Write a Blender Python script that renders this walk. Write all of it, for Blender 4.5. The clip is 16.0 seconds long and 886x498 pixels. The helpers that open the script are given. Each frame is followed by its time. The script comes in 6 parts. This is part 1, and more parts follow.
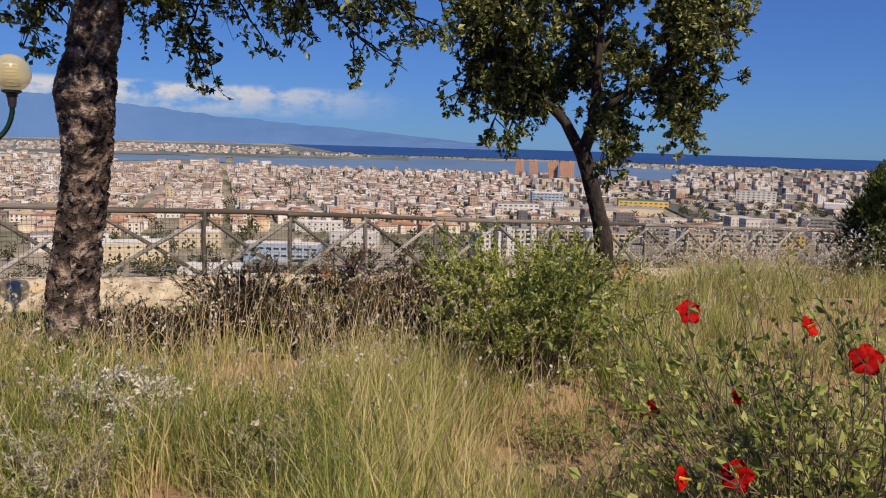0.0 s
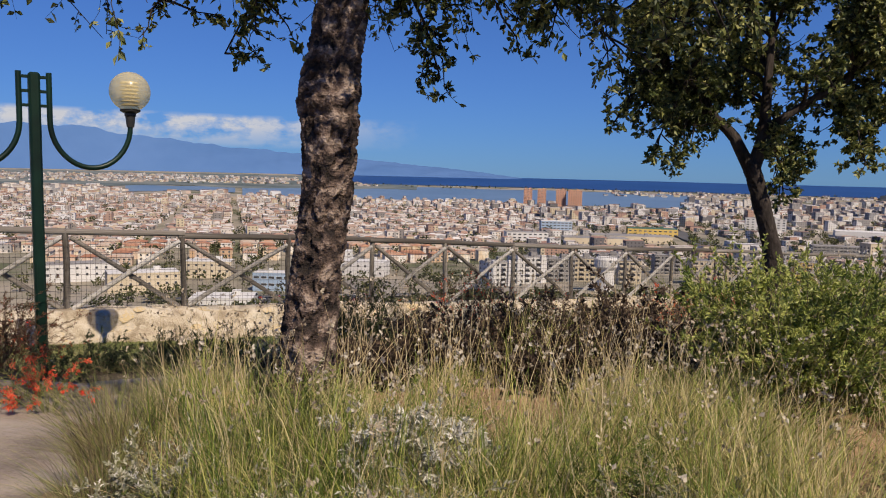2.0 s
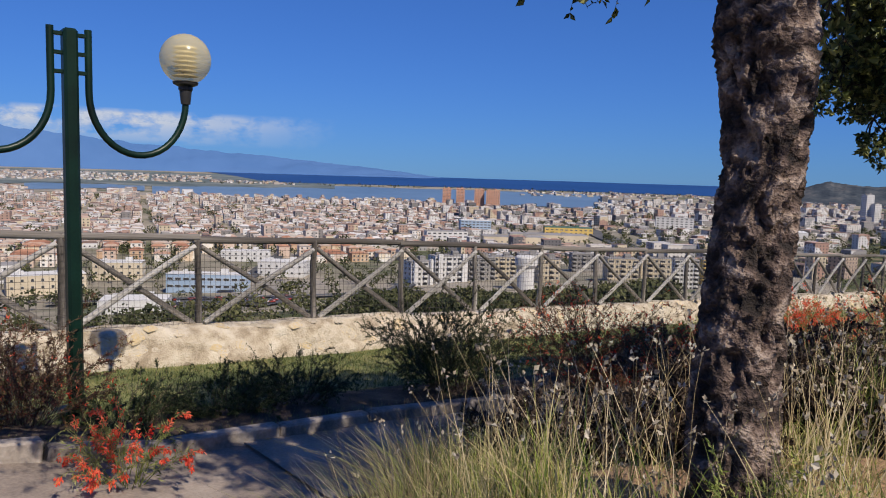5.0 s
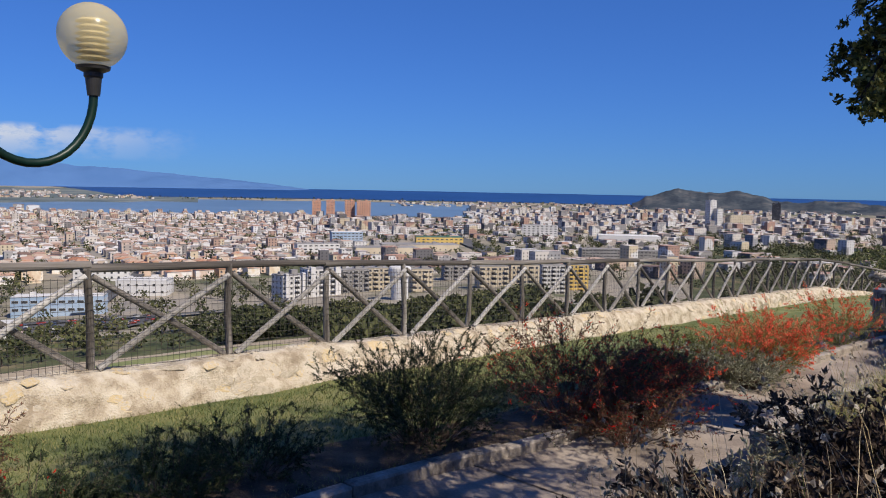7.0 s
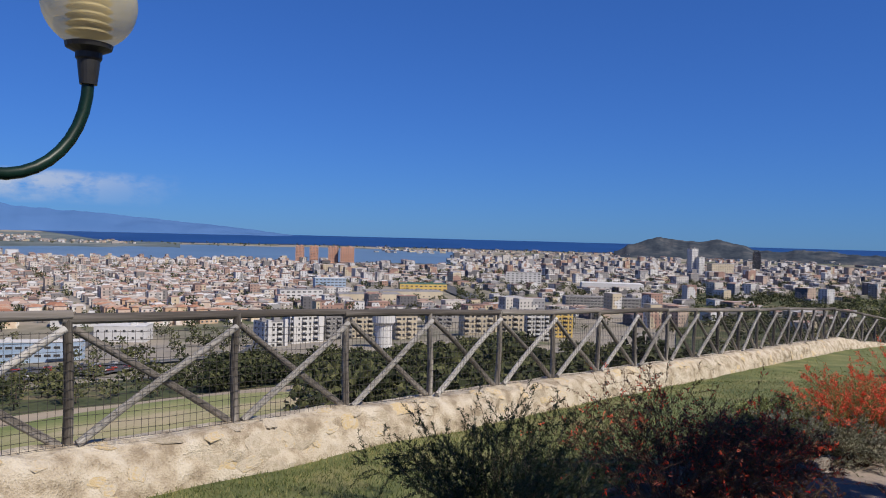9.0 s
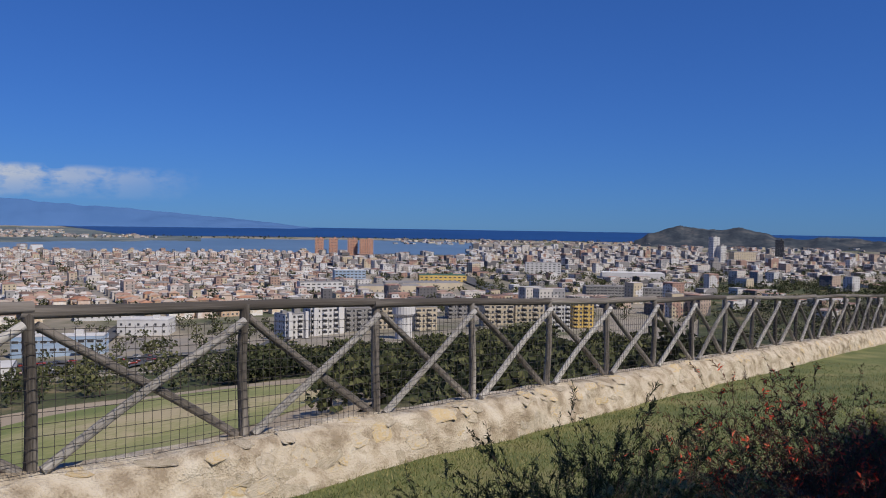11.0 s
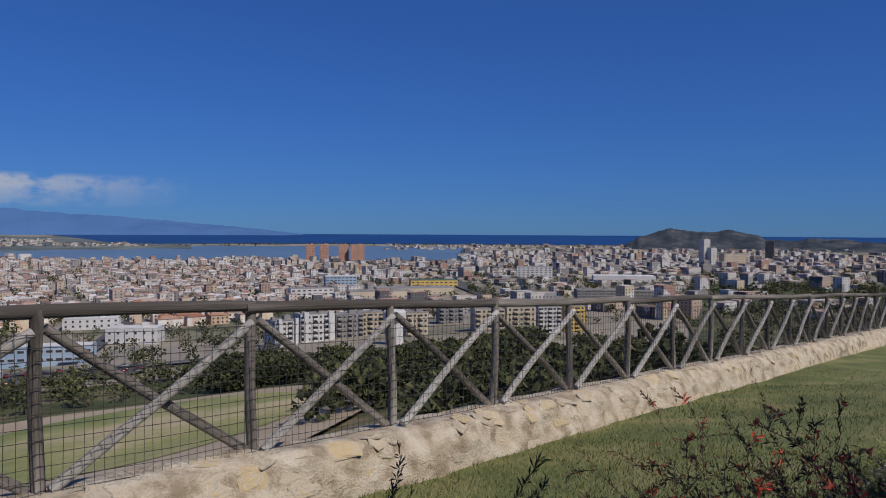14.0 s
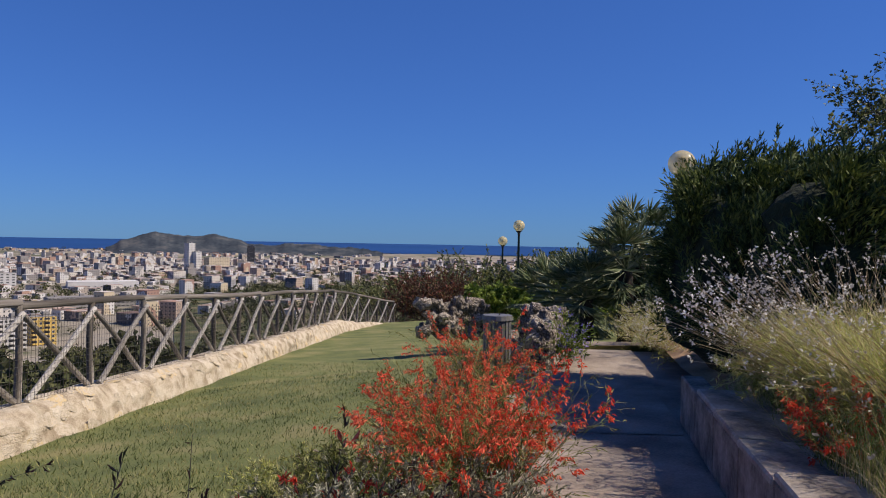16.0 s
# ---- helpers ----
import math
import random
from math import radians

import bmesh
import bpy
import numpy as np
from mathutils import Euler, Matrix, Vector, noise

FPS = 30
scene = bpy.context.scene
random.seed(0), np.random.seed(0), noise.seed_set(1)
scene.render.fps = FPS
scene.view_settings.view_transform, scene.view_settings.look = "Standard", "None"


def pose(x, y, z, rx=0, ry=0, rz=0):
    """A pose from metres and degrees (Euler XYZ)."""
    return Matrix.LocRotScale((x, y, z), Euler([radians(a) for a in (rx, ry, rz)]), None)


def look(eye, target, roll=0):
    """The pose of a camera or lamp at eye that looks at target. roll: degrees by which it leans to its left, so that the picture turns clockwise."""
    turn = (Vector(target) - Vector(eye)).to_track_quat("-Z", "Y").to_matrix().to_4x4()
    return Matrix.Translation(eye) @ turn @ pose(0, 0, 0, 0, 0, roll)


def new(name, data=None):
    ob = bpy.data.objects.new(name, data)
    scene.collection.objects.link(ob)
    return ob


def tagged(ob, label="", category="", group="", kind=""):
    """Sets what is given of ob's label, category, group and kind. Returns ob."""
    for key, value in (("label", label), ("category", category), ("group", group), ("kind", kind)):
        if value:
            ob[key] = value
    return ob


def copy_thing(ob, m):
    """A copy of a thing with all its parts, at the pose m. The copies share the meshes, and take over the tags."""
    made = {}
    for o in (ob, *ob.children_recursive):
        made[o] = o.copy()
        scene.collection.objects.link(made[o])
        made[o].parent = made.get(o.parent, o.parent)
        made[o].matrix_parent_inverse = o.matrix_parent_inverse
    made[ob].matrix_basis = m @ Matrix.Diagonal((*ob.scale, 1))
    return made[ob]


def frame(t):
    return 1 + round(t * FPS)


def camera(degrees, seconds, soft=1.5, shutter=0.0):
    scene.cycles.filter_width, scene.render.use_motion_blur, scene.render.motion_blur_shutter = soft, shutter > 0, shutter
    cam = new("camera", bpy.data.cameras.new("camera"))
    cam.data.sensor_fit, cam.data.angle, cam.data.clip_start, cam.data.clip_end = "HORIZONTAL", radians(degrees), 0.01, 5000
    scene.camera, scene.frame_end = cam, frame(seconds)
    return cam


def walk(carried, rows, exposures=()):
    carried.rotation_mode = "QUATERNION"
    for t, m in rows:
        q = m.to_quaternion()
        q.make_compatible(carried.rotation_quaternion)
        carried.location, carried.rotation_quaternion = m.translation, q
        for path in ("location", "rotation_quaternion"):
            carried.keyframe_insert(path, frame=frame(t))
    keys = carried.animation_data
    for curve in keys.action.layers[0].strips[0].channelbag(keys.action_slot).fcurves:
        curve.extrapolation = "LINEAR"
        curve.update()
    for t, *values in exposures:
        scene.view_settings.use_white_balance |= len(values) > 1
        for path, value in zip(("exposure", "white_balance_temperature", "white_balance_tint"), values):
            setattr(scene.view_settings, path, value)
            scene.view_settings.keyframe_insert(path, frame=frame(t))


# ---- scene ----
cam = camera(61.3, 16.0, soft=1.05)
PATH = [
    (0, (-0.53, -0.604, 2.397), (-0.642, 1.373, 2.116), 1.7),
    (0.5, (-0.823, -0.536, 2.337), (-0.945, 1.441, 2.065), 2.0),
    (1, (-1.187, -0.452, 2.331), (-1.336, 1.527, 2.083), 1.8),
    (1.5, (-1.589, -0.369, 2.31), (-1.742, 1.614, 2.098), 1.7),
    (2, (-1.951, -0.229, 2.257), (-2.087, 1.756, 2.052), 1.4),
    (2.5, (-2.275, -0.078, 2.226), (-2.388, 1.909, 2.022), 1.3),
    (3, (-2.639, 0.098, 2.208), (-2.752, 2.082, 1.99), 1.4),
    (3.5, (-3.003, 0.339, 2.189), (-3.118, 2.323, 1.961), 1.3),
    (6, (-4.356, 1.682, 2.129), (-4.076, 3.654, 1.948), 1.4),
    (6.5, (-4.522, 1.997, 2.132), (-4.167, 3.957, 1.955), 0.9),
    (7, (-4.688, 2.399, 2.111), (-4.267, 4.347, 1.947), 1.1),
    (7.5, (-4.776, 2.661, 2.091), (-4.325, 4.603, 1.933), 1.2),
    (8, (-4.893, 2.998, 2.053), (-4.441, 4.941, 1.914), 1.6),
    (8.5, (-4.989, 3.392, 2.038), (-4.532, 5.337, 1.942), 1.6),
    (9, (-5.053, 3.837, 2.001), (-4.59, 5.782, 1.963), 1.5),
    (9.5, (-5.098, 4.171, 1.981), (-4.641, 6.118, 1.947), 2.2),
    (12, (-4.808, 5.97, 1.729), (-4.455, 7.937, 1.635), -0.9),
    (12.5, (-4.667, 6.206, 1.713), (-4.369, 8.181, 1.612), -1.0),
    (13, (-4.451, 6.422, 1.702), (-4.182, 8.402, 1.615), -0.7),
    (13.5, (-4.202, 6.64, 1.674), (-3.921, 8.619, 1.616), -0.3),
    (14, (-3.898, 6.833, 1.632), (-3.462, 8.784, 1.583), 0.3),
    (14.5, (-3.563, 7.092, 1.602), (-2.763, 8.925, 1.565), 1.3),
    (15, (-3.24, 7.246, 1.57), (-2.117, 8.901, 1.545), 1.6),
    (15.5, (-2.836, 7.403, 1.536), (-1.418, 8.813, 1.5), 0.2),
    (16, (-2.47, 7.644, 1.464), (-0.925, 8.914, 1.442), 1.1),
]
EXPOSURE = [(0, 0.05, 7600, 16), (2, 0.03, 7450, 15), (3.5, 0.0, 7050, 14), (6, 0.08, 6650, 13), (7.5, 0.14, 6650, 13), (9, -0.04, 6500, 13), (9.5, -0.14, 6450, 12), (12, -0.33, 6450, 14), (12.5, -0.42, 6450, 14), (13.5, -0.54, 6350, 14), (14.5, -0.5, 6350, 14), (15, -0.48, 6500, 14), (16, 0.06, 6950, 16)]
walk(cam, [(t, look(eye, target, roll)) for t, eye, target, roll in PATH], EXPOSURE)

# ---- light ----
SUN = Vector((1.55, -2.2, 2.9)).normalized()
EL, AZ = math.asin(SUN.z), math.atan2(SUN.x, SUN.y)
world = bpy.data.worlds.new("sky")
scene.world = world
world.use_nodes = True
wn = world.node_tree.nodes
sky = wn.new("ShaderNodeTexSky")
sky.sky_type, sky.sun_disc = "NISHITA", False
sky.sun_elevation, sky.sun_rotation = EL, AZ
sky.altitude, sky.air_density, sky.dust_density, sky.ozone_density = 100, 1.0, 0.0, 2.0
deep, tint = wn.new("ShaderNodeGamma"), wn.new("ShaderNodeMix")
deep.inputs[1].default_value = 0.7
tint.data_type, tint.blend_type = "RGBA", "MULTIPLY"
tint.inputs[0].default_value = 1.0
tint.inputs[7].default_value = (0.255, 0.655, 1.6, 1)
wl = world.node_tree.links
wl.new(sky.outputs[0], deep.inputs[0])
wl.new(deep.outputs[0], tint.inputs[6])
wl.new(tint.outputs[2], wn["Background"].inputs[0])
wn["Background"].inputs[1].default_value = 0.1
sun = new("sun", bpy.data.lights.new("sun", "SUN"))
sun.data.energy, sun.data.angle, sun.data.color = 5.0, radians(0.5), (1.0, 0.93, 0.8)
sun.matrix_world = look(SUN * 50, (0, 0, 0))

# ---- frame of the fence: u along it, v away from the terrace ----
U, N = Vector((0.796, 0.605, 0)), Vector((-0.605, 0.796, 0))
O = Vector((-5.4, 11.75, 0))
FYAW = math.degrees(math.atan2(0.605, 0.796))


def xy(u, v):
    return (O.x + u * U.x + v * N.x, O.y + u * U.y + v * N.y)


def uv_of(x, y):
    return ((x - O.x) * U.x + (y - O.y) * U.y, (x - O.x) * N.x + (y - O.y) * N.y)


def top_z(u):
    return 0.034 - 0.0575 * u


def smooth(a, b, x):
    t = np.clip((np.asarray(x, float) - a) / (b - a), 0, 1)
    return t * t * (3 - 2 * t)


WALK = np.array([(-0.95, -0.4, 0.82), (-2.6, 0.1, 0.64), (-3.0, 0.4, 0.6), (-4.3, 1.7, 0.54), (-4.9, 3.0, 0.46), (-5.05, 4.0, 0.4),
                 (-4.8, 6.0, 0.16), (-4.2, 6.7, 0.09), (-3.2, 7.3, 0.0), (-2.4, 7.7, -0.09), (2.5, 10.0, -0.15), (6, 12.2, -0.2), (10, 15, -0.3),
                 (14, 17, -0.4), (-7, 5, 0.4), (-9, 3, 0.5), (-7, 0, 0.6), (3, -2, 0.85), (9, -3, 0.9)])


def path_z(x, y):
    x, y = np.asarray(x, float), np.asarray(y, float)
    d = (x[..., None] - WALK[:, 0]) ** 2 + (y[..., None] - WALK[:, 1]) ** 2 + 0.3
    w = d ** -1.8
    return (w * WALK[:, 2]).sum(-1) / w.sum(-1)


def wall_v(u):
    return -5.95 - (np.asarray(u, float) + 0.84) * 0.1336


def kerb_v(u):
    return np.where(np.asarray(u, float) < -1.0, -4.36, -4.38 - (np.asarray(u, float) + 0.84) * 0.1336)


# ---- mesh helpers ----
def hash3(i, j, k, seed):
    n = (i * 374761393 + j * 668265263 + k * 1274126177 + seed * 974711) & 0x7FFFFFFF
    n = ((n ^ (n >> 13)) * 1103515245) & 0x7FFFFFFF
    return ((n ^ (n >> 16)) & 0xFFFF) / 65535.0


def vnoise(p, seed=0):
    p = np.asarray(p, float)
    b = np.floor(p).astype(np.int64)
    f = p - b
    f = f * f * (3 - 2 * f)
    out = 0
    for dx in (0, 1):
        for dy in (0, 1):
            for dz in (0, 1):
                w = (f[..., 0] if dx else 1 - f[..., 0]) * (f[..., 1] if dy else 1 - f[..., 1]) * (f[..., 2] if dz else 1 - f[..., 2])
                out = out + w * hash3(b[..., 0] + dx, b[..., 1] + dy, b[..., 2] + dz, seed)
    return out


def fbm(p, octaves=4, seed=0):
    p, a, out, s = np.asarray(p, float), 0.5, 0, 0
    for o in range(octaves):
        out, s, p, a = out + a * vnoise(p, seed + o), s + a, p * 2.03, a * 0.5
    return out / s


def mesh_of(name, pieces, smoothed=False):
    """One mesh from (verts, faces[, material slot]) pieces, faces being an n x k array."""
    vs, loops, starts, slots, nv, nl = [], [], [], [], 0, 0
    for piece in pieces:
        v, f = np.asarray(piece[0], float).reshape(-1, 3), np.asarray(piece[1], int)
        if not len(v) or not len(f):
            continue
        vs.append(v)
        loops.append((f + nv).ravel())
        starts.append(nl + np.arange(len(f)) * f.shape[1])
        slots.append(np.full(len(f), piece[2] if len(piece) > 2 else 0))
        nv, nl = nv + len(v), nl + f.size
    me = bpy.data.meshes.new(name)
    v, l, s, m = np.concatenate(vs), np.concatenate(loops), np.concatenate(starts), np.concatenate(slots)
    me.vertices.add(len(v))
    me.vertices.foreach_set("co", v.ravel())
    me.loops.add(len(l))
    me.loops.foreach_set("vertex_index", l.astype(np.int32))
    me.polygons.add(len(s))
    me.polygons.foreach_set("loop_start", s.astype(np.int32))
    me.polygons.foreach_set("material_index", m.astype(np.int32))
    me.polygons.foreach_set("use_smooth", np.full(len(s), smoothed))
    me.update(calc_edges=True)
    me.validate()
    return me


def part(name, data, material, parent=None, label="", m=None):
    """A mesh (or pieces, or a bmesh) as one object under a thing or part."""
    if isinstance(data, bmesh.types.BMesh):
        me = bpy.data.meshes.new(name)
        data.to_mesh(me)
        data.free()
    elif isinstance(data, bpy.types.Mesh):
        me = data
    else:
        me = mesh_of(name, data)
    if not me.materials:
        for mt in material if isinstance(material, (list, tuple)) else (material,):
            me.materials.append(mt)
    ob = new(name, me)
    if parent:
        ob.parent = parent
    if m is not None:
        ob.matrix_basis = m
    if label:
        ob["label"] = label
    return ob


def grid_piece(us, vs, fn):
    """A sheet over the grid us x vs; fn gives x, y, z arrays."""
    a, b = np.meshgrid(us, vs, indexing="ij")
    x, y, z = fn(a, b)
    v = np.stack([x, y, z], -1).reshape(-1, 3)
    n, k = len(us), len(vs)
    i = (np.arange(n - 1)[:, None] * k + np.arange(k - 1)[None]).ravel()
    return v, np.stack([i, i + k, i + k + 1, i + 1], 1)


def box_piece(cx, cy, cz, sx, sy, sz, yaw=0.0, slot=0):
    """A box with its base centre at (cx, cy, cz)."""
    c, s = math.cos(yaw), math.sin(yaw)
    v = []
    for z in (0, sz):
        for px, py in ((-1, -1), (1, -1), (1, 1), (-1, 1)):
            x, y = px * sx / 2, py * sy / 2
            v.append((cx + c * x - s * y, cy + s * x + c * y, cz + z))
    f = [(0, 1, 5, 4), (1, 2, 6, 5), (2, 3, 7, 6), (3, 0, 4, 7), (4, 5, 6, 7), (3, 2, 1, 0)]
    return np.array(v), np.array(f), slot


def bevel_box(sx, sy, sz, r=0.01, seg=1):
    bm = bmesh.new()
    bmesh.ops.create_cube(bm, size=1)
    bmesh.ops.scale(bm, vec=(sx, sy, sz), verts=bm.verts)
    bmesh.ops.translate(bm, vec=(0, 0, sz / 2), verts=bm.verts)
    bmesh.ops.bevel(bm, geom=bm.edges[:], offset=r, segments=seg, affect="EDGES")
    return bm


def tubes(paths, radii, sides=3, slot=0):
    """Tubes round n paths of k points: paths n x k x 3, radii n x k."""
    p, r = np.asarray(paths, float), np.asarray(radii, float)
    n, k, _ = p.shape
    r = np.broadcast_to(r, (n, k))
    d = np.gradient(p, axis=1)
    d /= np.linalg.norm(d, axis=-1, keepdims=True) + 1e-9
    ref = np.where(np.abs(d[..., 2:3]) > 0.9, np.array([1.0, 0, 0]), np.array([0, 0, 1.0]))
    ref = np.broadcast_to(ref[:, :1], d.shape)
    a = np.cross(d, ref)
    a /= np.linalg.norm(a, axis=-1, keepdims=True) + 1e-9
    b = np.cross(d, a)
    t = np.arange(sides) / sides * 2 * np.pi
    ring = a[:, :, None] * np.cos(t)[:, None] + b[:, :, None] * np.sin(t)[:, None]
    v = (p[:, :, None] + ring * r[:, :, None, None]).reshape(-1, 3)
    i = np.arange(n)[:, None, None] * k * sides + np.arange(k - 1)[None, :, None] * sides
    s = np.arange(sides)
    s2 = (s + 1) % sides
    f = np.stack([i + s, i + s2, i + s2 + sides, i + s + sides], -1).reshape(-1, 4)
    return v, f, slot


def unit(v):
    return v / (np.linalg.norm(v, axis=-1, keepdims=True) + 1e-9)


def leaves(p, d, size, rng, aspect=0.45, slot=0, fold=0.15):
    """Leaves: folded diamonds at points p, pointing along d."""
    n = len(p)
    d = unit(d)
    side = unit(np.cross(d, rng.normal(size=(n, 3))))
    up = np.cross(side, d)
    s = np.broadcast_to(np.asarray(size, float), (n,))[:, None]
    mid = p + d * s * 0.5
    v = np.stack([p, mid + side * s * aspect / 2 + up * s * fold, p + d * s, mid - side * s * aspect / 2 + up * s * fold], 1).reshape(-1, 3)
    i = np.arange(n)[:, None] * 4
    return v, np.concatenate([i + [0, 1, 2], i + [0, 2, 3]]), slot


def blades(p, h, lean, width, rng, slot=0, segs=3):
    """Grass blades at p with heights h, bending along lean (n x 2)."""
    n = len(p)
    t = np.linspace(0, 1, segs + 1)
    cx = p[:, None, :] + np.stack([lean[:, 0:1] * t ** 2 * h[:, None], lean[:, 1:2] * t ** 2 * h[:, None], t * h[:, None] * (1 - 0.25 * t * (np.abs(lean).sum(1))[:, None])], -1)
    ang = rng.uniform(0, np.pi, n)
    side = np.stack([np.cos(ang), np.sin(ang), 0 * ang], -1)[:, None]
    w = (width[:, None] * (1 - t ** 1.6 * 0.9))[..., None] / 2
    v = np.stack([cx - side * w, cx + side * w], 2).reshape(-1, 3)
    k = 2 * (segs + 1)
    i = (np.arange(n)[:, None] * k + np.arange(segs)[None] * 2).ravel()
    return v, np.stack([i, i + 1, i + 3, i + 2], 1), slot


# ---- materials ----
def mat(name, stops, scale=4.0, fine=40.0, rough=0.85, bump=0.3, depth=0.01, metal=0.0, spread=0.0, island=False, translucent=0.0, stretch=(1, 1, 1),
        contrast=1.0, spec=0.4, coat=0.0, stepped=False):
    """A surface of a few base colours, mixed by large and fine grain; spread varies it from piece to piece."""
    m = bpy.data.materials.new(name)
    m.use_nodes = True
    nt = m.node_tree
    n, ln = nt.nodes, nt.links
    b = n["Principled BSDF"]
    b.inputs["Roughness"].default_value, b.inputs["Metallic"].default_value = rough, metal
    b.inputs["Specular IOR Level"].default_value = spec
    b.inputs["Coat Weight"].default_value = coat
    tc, mp = n.new("ShaderNodeTexCoord"), n.new("ShaderNodeMapping")
    mp.inputs["Scale"].default_value = stretch
    ln.new(tc.outputs["Object"], mp.inputs[0])
    big, small = n.new("ShaderNodeTexNoise"), n.new("ShaderNodeTexNoise")
    big.inputs["Scale"].default_value, small.inputs["Scale"].default_value = scale, fine
    big.inputs["Detail"].default_value, small.inputs["Detail"].default_value = 5, 4
    ln.new(mp.outputs[0], big.inputs[0])
    ln.new(mp.outputs[0], small.inputs[0])
    mix = n.new("ShaderNodeMath")
    mix.operation = "MULTIPLY_ADD"
    mix.inputs[1].default_value = 0.45
    ln.new(small.outputs[0], mix.inputs[0])
    sc = n.new("ShaderNodeMath")
    sc.operation = "MULTIPLY_ADD"
    sc.inputs[1].default_value, sc.inputs[2].default_value = 1.1 * contrast, 0.275 - 0.55 * contrast
    ln.new(big.outputs[0], sc.inputs[0])
    ln.new(sc.outputs[0], mix.inputs[2])
    last = mix.outputs[0]
    if spread:
        if island:
            rnd = n.new("ShaderNodeNewGeometry").outputs["Random Per Island"]
        else:
            rnd = n.new("ShaderNodeObjectInfo").outputs["Random"]
        add = n.new("ShaderNodeMath")
        add.operation = "MULTIPLY_ADD"
        add.inputs[1].default_value = spread
        off = n.new("ShaderNodeMath")
        off.operation = "SUBTRACT"
        off.inputs[1].default_value = 0.5
        ln.new(rnd, off.inputs[0])
        ln.new(off.outputs[0], add.inputs[0])
        ln.new(last, add.inputs[2])
        last = add.outputs[0]
    ramp = n.new("ShaderNodeValToRGB")
    if stepped:
        ramp.color_ramp.interpolation = "CONSTANT"
    el = ramp.color_ramp.elements
    while len(el) < len(stops):
        el.new(0.5)
    for i, c in enumerate(stops):
        el[i].position = 0.25 + 0.5 * i / max(1, len(stops) - 1)
        el[i].color = (*c, 1)
    ln.new(last, ramp.inputs[0])
    ln.new(ramp.outputs[0], b.inputs["Base Color"])
    if bump:
        bp = n.new("ShaderNodeBump")
        bp.inputs["Strength"].default_value, bp.inputs["Distance"].default_value = bump, depth
        ln.new(mix.outputs[0], bp.inputs["Height"])
        ln.new(bp.outputs[0], b.inputs["Normal"])
    if translucent:
        tr, mx = n.new("ShaderNodeBsdfTranslucent"), n.new("ShaderNodeMixShader")
        mx.inputs[0].default_value = translucent
        ln.new(ramp.outputs[0], tr.inputs[0])
        ln.new(b.outputs[0], mx.inputs[1])
        ln.new(tr.outputs[0], mx.inputs[2])
        ln.new(mx.outputs[0], n["Material Output"].inputs[0])
    return m


M = {}
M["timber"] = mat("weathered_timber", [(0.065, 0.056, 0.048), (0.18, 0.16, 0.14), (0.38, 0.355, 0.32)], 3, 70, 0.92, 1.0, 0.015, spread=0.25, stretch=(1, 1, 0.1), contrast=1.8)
M["timber_pale"] = mat("pale_grey_timber", [(0.2, 0.185, 0.165), (0.42, 0.4, 0.37), (0.62, 0.6, 0.56)], 3, 70, 0.92, 0.9, 0.01, spread=0.2, stretch=(1, 1, 0.12), contrast=1.4)
M["wire"] = mat("rusty_wire", [(0.05, 0.045, 0.04), (0.1, 0.09, 0.08)], 20, 90, 0.6, 0, metal=0.6)
M["wall"] = mat("lime_mortar_wall", [(0.3, 0.24, 0.165), (0.49, 0.415, 0.31), (0.59, 0.525, 0.42)], 4.5, 55, 0.95, 1.0, 0.05, contrast=1.5)
M["stone"] = mat("limestone", [(0.41, 0.35, 0.255), (0.51, 0.44, 0.34), (0.56, 0.49, 0.385), (0.57, 0.44, 0.25)], 5, 45, 0.95, 0.9, 0.02, spread=0.5)
M["lawn"] = mat("lawn_soil", [(0.085, 0.105, 0.035), (0.14, 0.16, 0.05), (0.23, 0.21, 0.09)], 1.2, 30, 0.95, 0.8, 0.02, contrast=1.2)
M["lawn_blade"] = mat("lawn_blade", [(0.05, 0.075, 0.02), (0.15, 0.175, 0.05), (0.34, 0.31, 0.13)], 0.9, 3, 0.7, 0, spread=0.65, island=True, translucent=0.25)
M["concrete"] = mat("path_concrete", [(0.14, 0.112, 0.092), (0.26, 0.212, 0.172), (0.38, 0.32, 0.262)], 1.6, 45, 0.92, 0.4, 0.006, contrast=1.1, spread=0.06)
M["planter"] = mat("planter_concrete", [(0.12, 0.1, 0.083), (0.27, 0.232, 0.195), (0.42, 0.37, 0.32)], 3, 35, 0.95, 0.6, 0.012, contrast=1.3, spread=0.15)
M["soil"] = mat("dry_soil", [(0.14, 0.085, 0.05), (0.3, 0.19, 0.11), (0.44, 0.3, 0.19)], 2, 50, 1.0, 1.0, 0.03)
M["grass"] = mat("meadow_grass", [(0.1, 0.15, 0.025), (0.22, 0.28, 0.05), (0.4, 0.4, 0.11), (0.6, 0.5, 0.26)], 0.7, 3, 0.7, 0, spread=0.7, island=True, translucent=0.25)
M["litter"] = mat("dark_brown_soil", [(0.03, 0.02, 0.014), (0.075, 0.05, 0.034), (0.16, 0.115, 0.08)], 3, 60, 1.0, 1.0, 0.03)
M["straw"] = mat("dry_stalk", [(0.3, 0.225, 0.11), (0.5, 0.39, 0.21), (0.64, 0.53, 0.35)], 2, 10, 0.8, 0, spread=0.5, island=True, translucent=0.15)
M["seed"] = mat("seed_head", [(0.24, 0.19, 0.13), (0.4, 0.34, 0.25), (0.56, 0.5, 0.4)], 3, 20, 0.9, 0, spread=0.5, island=True, translucent=0.2)
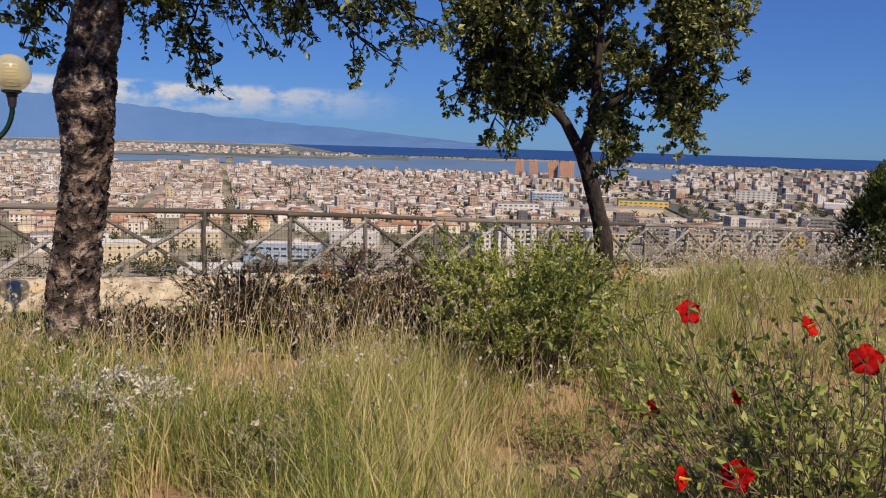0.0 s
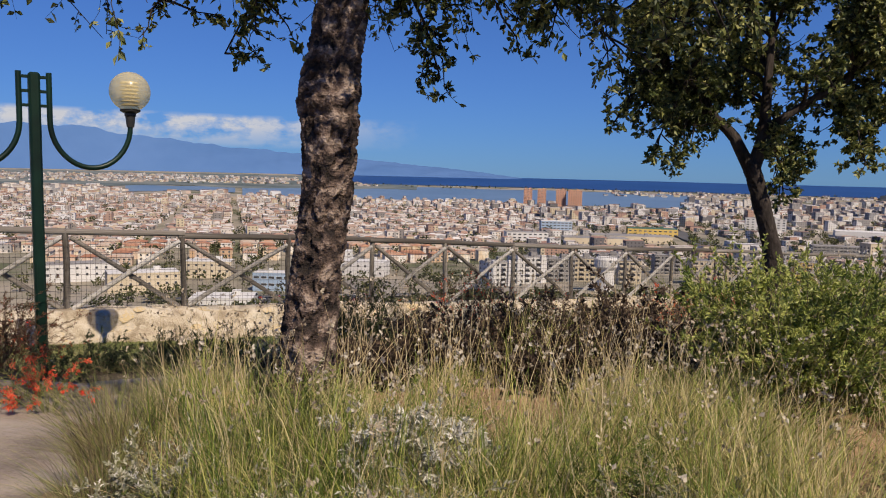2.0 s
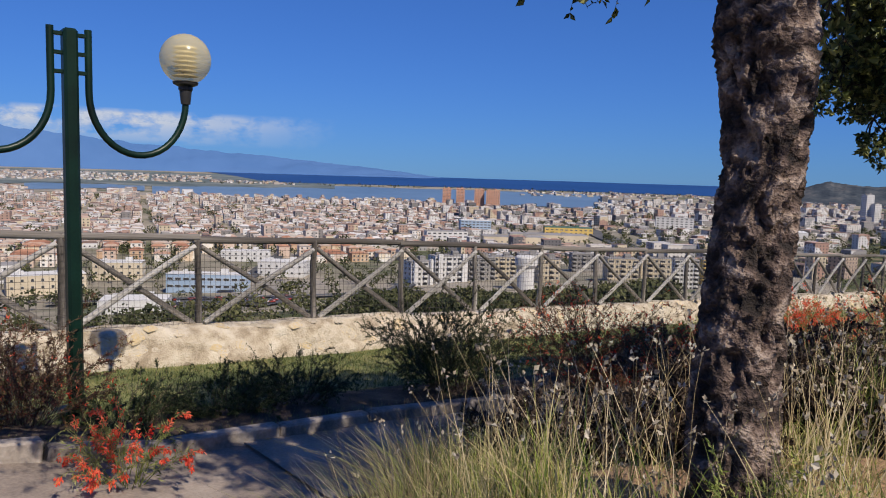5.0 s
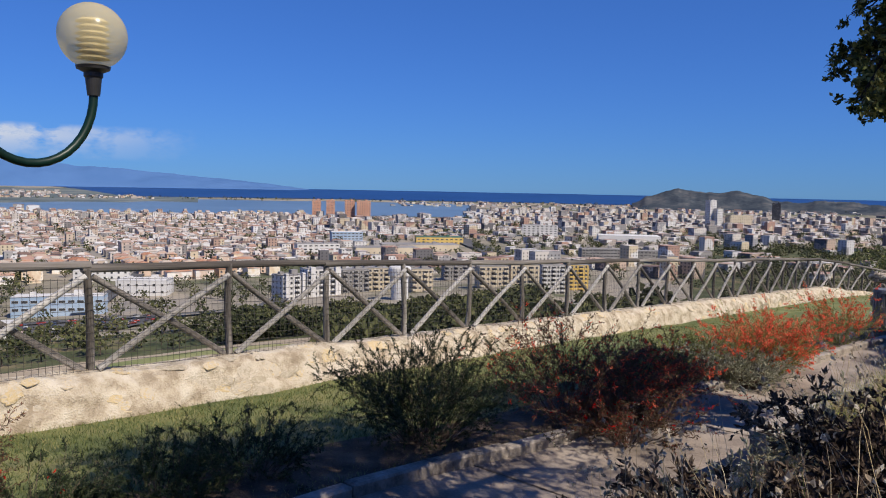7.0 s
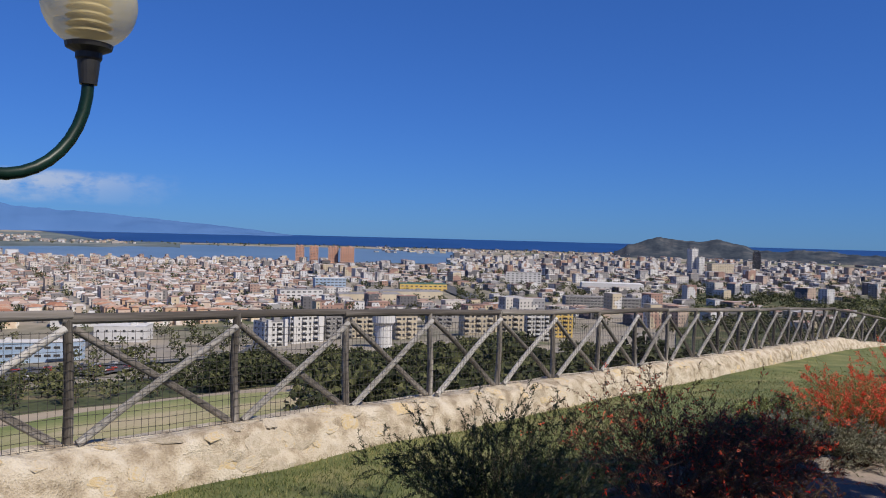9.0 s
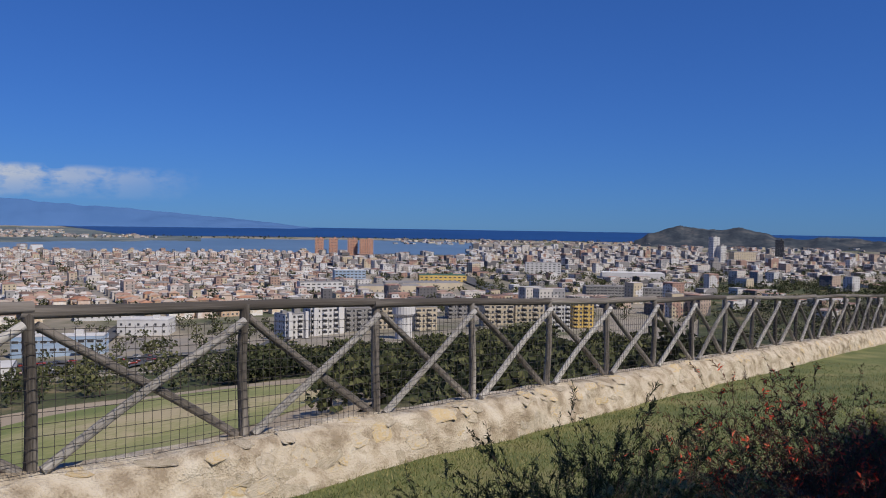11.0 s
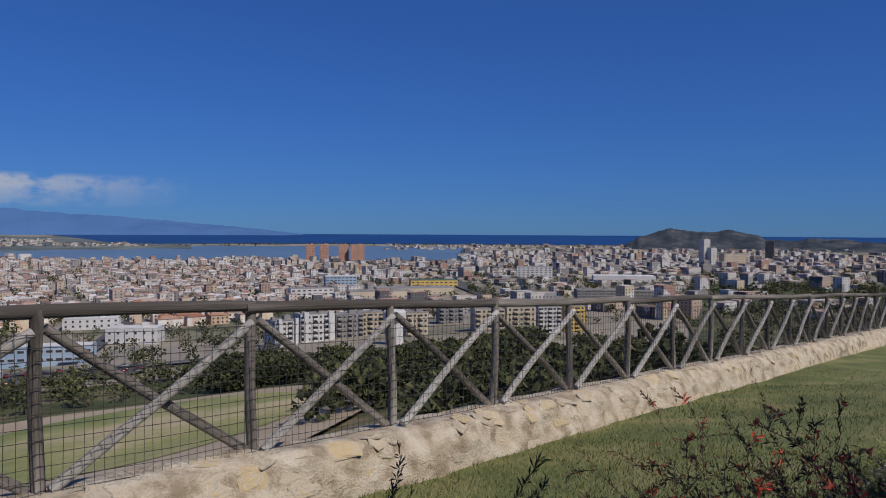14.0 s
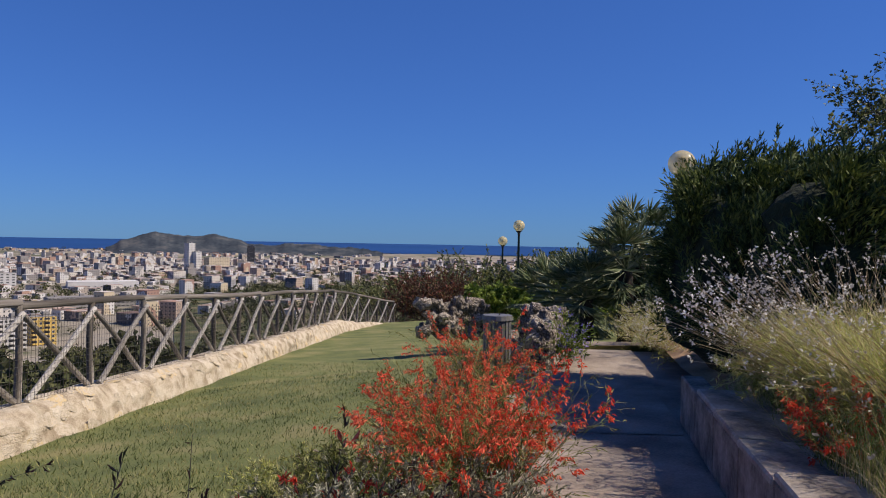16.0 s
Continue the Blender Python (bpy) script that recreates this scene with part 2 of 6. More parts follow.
M["pale_flower"] = mat("dry_white_flower", [(0.5, 0.47, 0.4), (0.66, 0.63, 0.57), (0.78, 0.76, 0.7)], 3, 20, 0.9, 0, spread=0.5, island=True, translucent=0.2)
M["twig"] = mat("brown_twig", [(0.06, 0.04, 0.03), (0.13, 0.09, 0.065), (0.2, 0.15, 0.11)], 4, 40, 0.9, 0.3, 0.004, spread=0.3, island=True)
M["bark"] = mat("cork_oak_bark", [(0.016, 0.011, 0.009), (0.055, 0.037, 0.03), (0.14, 0.096, 0.077), (0.34, 0.265, 0.215)], 11, 70, 0.9, 1.0, 0.05, stretch=(1, 1, 1.2), contrast=1.6)
M["bark_dark"] = mat("dark_bark", [(0.009, 0.007, 0.005), (0.027, 0.02, 0.017), (0.06, 0.048, 0.04)], 9, 45, 0.95, 1.0, 0.02, stretch=(1, 1, 0.35))
M["oak_leaf"] = mat("oak_leaf", [(0.03, 0.045, 0.014), (0.065, 0.09, 0.025), (0.16, 0.18, 0.05), (0.32, 0.32, 0.11)], 1.2, 8, 0.5, 0, spread=0.6, island=True, translucent=0.2)
M["green_leaf"] = mat("bright_green_leaf", [(0.09, 0.15, 0.025), (0.19, 0.27, 0.045), (0.34, 0.4, 0.08)], 1.5, 8, 0.5, 0, spread=0.5, island=True, translucent=0.3)
M["dark_leaf"] = mat("dark_needle", [(0.015, 0.028, 0.01), (0.04, 0.06, 0.02), (0.1, 0.115, 0.04)], 1.5, 8, 0.6, 0, spread=0.5, island=True, translucent=0.2)
M["brown_leaf"] = mat("reddish_brown_leaf", [(0.05, 0.025, 0.017), (0.12, 0.052, 0.032), (0.13, 0.12, 0.045), (0.24, 0.065, 0.042)], 1.5, 8, 0.7, 0, spread=0.6, island=True, translucent=0.25)
M["grey_leaf"] = mat("grey_green_leaf", [(0.18, 0.18, 0.11), (0.3, 0.3, 0.2), (0.48, 0.46, 0.36)], 2, 8, 0.8, 0, spread=0.5, island=True, translucent=0.2)
M["dry_dark_leaf"] = mat("dry_undergrowth_leaf", [(0.028, 0.018, 0.013), (0.068, 0.043, 0.03), (0.14, 0.1, 0.068)], 1.5, 8, 0.8, 0, spread=0.6, island=True, translucent=0.15)
M["bush_leaf"] = mat("olive_green_leaf", [(0.12, 0.17, 0.035), (0.26, 0.31, 0.07), (0.46, 0.48, 0.15)], 1.5, 8, 0.5, 0, spread=0.5, island=True, translucent=0.35)
M["dry_rush"] = mat("dry_rush_stem", [(0.07, 0.05, 0.03), (0.2, 0.15, 0.085), (0.4, 0.32, 0.19)], 2, 8, 0.8, 0, spread=0.6, island=True, translucent=0.15)
M["rush"] = mat("rush_stem", [(0.1, 0.13, 0.03), (0.2, 0.22, 0.06), (0.34, 0.33, 0.12)], 2, 8, 0.7, 0, spread=0.5, island=True, translucent=0.2)
M["lime_leaf"] = mat("yellow_green_leaf", [(0.34, 0.37, 0.1), (0.54, 0.54, 0.19), (0.64, 0.61, 0.31)], 2, 8, 0.7, 0, spread=0.5, island=True, translucent=0.45)
M["orange_flower"] = mat("coral_flower", [(0.72, 0.06, 0.03), (0.9, 0.13, 0.06), (0.95, 0.28, 0.15)], 3, 12, 0.6, 0, spread=0.5, island=True, translucent=0.4)
M["red_flower"] = mat("scarlet_petal", [(0.16, 0.002, 0.003), (0.38, 0.004, 0.004), (0.55, 0.015, 0.01)], 22, 60, 0.75, 0.3, 0.006, spread=0.3, translucent=0.25, spec=0.1)
M["yellow"] = mat("yellow_stamen", [(0.7, 0.45, 0.05), (0.8, 0.6, 0.1)], 5, 30, 0.7, 0)
M["violet"] = mat("violet_petal", [(0.22, 0.18, 0.5), (0.35, 0.3, 0.7), (0.5, 0.45, 0.8)], 5, 30, 0.6, 0, spread=0.5, island=True, translucent=0.2)
M["hedge"] = mat("juniper_spray", [(0.022, 0.045, 0.012), (0.07, 0.11, 0.025), (0.19, 0.23, 0.055)], 1.5, 9, 0.6, 0, spread=0.6, island=True, translucent=0.15)
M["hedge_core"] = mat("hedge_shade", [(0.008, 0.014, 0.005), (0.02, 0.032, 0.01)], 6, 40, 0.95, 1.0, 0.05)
M["palm"] = mat("fan_palm_leaf", [(0.05, 0.08, 0.03), (0.12, 0.16, 0.07), (0.26, 0.28, 0.16)], 2, 9, 0.5, 0, spread=0.5, island=True, translucent=0.15)
M["lamp"] = mat("green_enamel", [(0.002, 0.008, 0.006), (0.003, 0.016, 0.01), (0.005, 0.026, 0.017)], 3, 60, 0.4, 0.1, 0.002, spec=0.3)
M["black"] = mat("black_plastic", [(0.015, 0.015, 0.016), (0.03, 0.03, 0.03)], 6, 60, 0.45, 0.1, 0.002)
M["rock"] = mat("tufa_rock", [(0.09, 0.075, 0.062), (0.26, 0.22, 0.18), (0.46, 0.41, 0.35)], 7, 40, 0.97, 1.0, 0.04, spread=0.35, contrast=1.6)
M["terracotta"] = mat("dark_clay", [(0.05, 0.035, 0.03), (0.1, 0.07, 0.06)], 6, 40, 0.85, 0.4, 0.006)
M["zinc"] = mat("grey_metal", [(0.14, 0.14, 0.14), (0.24, 0.24, 0.24)], 6, 50, 0.6, 0.2, 0.003, metal=0.5)
M["woods"] = mat("pine_foliage", [(0.022, 0.03, 0.011), (0.058, 0.068, 0.024), (0.125, 0.125, 0.05)], 0.02, 0.4, 0.85, 0, spread=0.5, island=True, translucent=0.1)
M["trunk"] = mat("pine_trunk", [(0.06, 0.045, 0.035), (0.11, 0.085, 0.07)], 1, 6, 0.95, 0)
M["plain"] = mat("town_ground", [(0.09, 0.1, 0.05), (0.2, 0.18, 0.13), (0.3, 0.26, 0.2), (0.24, 0.22, 0.19)], 0.008, 0.09, 1.0, 0, contrast=1.5)
M["scrub"] = mat("scrub_ground", [(0.03, 0.045, 0.014), (0.07, 0.08, 0.03), (0.2, 0.16, 0.09)], 0.05, 0.6, 1.0, 0, contrast=1.3)
M["pitch"] = mat("dry_pitch", [(0.16, 0.19, 0.055), (0.27, 0.27, 0.1), (0.44, 0.36, 0.21)], 0.02, 0.5, 1.0, 0, contrast=1.5)
# Reed colours shifted to blue-grey to carry the haze of distance.
M["marsh"] = mat("hazed_reed_flats", [(0.06, 0.085, 0.085), (0.11, 0.135, 0.13), (0.19, 0.2, 0.18)], 0.006, 0.05, 1.0, 0, contrast=1.3)
M["sand"] = mat("bare_sand", [(0.3, 0.24, 0.16), (0.42, 0.34, 0.24)], 0.03, 0.5, 1.0, 0)
M["asphalt"] = mat("asphalt", [(0.06, 0.06, 0.062), (0.11, 0.11, 0.11)], 0.03, 0.6, 0.95, 0)
M["lagoon"] = mat("lagoon_water", [(0.1, 0.16, 0.22), (0.14, 0.21, 0.28)], 0.004, 0.05, 0.35, 0.0, spec=0.3)
M["sea"] = mat("sea_water", [(0.012, 0.05, 0.16), (0.018, 0.065, 0.2)], 0.002, 0.03, 0.5, 0.0, spec=0.1)
# Distance haze is put into the mountain's blue base colour.
M["mountain"] = mat("hazed_mountain", [(0.065, 0.145, 0.31), (0.08, 0.165, 0.34)], 0.002, 0.01, 1.0, 0, spec=0)
# Blue-grey of the distant air is mixed into the hill's woodland colours.
M["hill"] = mat("hazed_wooded_hill", [(0.03, 0.04, 0.055), (0.055, 0.067, 0.08), (0.11, 0.112, 0.115)], 0.012, 0.08, 1.0, 0, spec=0)
M["house"] = mat("painted_plaster", [(0.212, 0.196, 0.186), (0.45, 0.367, 0.294), (0.571, 0.556, 0.53), (0.363, 0.249, 0.197), (0.508, 0.436, 0.311), (0.602, 0.592, 0.582), (0.348, 0.306, 0.275), (0.488, 0.384, 0.322), (0.563, 0.522, 0.47), (0.314, 0.304, 0.293), (0.617, 0.606, 0.596), (0.477, 0.436, 0.394)], 0.02, 0.03, 0.95, 0, spread=0.52, island=True, contrast=0.12, stepped=True)
M["house_white"] = mat("pale_flat_plaster", [(0.241, 0.229, 0.224), (0.55, 0.539, 0.523), (0.328, 0.285, 0.253), (0.577, 0.566, 0.555), (0.353, 0.224, 0.175), (0.496, 0.42, 0.301), (0.563, 0.552, 0.542), (0.282, 0.277, 0.282), (0.532, 0.499, 0.457), (0.134, 0.128, 0.134), (0.426, 0.329, 0.264)], 0.02, 0.03, 0.95, 0, spread=0.52, island=True, contrast=0.12, stepped=True)
M["roof"] = mat("tile_roof", [(0.154, 0.103, 0.086), (0.346, 0.215, 0.165), (0.439, 0.382, 0.336), (0.289, 0.176, 0.136), (0.555, 0.538, 0.521), (0.224, 0.213, 0.207), (0.41, 0.297, 0.234), (0.502, 0.457, 0.417), (0.325, 0.234, 0.189), (0.451, 0.44, 0.428)], 0.02, 0.03, 0.95, 0, spread=0.52, island=True, contrast=0.12, stepped=True)
M["house_one"] = mat("house_plaster", [(0.5, 0.34, 0.22), (0.66, 0.55, 0.4), (0.72, 0.7, 0.66), (0.55, 0.42, 0.33)], 0.05, 0.3, 0.95, 0, spread=0.9)
M["roof_one"] = mat("clay_roof", [(0.28, 0.13, 0.08), (0.4, 0.21, 0.13), (0.4, 0.34, 0.28)], 0.1, 0.6, 0.95, 0, spread=0.7)
M["white"] = mat("white_render", [(0.5, 0.49, 0.47), (0.64, 0.63, 0.61)], 0.06, 0.7, 0.9, 0)
M["cream"] = mat("cream_render", [(0.46, 0.39, 0.28), (0.58, 0.5, 0.37)], 0.06, 0.7, 0.9, 0)
M["ochre"] = mat("ochre_render", [(0.55, 0.38, 0.11), (0.66, 0.47, 0.15)], 0.06, 0.7, 0.9, 0)
M["brick"] = mat("orange_brick", [(0.46, 0.24, 0.16), (0.56, 0.32, 0.22)], 0.06, 0.7, 0.95, 0)
M["blue"] = mat("blue_render", [(0.26, 0.36, 0.48), (0.36, 0.45, 0.55)], 0.06, 0.7, 0.9, 0)
M["grey"] = mat("grey_render", [(0.2, 0.19, 0.18), (0.3, 0.29, 0.28)], 0.06, 0.7, 0.9, 0)
M["dark"] = mat("dark_recess", [(0.03, 0.032, 0.035), (0.07, 0.07, 0.075)], 0.5, 3, 0.3, 0)
M["green_roof"] = mat("green_sheet_roof", [(0.05, 0.11, 0.08), (0.08, 0.16, 0.11)], 0.06, 0.7, 0.8, 0)
M["car"] = mat("car_paint", [(0.05, 0.05, 0.06), (0.3, 0.3, 0.3), (0.7, 0.7, 0.7), (0.3, 0.04, 0.03)], 0.1, 0.4, 0.35, 0, spread=1.0)
M["tyre"] = mat("tyre_rubber", [(0.015, 0.015, 0.015), (0.03, 0.03, 0.03)], 2, 20, 0.9, 0)


def globe_material():
    m = bpy.data.materials.new("smoked_cream_globe")
    m.use_nodes = True
    n, ln = m.node_tree.nodes, m.node_tree.links
    b = n["Principled BSDF"]
    b.inputs["Base Color"].default_value = (0.8, 0.7, 0.42, 1)
    b.inputs["Roughness"].default_value = 0.22
    tr, gl, a, c = n.new("ShaderNodeBsdfTranslucent"), n.new("ShaderNodeBsdfTransparent"), n.new("ShaderNodeMixShader"), n.new("ShaderNodeMixShader")
    tr.inputs[0].default_value, gl.inputs[0].default_value = (0.85, 0.74, 0.46, 1), (0.95, 0.9, 0.75, 1)
    a.inputs[0].default_value, c.inputs[0].default_value = 0.4, 0.5
    ln.new(b.outputs[0], a.inputs[1])
    ln.new(tr.outputs[0], a.inputs[2])
    ln.new(a.outputs[0], c.inputs[1])
    ln.new(gl.outputs[0], c.inputs[2])
    ln.new(c.outputs[0], n["Material Output"].inputs[0])
    return m


M["globe"] = globe_material()
M["louvre"] = mat("pale_louvre", [(0.6, 0.55, 0.42), (0.75, 0.7, 0.56)], 5, 40, 0.5, 0)


def cloud_material():
    m = bpy.data.materials.new("cloud")
    m.use_nodes = True
    n, ln = m.node_tree.nodes, m.node_tree.links
    n.remove(n["Principled BSDF"])
    tc, mp, ns, rp = n.new("ShaderNodeTexCoord"), n.new("ShaderNodeMapping"), n.new("ShaderNodeTexNoise"), n.new("ShaderNodeValToRGB")
    sep, edge, mul = n.new("ShaderNodeSeparateXYZ"), n.new("ShaderNodeValToRGB"), n.new("ShaderNodeMath")
    mp.inputs["Scale"].default_value = (0.0042, 0.0042, 0.0085)
    ns.inputs["Scale"].default_value, ns.inputs["Detail"].default_value, ns.inputs["Roughness"].default_value = 1.0, 9, 0.62
    ln.new(tc.outputs["Object"], mp.inputs[0])
    ln.new(mp.outputs[0], ns.inputs[0])
    rp.color_ramp.elements[0].position, rp.color_ramp.elements[1].position = 0.38, 0.55
    ln.new(ns.outputs[0], rp.inputs[0])
    ln.new(tc.outputs["UV"], sep.inputs[0])
    el = edge.color_ramp.elements
    el[0].position, el[0].color = 0.0, (0, 0, 0, 1)
    el[1].position, el[1].color = 1.0, (0, 0, 0, 1)
    for pos, val in ((0.1, 0.3), (0.3, 0.6), (0.5, 1.0), (0.66, 0.95), (0.78, 0.0)):
        e = el.new(pos)
        e.color = (val, val, val, 1)
    ln.new(sep.outputs[1], edge.inputs[0])
    mul.operation = "MULTIPLY"
    ln.new(rp.outputs[0], mul.inputs[0])
    ln.new(edge.outputs[0], mul.inputs[1])
    ends = n.new("ShaderNodeMapRange")
    ends.inputs[1].default_value, ends.inputs[2].default_value = 1.0, 0.75
    ln.new(sep.outputs[0], ends.inputs[0])
    m2 = n.new("ShaderNodeMath")
    m2.operation = "MULTIPLY"
    ln.new(mul.outputs[0], m2.inputs[0])
    ln.new(ends.outputs[0], m2.inputs[1])
    # The cloud's sunlit brightness is set as glow, not taken from the sun.
    em, tp, mx = n.new("ShaderNodeEmission"), n.new("ShaderNodeBsdfTransparent"), n.new("ShaderNodeMixShader")
    em.inputs[0].default_value, em.inputs[1].default_value = (0.66, 0.74, 0.86, 1), 0.8
    ln.new(m2.outputs[0], mx.inputs[0])
    ln.new(tp.outputs[0], mx.inputs[1])
    ln.new(em.outputs[0], mx.inputs[2])
    ln.new(mx.outputs[0], n["Material Output"].inputs[0])
    return m


M["cloud"] = cloud_material()
rng = np.random.default_rng(7)

# ---- ground out to the horizon ----
EYE = (-4.7, 6.2)


def polar(h, r):
    """A place in the plain: heading in degrees clockwise from +y, and metres."""
    return EYE[0] + r * math.sin(radians(h)), EYE[1] + r * math.cos(radians(h))


def land_z(x, y):
    x, y = np.asarray(x, float), np.asarray(y, float)
    u, v = uv_of(x, y)
    r = np.hypot(x - EYE[0], y - EYE[1])
    h = np.degrees(np.arctan2(x - EYE[0], y - EYE[1]))
    v = np.where(h > 20, np.maximum(v, (r - 46) * 0.8 * smooth(80, 62, h) - 20 * smooth(62, 80, h)), v)
    z = np.interp(v, [-400, -20, -0.5, 0.6, 3, 40, 120, 220, 340, 420], [12, 0.2, -1.3, -1.5, -4, -18, -38, -55, -66, -72])
    z = z - 0.05 * np.clip(u, -10, 40) * (v < 3) * (v > -30)
    rise = smooth(38, 62, h) * smooth(2600, 500, r) * (v > 0)
    z = z + rise * np.clip(-z - 30, 0, 60) * 0.6 * smooth(60, 250, v)
    z = z + (fbm(np.stack([x / 90, y / 90, 0 * x], -1), 2) - 0.5) * 5 * smooth(10, 60, v) * (1 - smooth(300, 420, v))
    far = np.clip((r - 2600) / 2350, 0, 1)
    return np.where((v > 0) & (r > 2600), -72 + 46 * far, z)


rs = np.concatenate([np.linspace(0, 30, 31), np.geomspace(32, 4940, 90)])
hs = np.linspace(0, 2 * np.pi, 241)


def land(a, b):
    x, y = EYE[0] + b * np.sin(a), EYE[1] + b * np.cos(a)
    v = uv_of(x, y)[1]
    z = land_z(x, y) - np.where(v < 0, 0.5, 0)
    return x, y, z


ground = tagged(part("ground", mesh_of("ground", [grid_piece(hs, rs, land)], True), M["plain"]), "dry town plain below the hillside terrace", "ground", kind="structure")


def sheet(name, h0, h1, r0, r1, material, label, lift=0.5, ragged=0.0, seed=0, steps=80, taper=0.0):
    """A patch lying on the plain between two headings and two distances."""
    def at(a, b):
        e0 = r0 * (1 + ragged * (fbm(np.stack([a * 0.35, 0 * a, 0 * a + seed], -1), 4) - 0.5))
        e1 = r1 * (1 + ragged * 0.5 * (fbm(np.stack([a * 0.25, 0 * a + 5, 0 * a + seed], -1), 4) - 0.5))
        if taper:
            e0 = e0 + (e1 - e0) * 0.93 * (1 - smooth(h0, h0 + taper, a))
        r = e0 + (e1 - e0) * b
        x, y = EYE[0] + r * np.sin(np.radians(a)), EYE[1] + r * np.cos(np.radians(a))
        return x, y, land_z(x, y) + lift
    return tagged(part(name, mesh_of(name, [grid_piece(np.linspace(h0, h1, steps), np.linspace(0, 1, 24), at)], True), material), label, name.split("_")[0], kind="structure")


sheet("water_lagoon", -19, 14.5, 1830, 3050, M["lagoon"], "pale blue lagoon beyond the town", 1.0, 0.10, 3)
sheet("water_marsh", -27, -19.5, 2300, 2750, M["lagoon"], "narrow arm of the pale lagoon", 1.0, 0.14, 9)
sheet("water_sea", -17, 75, 3280, 4935, M["sea"], "deep blue open sea up to the horizon", 1.5, 0.04, 5, 180, 7.0)
sheet("ground_marsh", -52, -6, 2760, 4300, M["marsh"], "dark reed flats beyond the lagoon", 1.2, 0.1, 14)
sheet("ground_slope", -75, 75, 6.0, 330, M["scrub"], "dark scrub covered hillside below the fence", 0.15, 0.0, 1, 160)
sheet("ground_hillside", 31, 75, 325, 1150, M["scrub"], "dark scrub and bare earth on the rising slope", 0.8, 0.25, 21, 120)
def oval(name, h, r, dh, dr, material, label, lift):
    """A rounded patch on the plain about a heading and a distance."""
    def at(a, b):
        rr = r + dr * b * np.sin(a)
        hh = np.radians(h + dh * b * np.cos(a))
        x, y = EYE[0] + rr * np.sin(hh), EYE[1] + rr * np.cos(hh)
        return x, y, land_z(x, y) + lift
    return tagged(part(name, mesh_of(name, [grid_piece(np.linspace(0, 2 * np.pi, 90), np.linspace(0, 1, 18), at)], True), material), label, name.split("_")[1], kind="structure")


oval("ground_verge", -11, 168, 20, 86, M["sand"], "bare sandy border round the sports pitch", 1.0)
oval("ground_pitch", -10, 176, 13.6, 57, M["pitch"], "dry mown sports pitch with worn edges", 1.12)
sheet("ground_sand", -32, -20, 225, 300, M["sand"], "bare sandy ground beside the pitch", 1.5, 0.3, 8)
sheet("ground_field", -26, -17, 1650, 1900, M["sand"], "dry straw coloured field", 1.0, 0.2, 12)
sheet("ground_yard", -20, -9, 360, 410, M["asphalt"], "grey car park among low buildings", 1.0, 0.1, 2)

# far mountains, hill and cloud
def ridge(name, hs_, tops, r, depth, material, label, seed, rough=0.12):
    a = np.linspace(hs_[0], hs_[-1], 220)
    top = np.interp(a, hs_, tops) * (1 + rough * (fbm(np.stack([a * 0.8, 0 * a, 0 * a + seed], -1), 5) - 0.5) * 2) + rough * 60 * (fbm(np.stack([a * 2.2, 0 * a, 0 * a + seed], -1), 4) - 0.5)

    def at(i, b):
        k = np.rint(i).astype(int)
        rr = r - depth * (1 - b)
        x, y = EYE[0] + rr * np.sin(np.radians(a[k])), EYE[1] + rr * np.cos(np.radians(a[k]))
        base = land_z(x, y) - 2
        z = base + (top[k] - base) * b ** 0.8 + (fbm(np.stack([x / 120, y / 120, 0 * x + seed], -1), 4) - 0.5) * depth * 0.12 * b * (1 - b) * 4
        return x, y, z
    return tagged(part(name, mesh_of(name, [grid_piece(np.arange(220.0), np.linspace(0, 1, 14), at)], True), material), label, "hills", kind="structure")


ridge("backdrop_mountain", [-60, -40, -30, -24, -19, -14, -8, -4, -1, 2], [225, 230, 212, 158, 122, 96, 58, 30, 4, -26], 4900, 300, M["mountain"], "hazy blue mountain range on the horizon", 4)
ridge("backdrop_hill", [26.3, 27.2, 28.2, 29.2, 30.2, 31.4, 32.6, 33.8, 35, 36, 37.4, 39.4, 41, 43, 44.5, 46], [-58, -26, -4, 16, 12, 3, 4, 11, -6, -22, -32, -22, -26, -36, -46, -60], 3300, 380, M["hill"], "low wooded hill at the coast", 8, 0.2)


def cloud_bank(h0, h1, z0, z1, r):
    us, vs = np.linspace(0, 1, 60), np.linspace(0, 1, 6)
    v, f = grid_piece(us, vs, lambda a, b: (EYE[0] + r * np.sin(np.radians(h0 + (h1 - h0) * a)), EYE[1] + r * np.cos(np.radians(h0 + (h1 - h0) * a)), z0 + (z1 - z0) * b))
    me = mesh_of("cloud", [(v, f)])
    co = np.stack(np.meshgrid(us, vs, indexing="ij"), -1).reshape(-1, 2)
    idx = np.empty(len(me.loops), np.int32)
    me.loops.foreach_get("vertex_index", idx)
    me.uv_layers.new(name="uv").data.foreach_set("uv", co[idx].ravel())
    return tagged(part("backdrop_cloud", me, M["cloud"]), "white flat bank of cumulus cloud over the mountains", "cloud", kind="structure")


cloud_bank(-60, -5.5, 120, 395, 4930)

# ---- terrace: lawn, path, planting bed ----
us = np.linspace(-9, 34, 216)


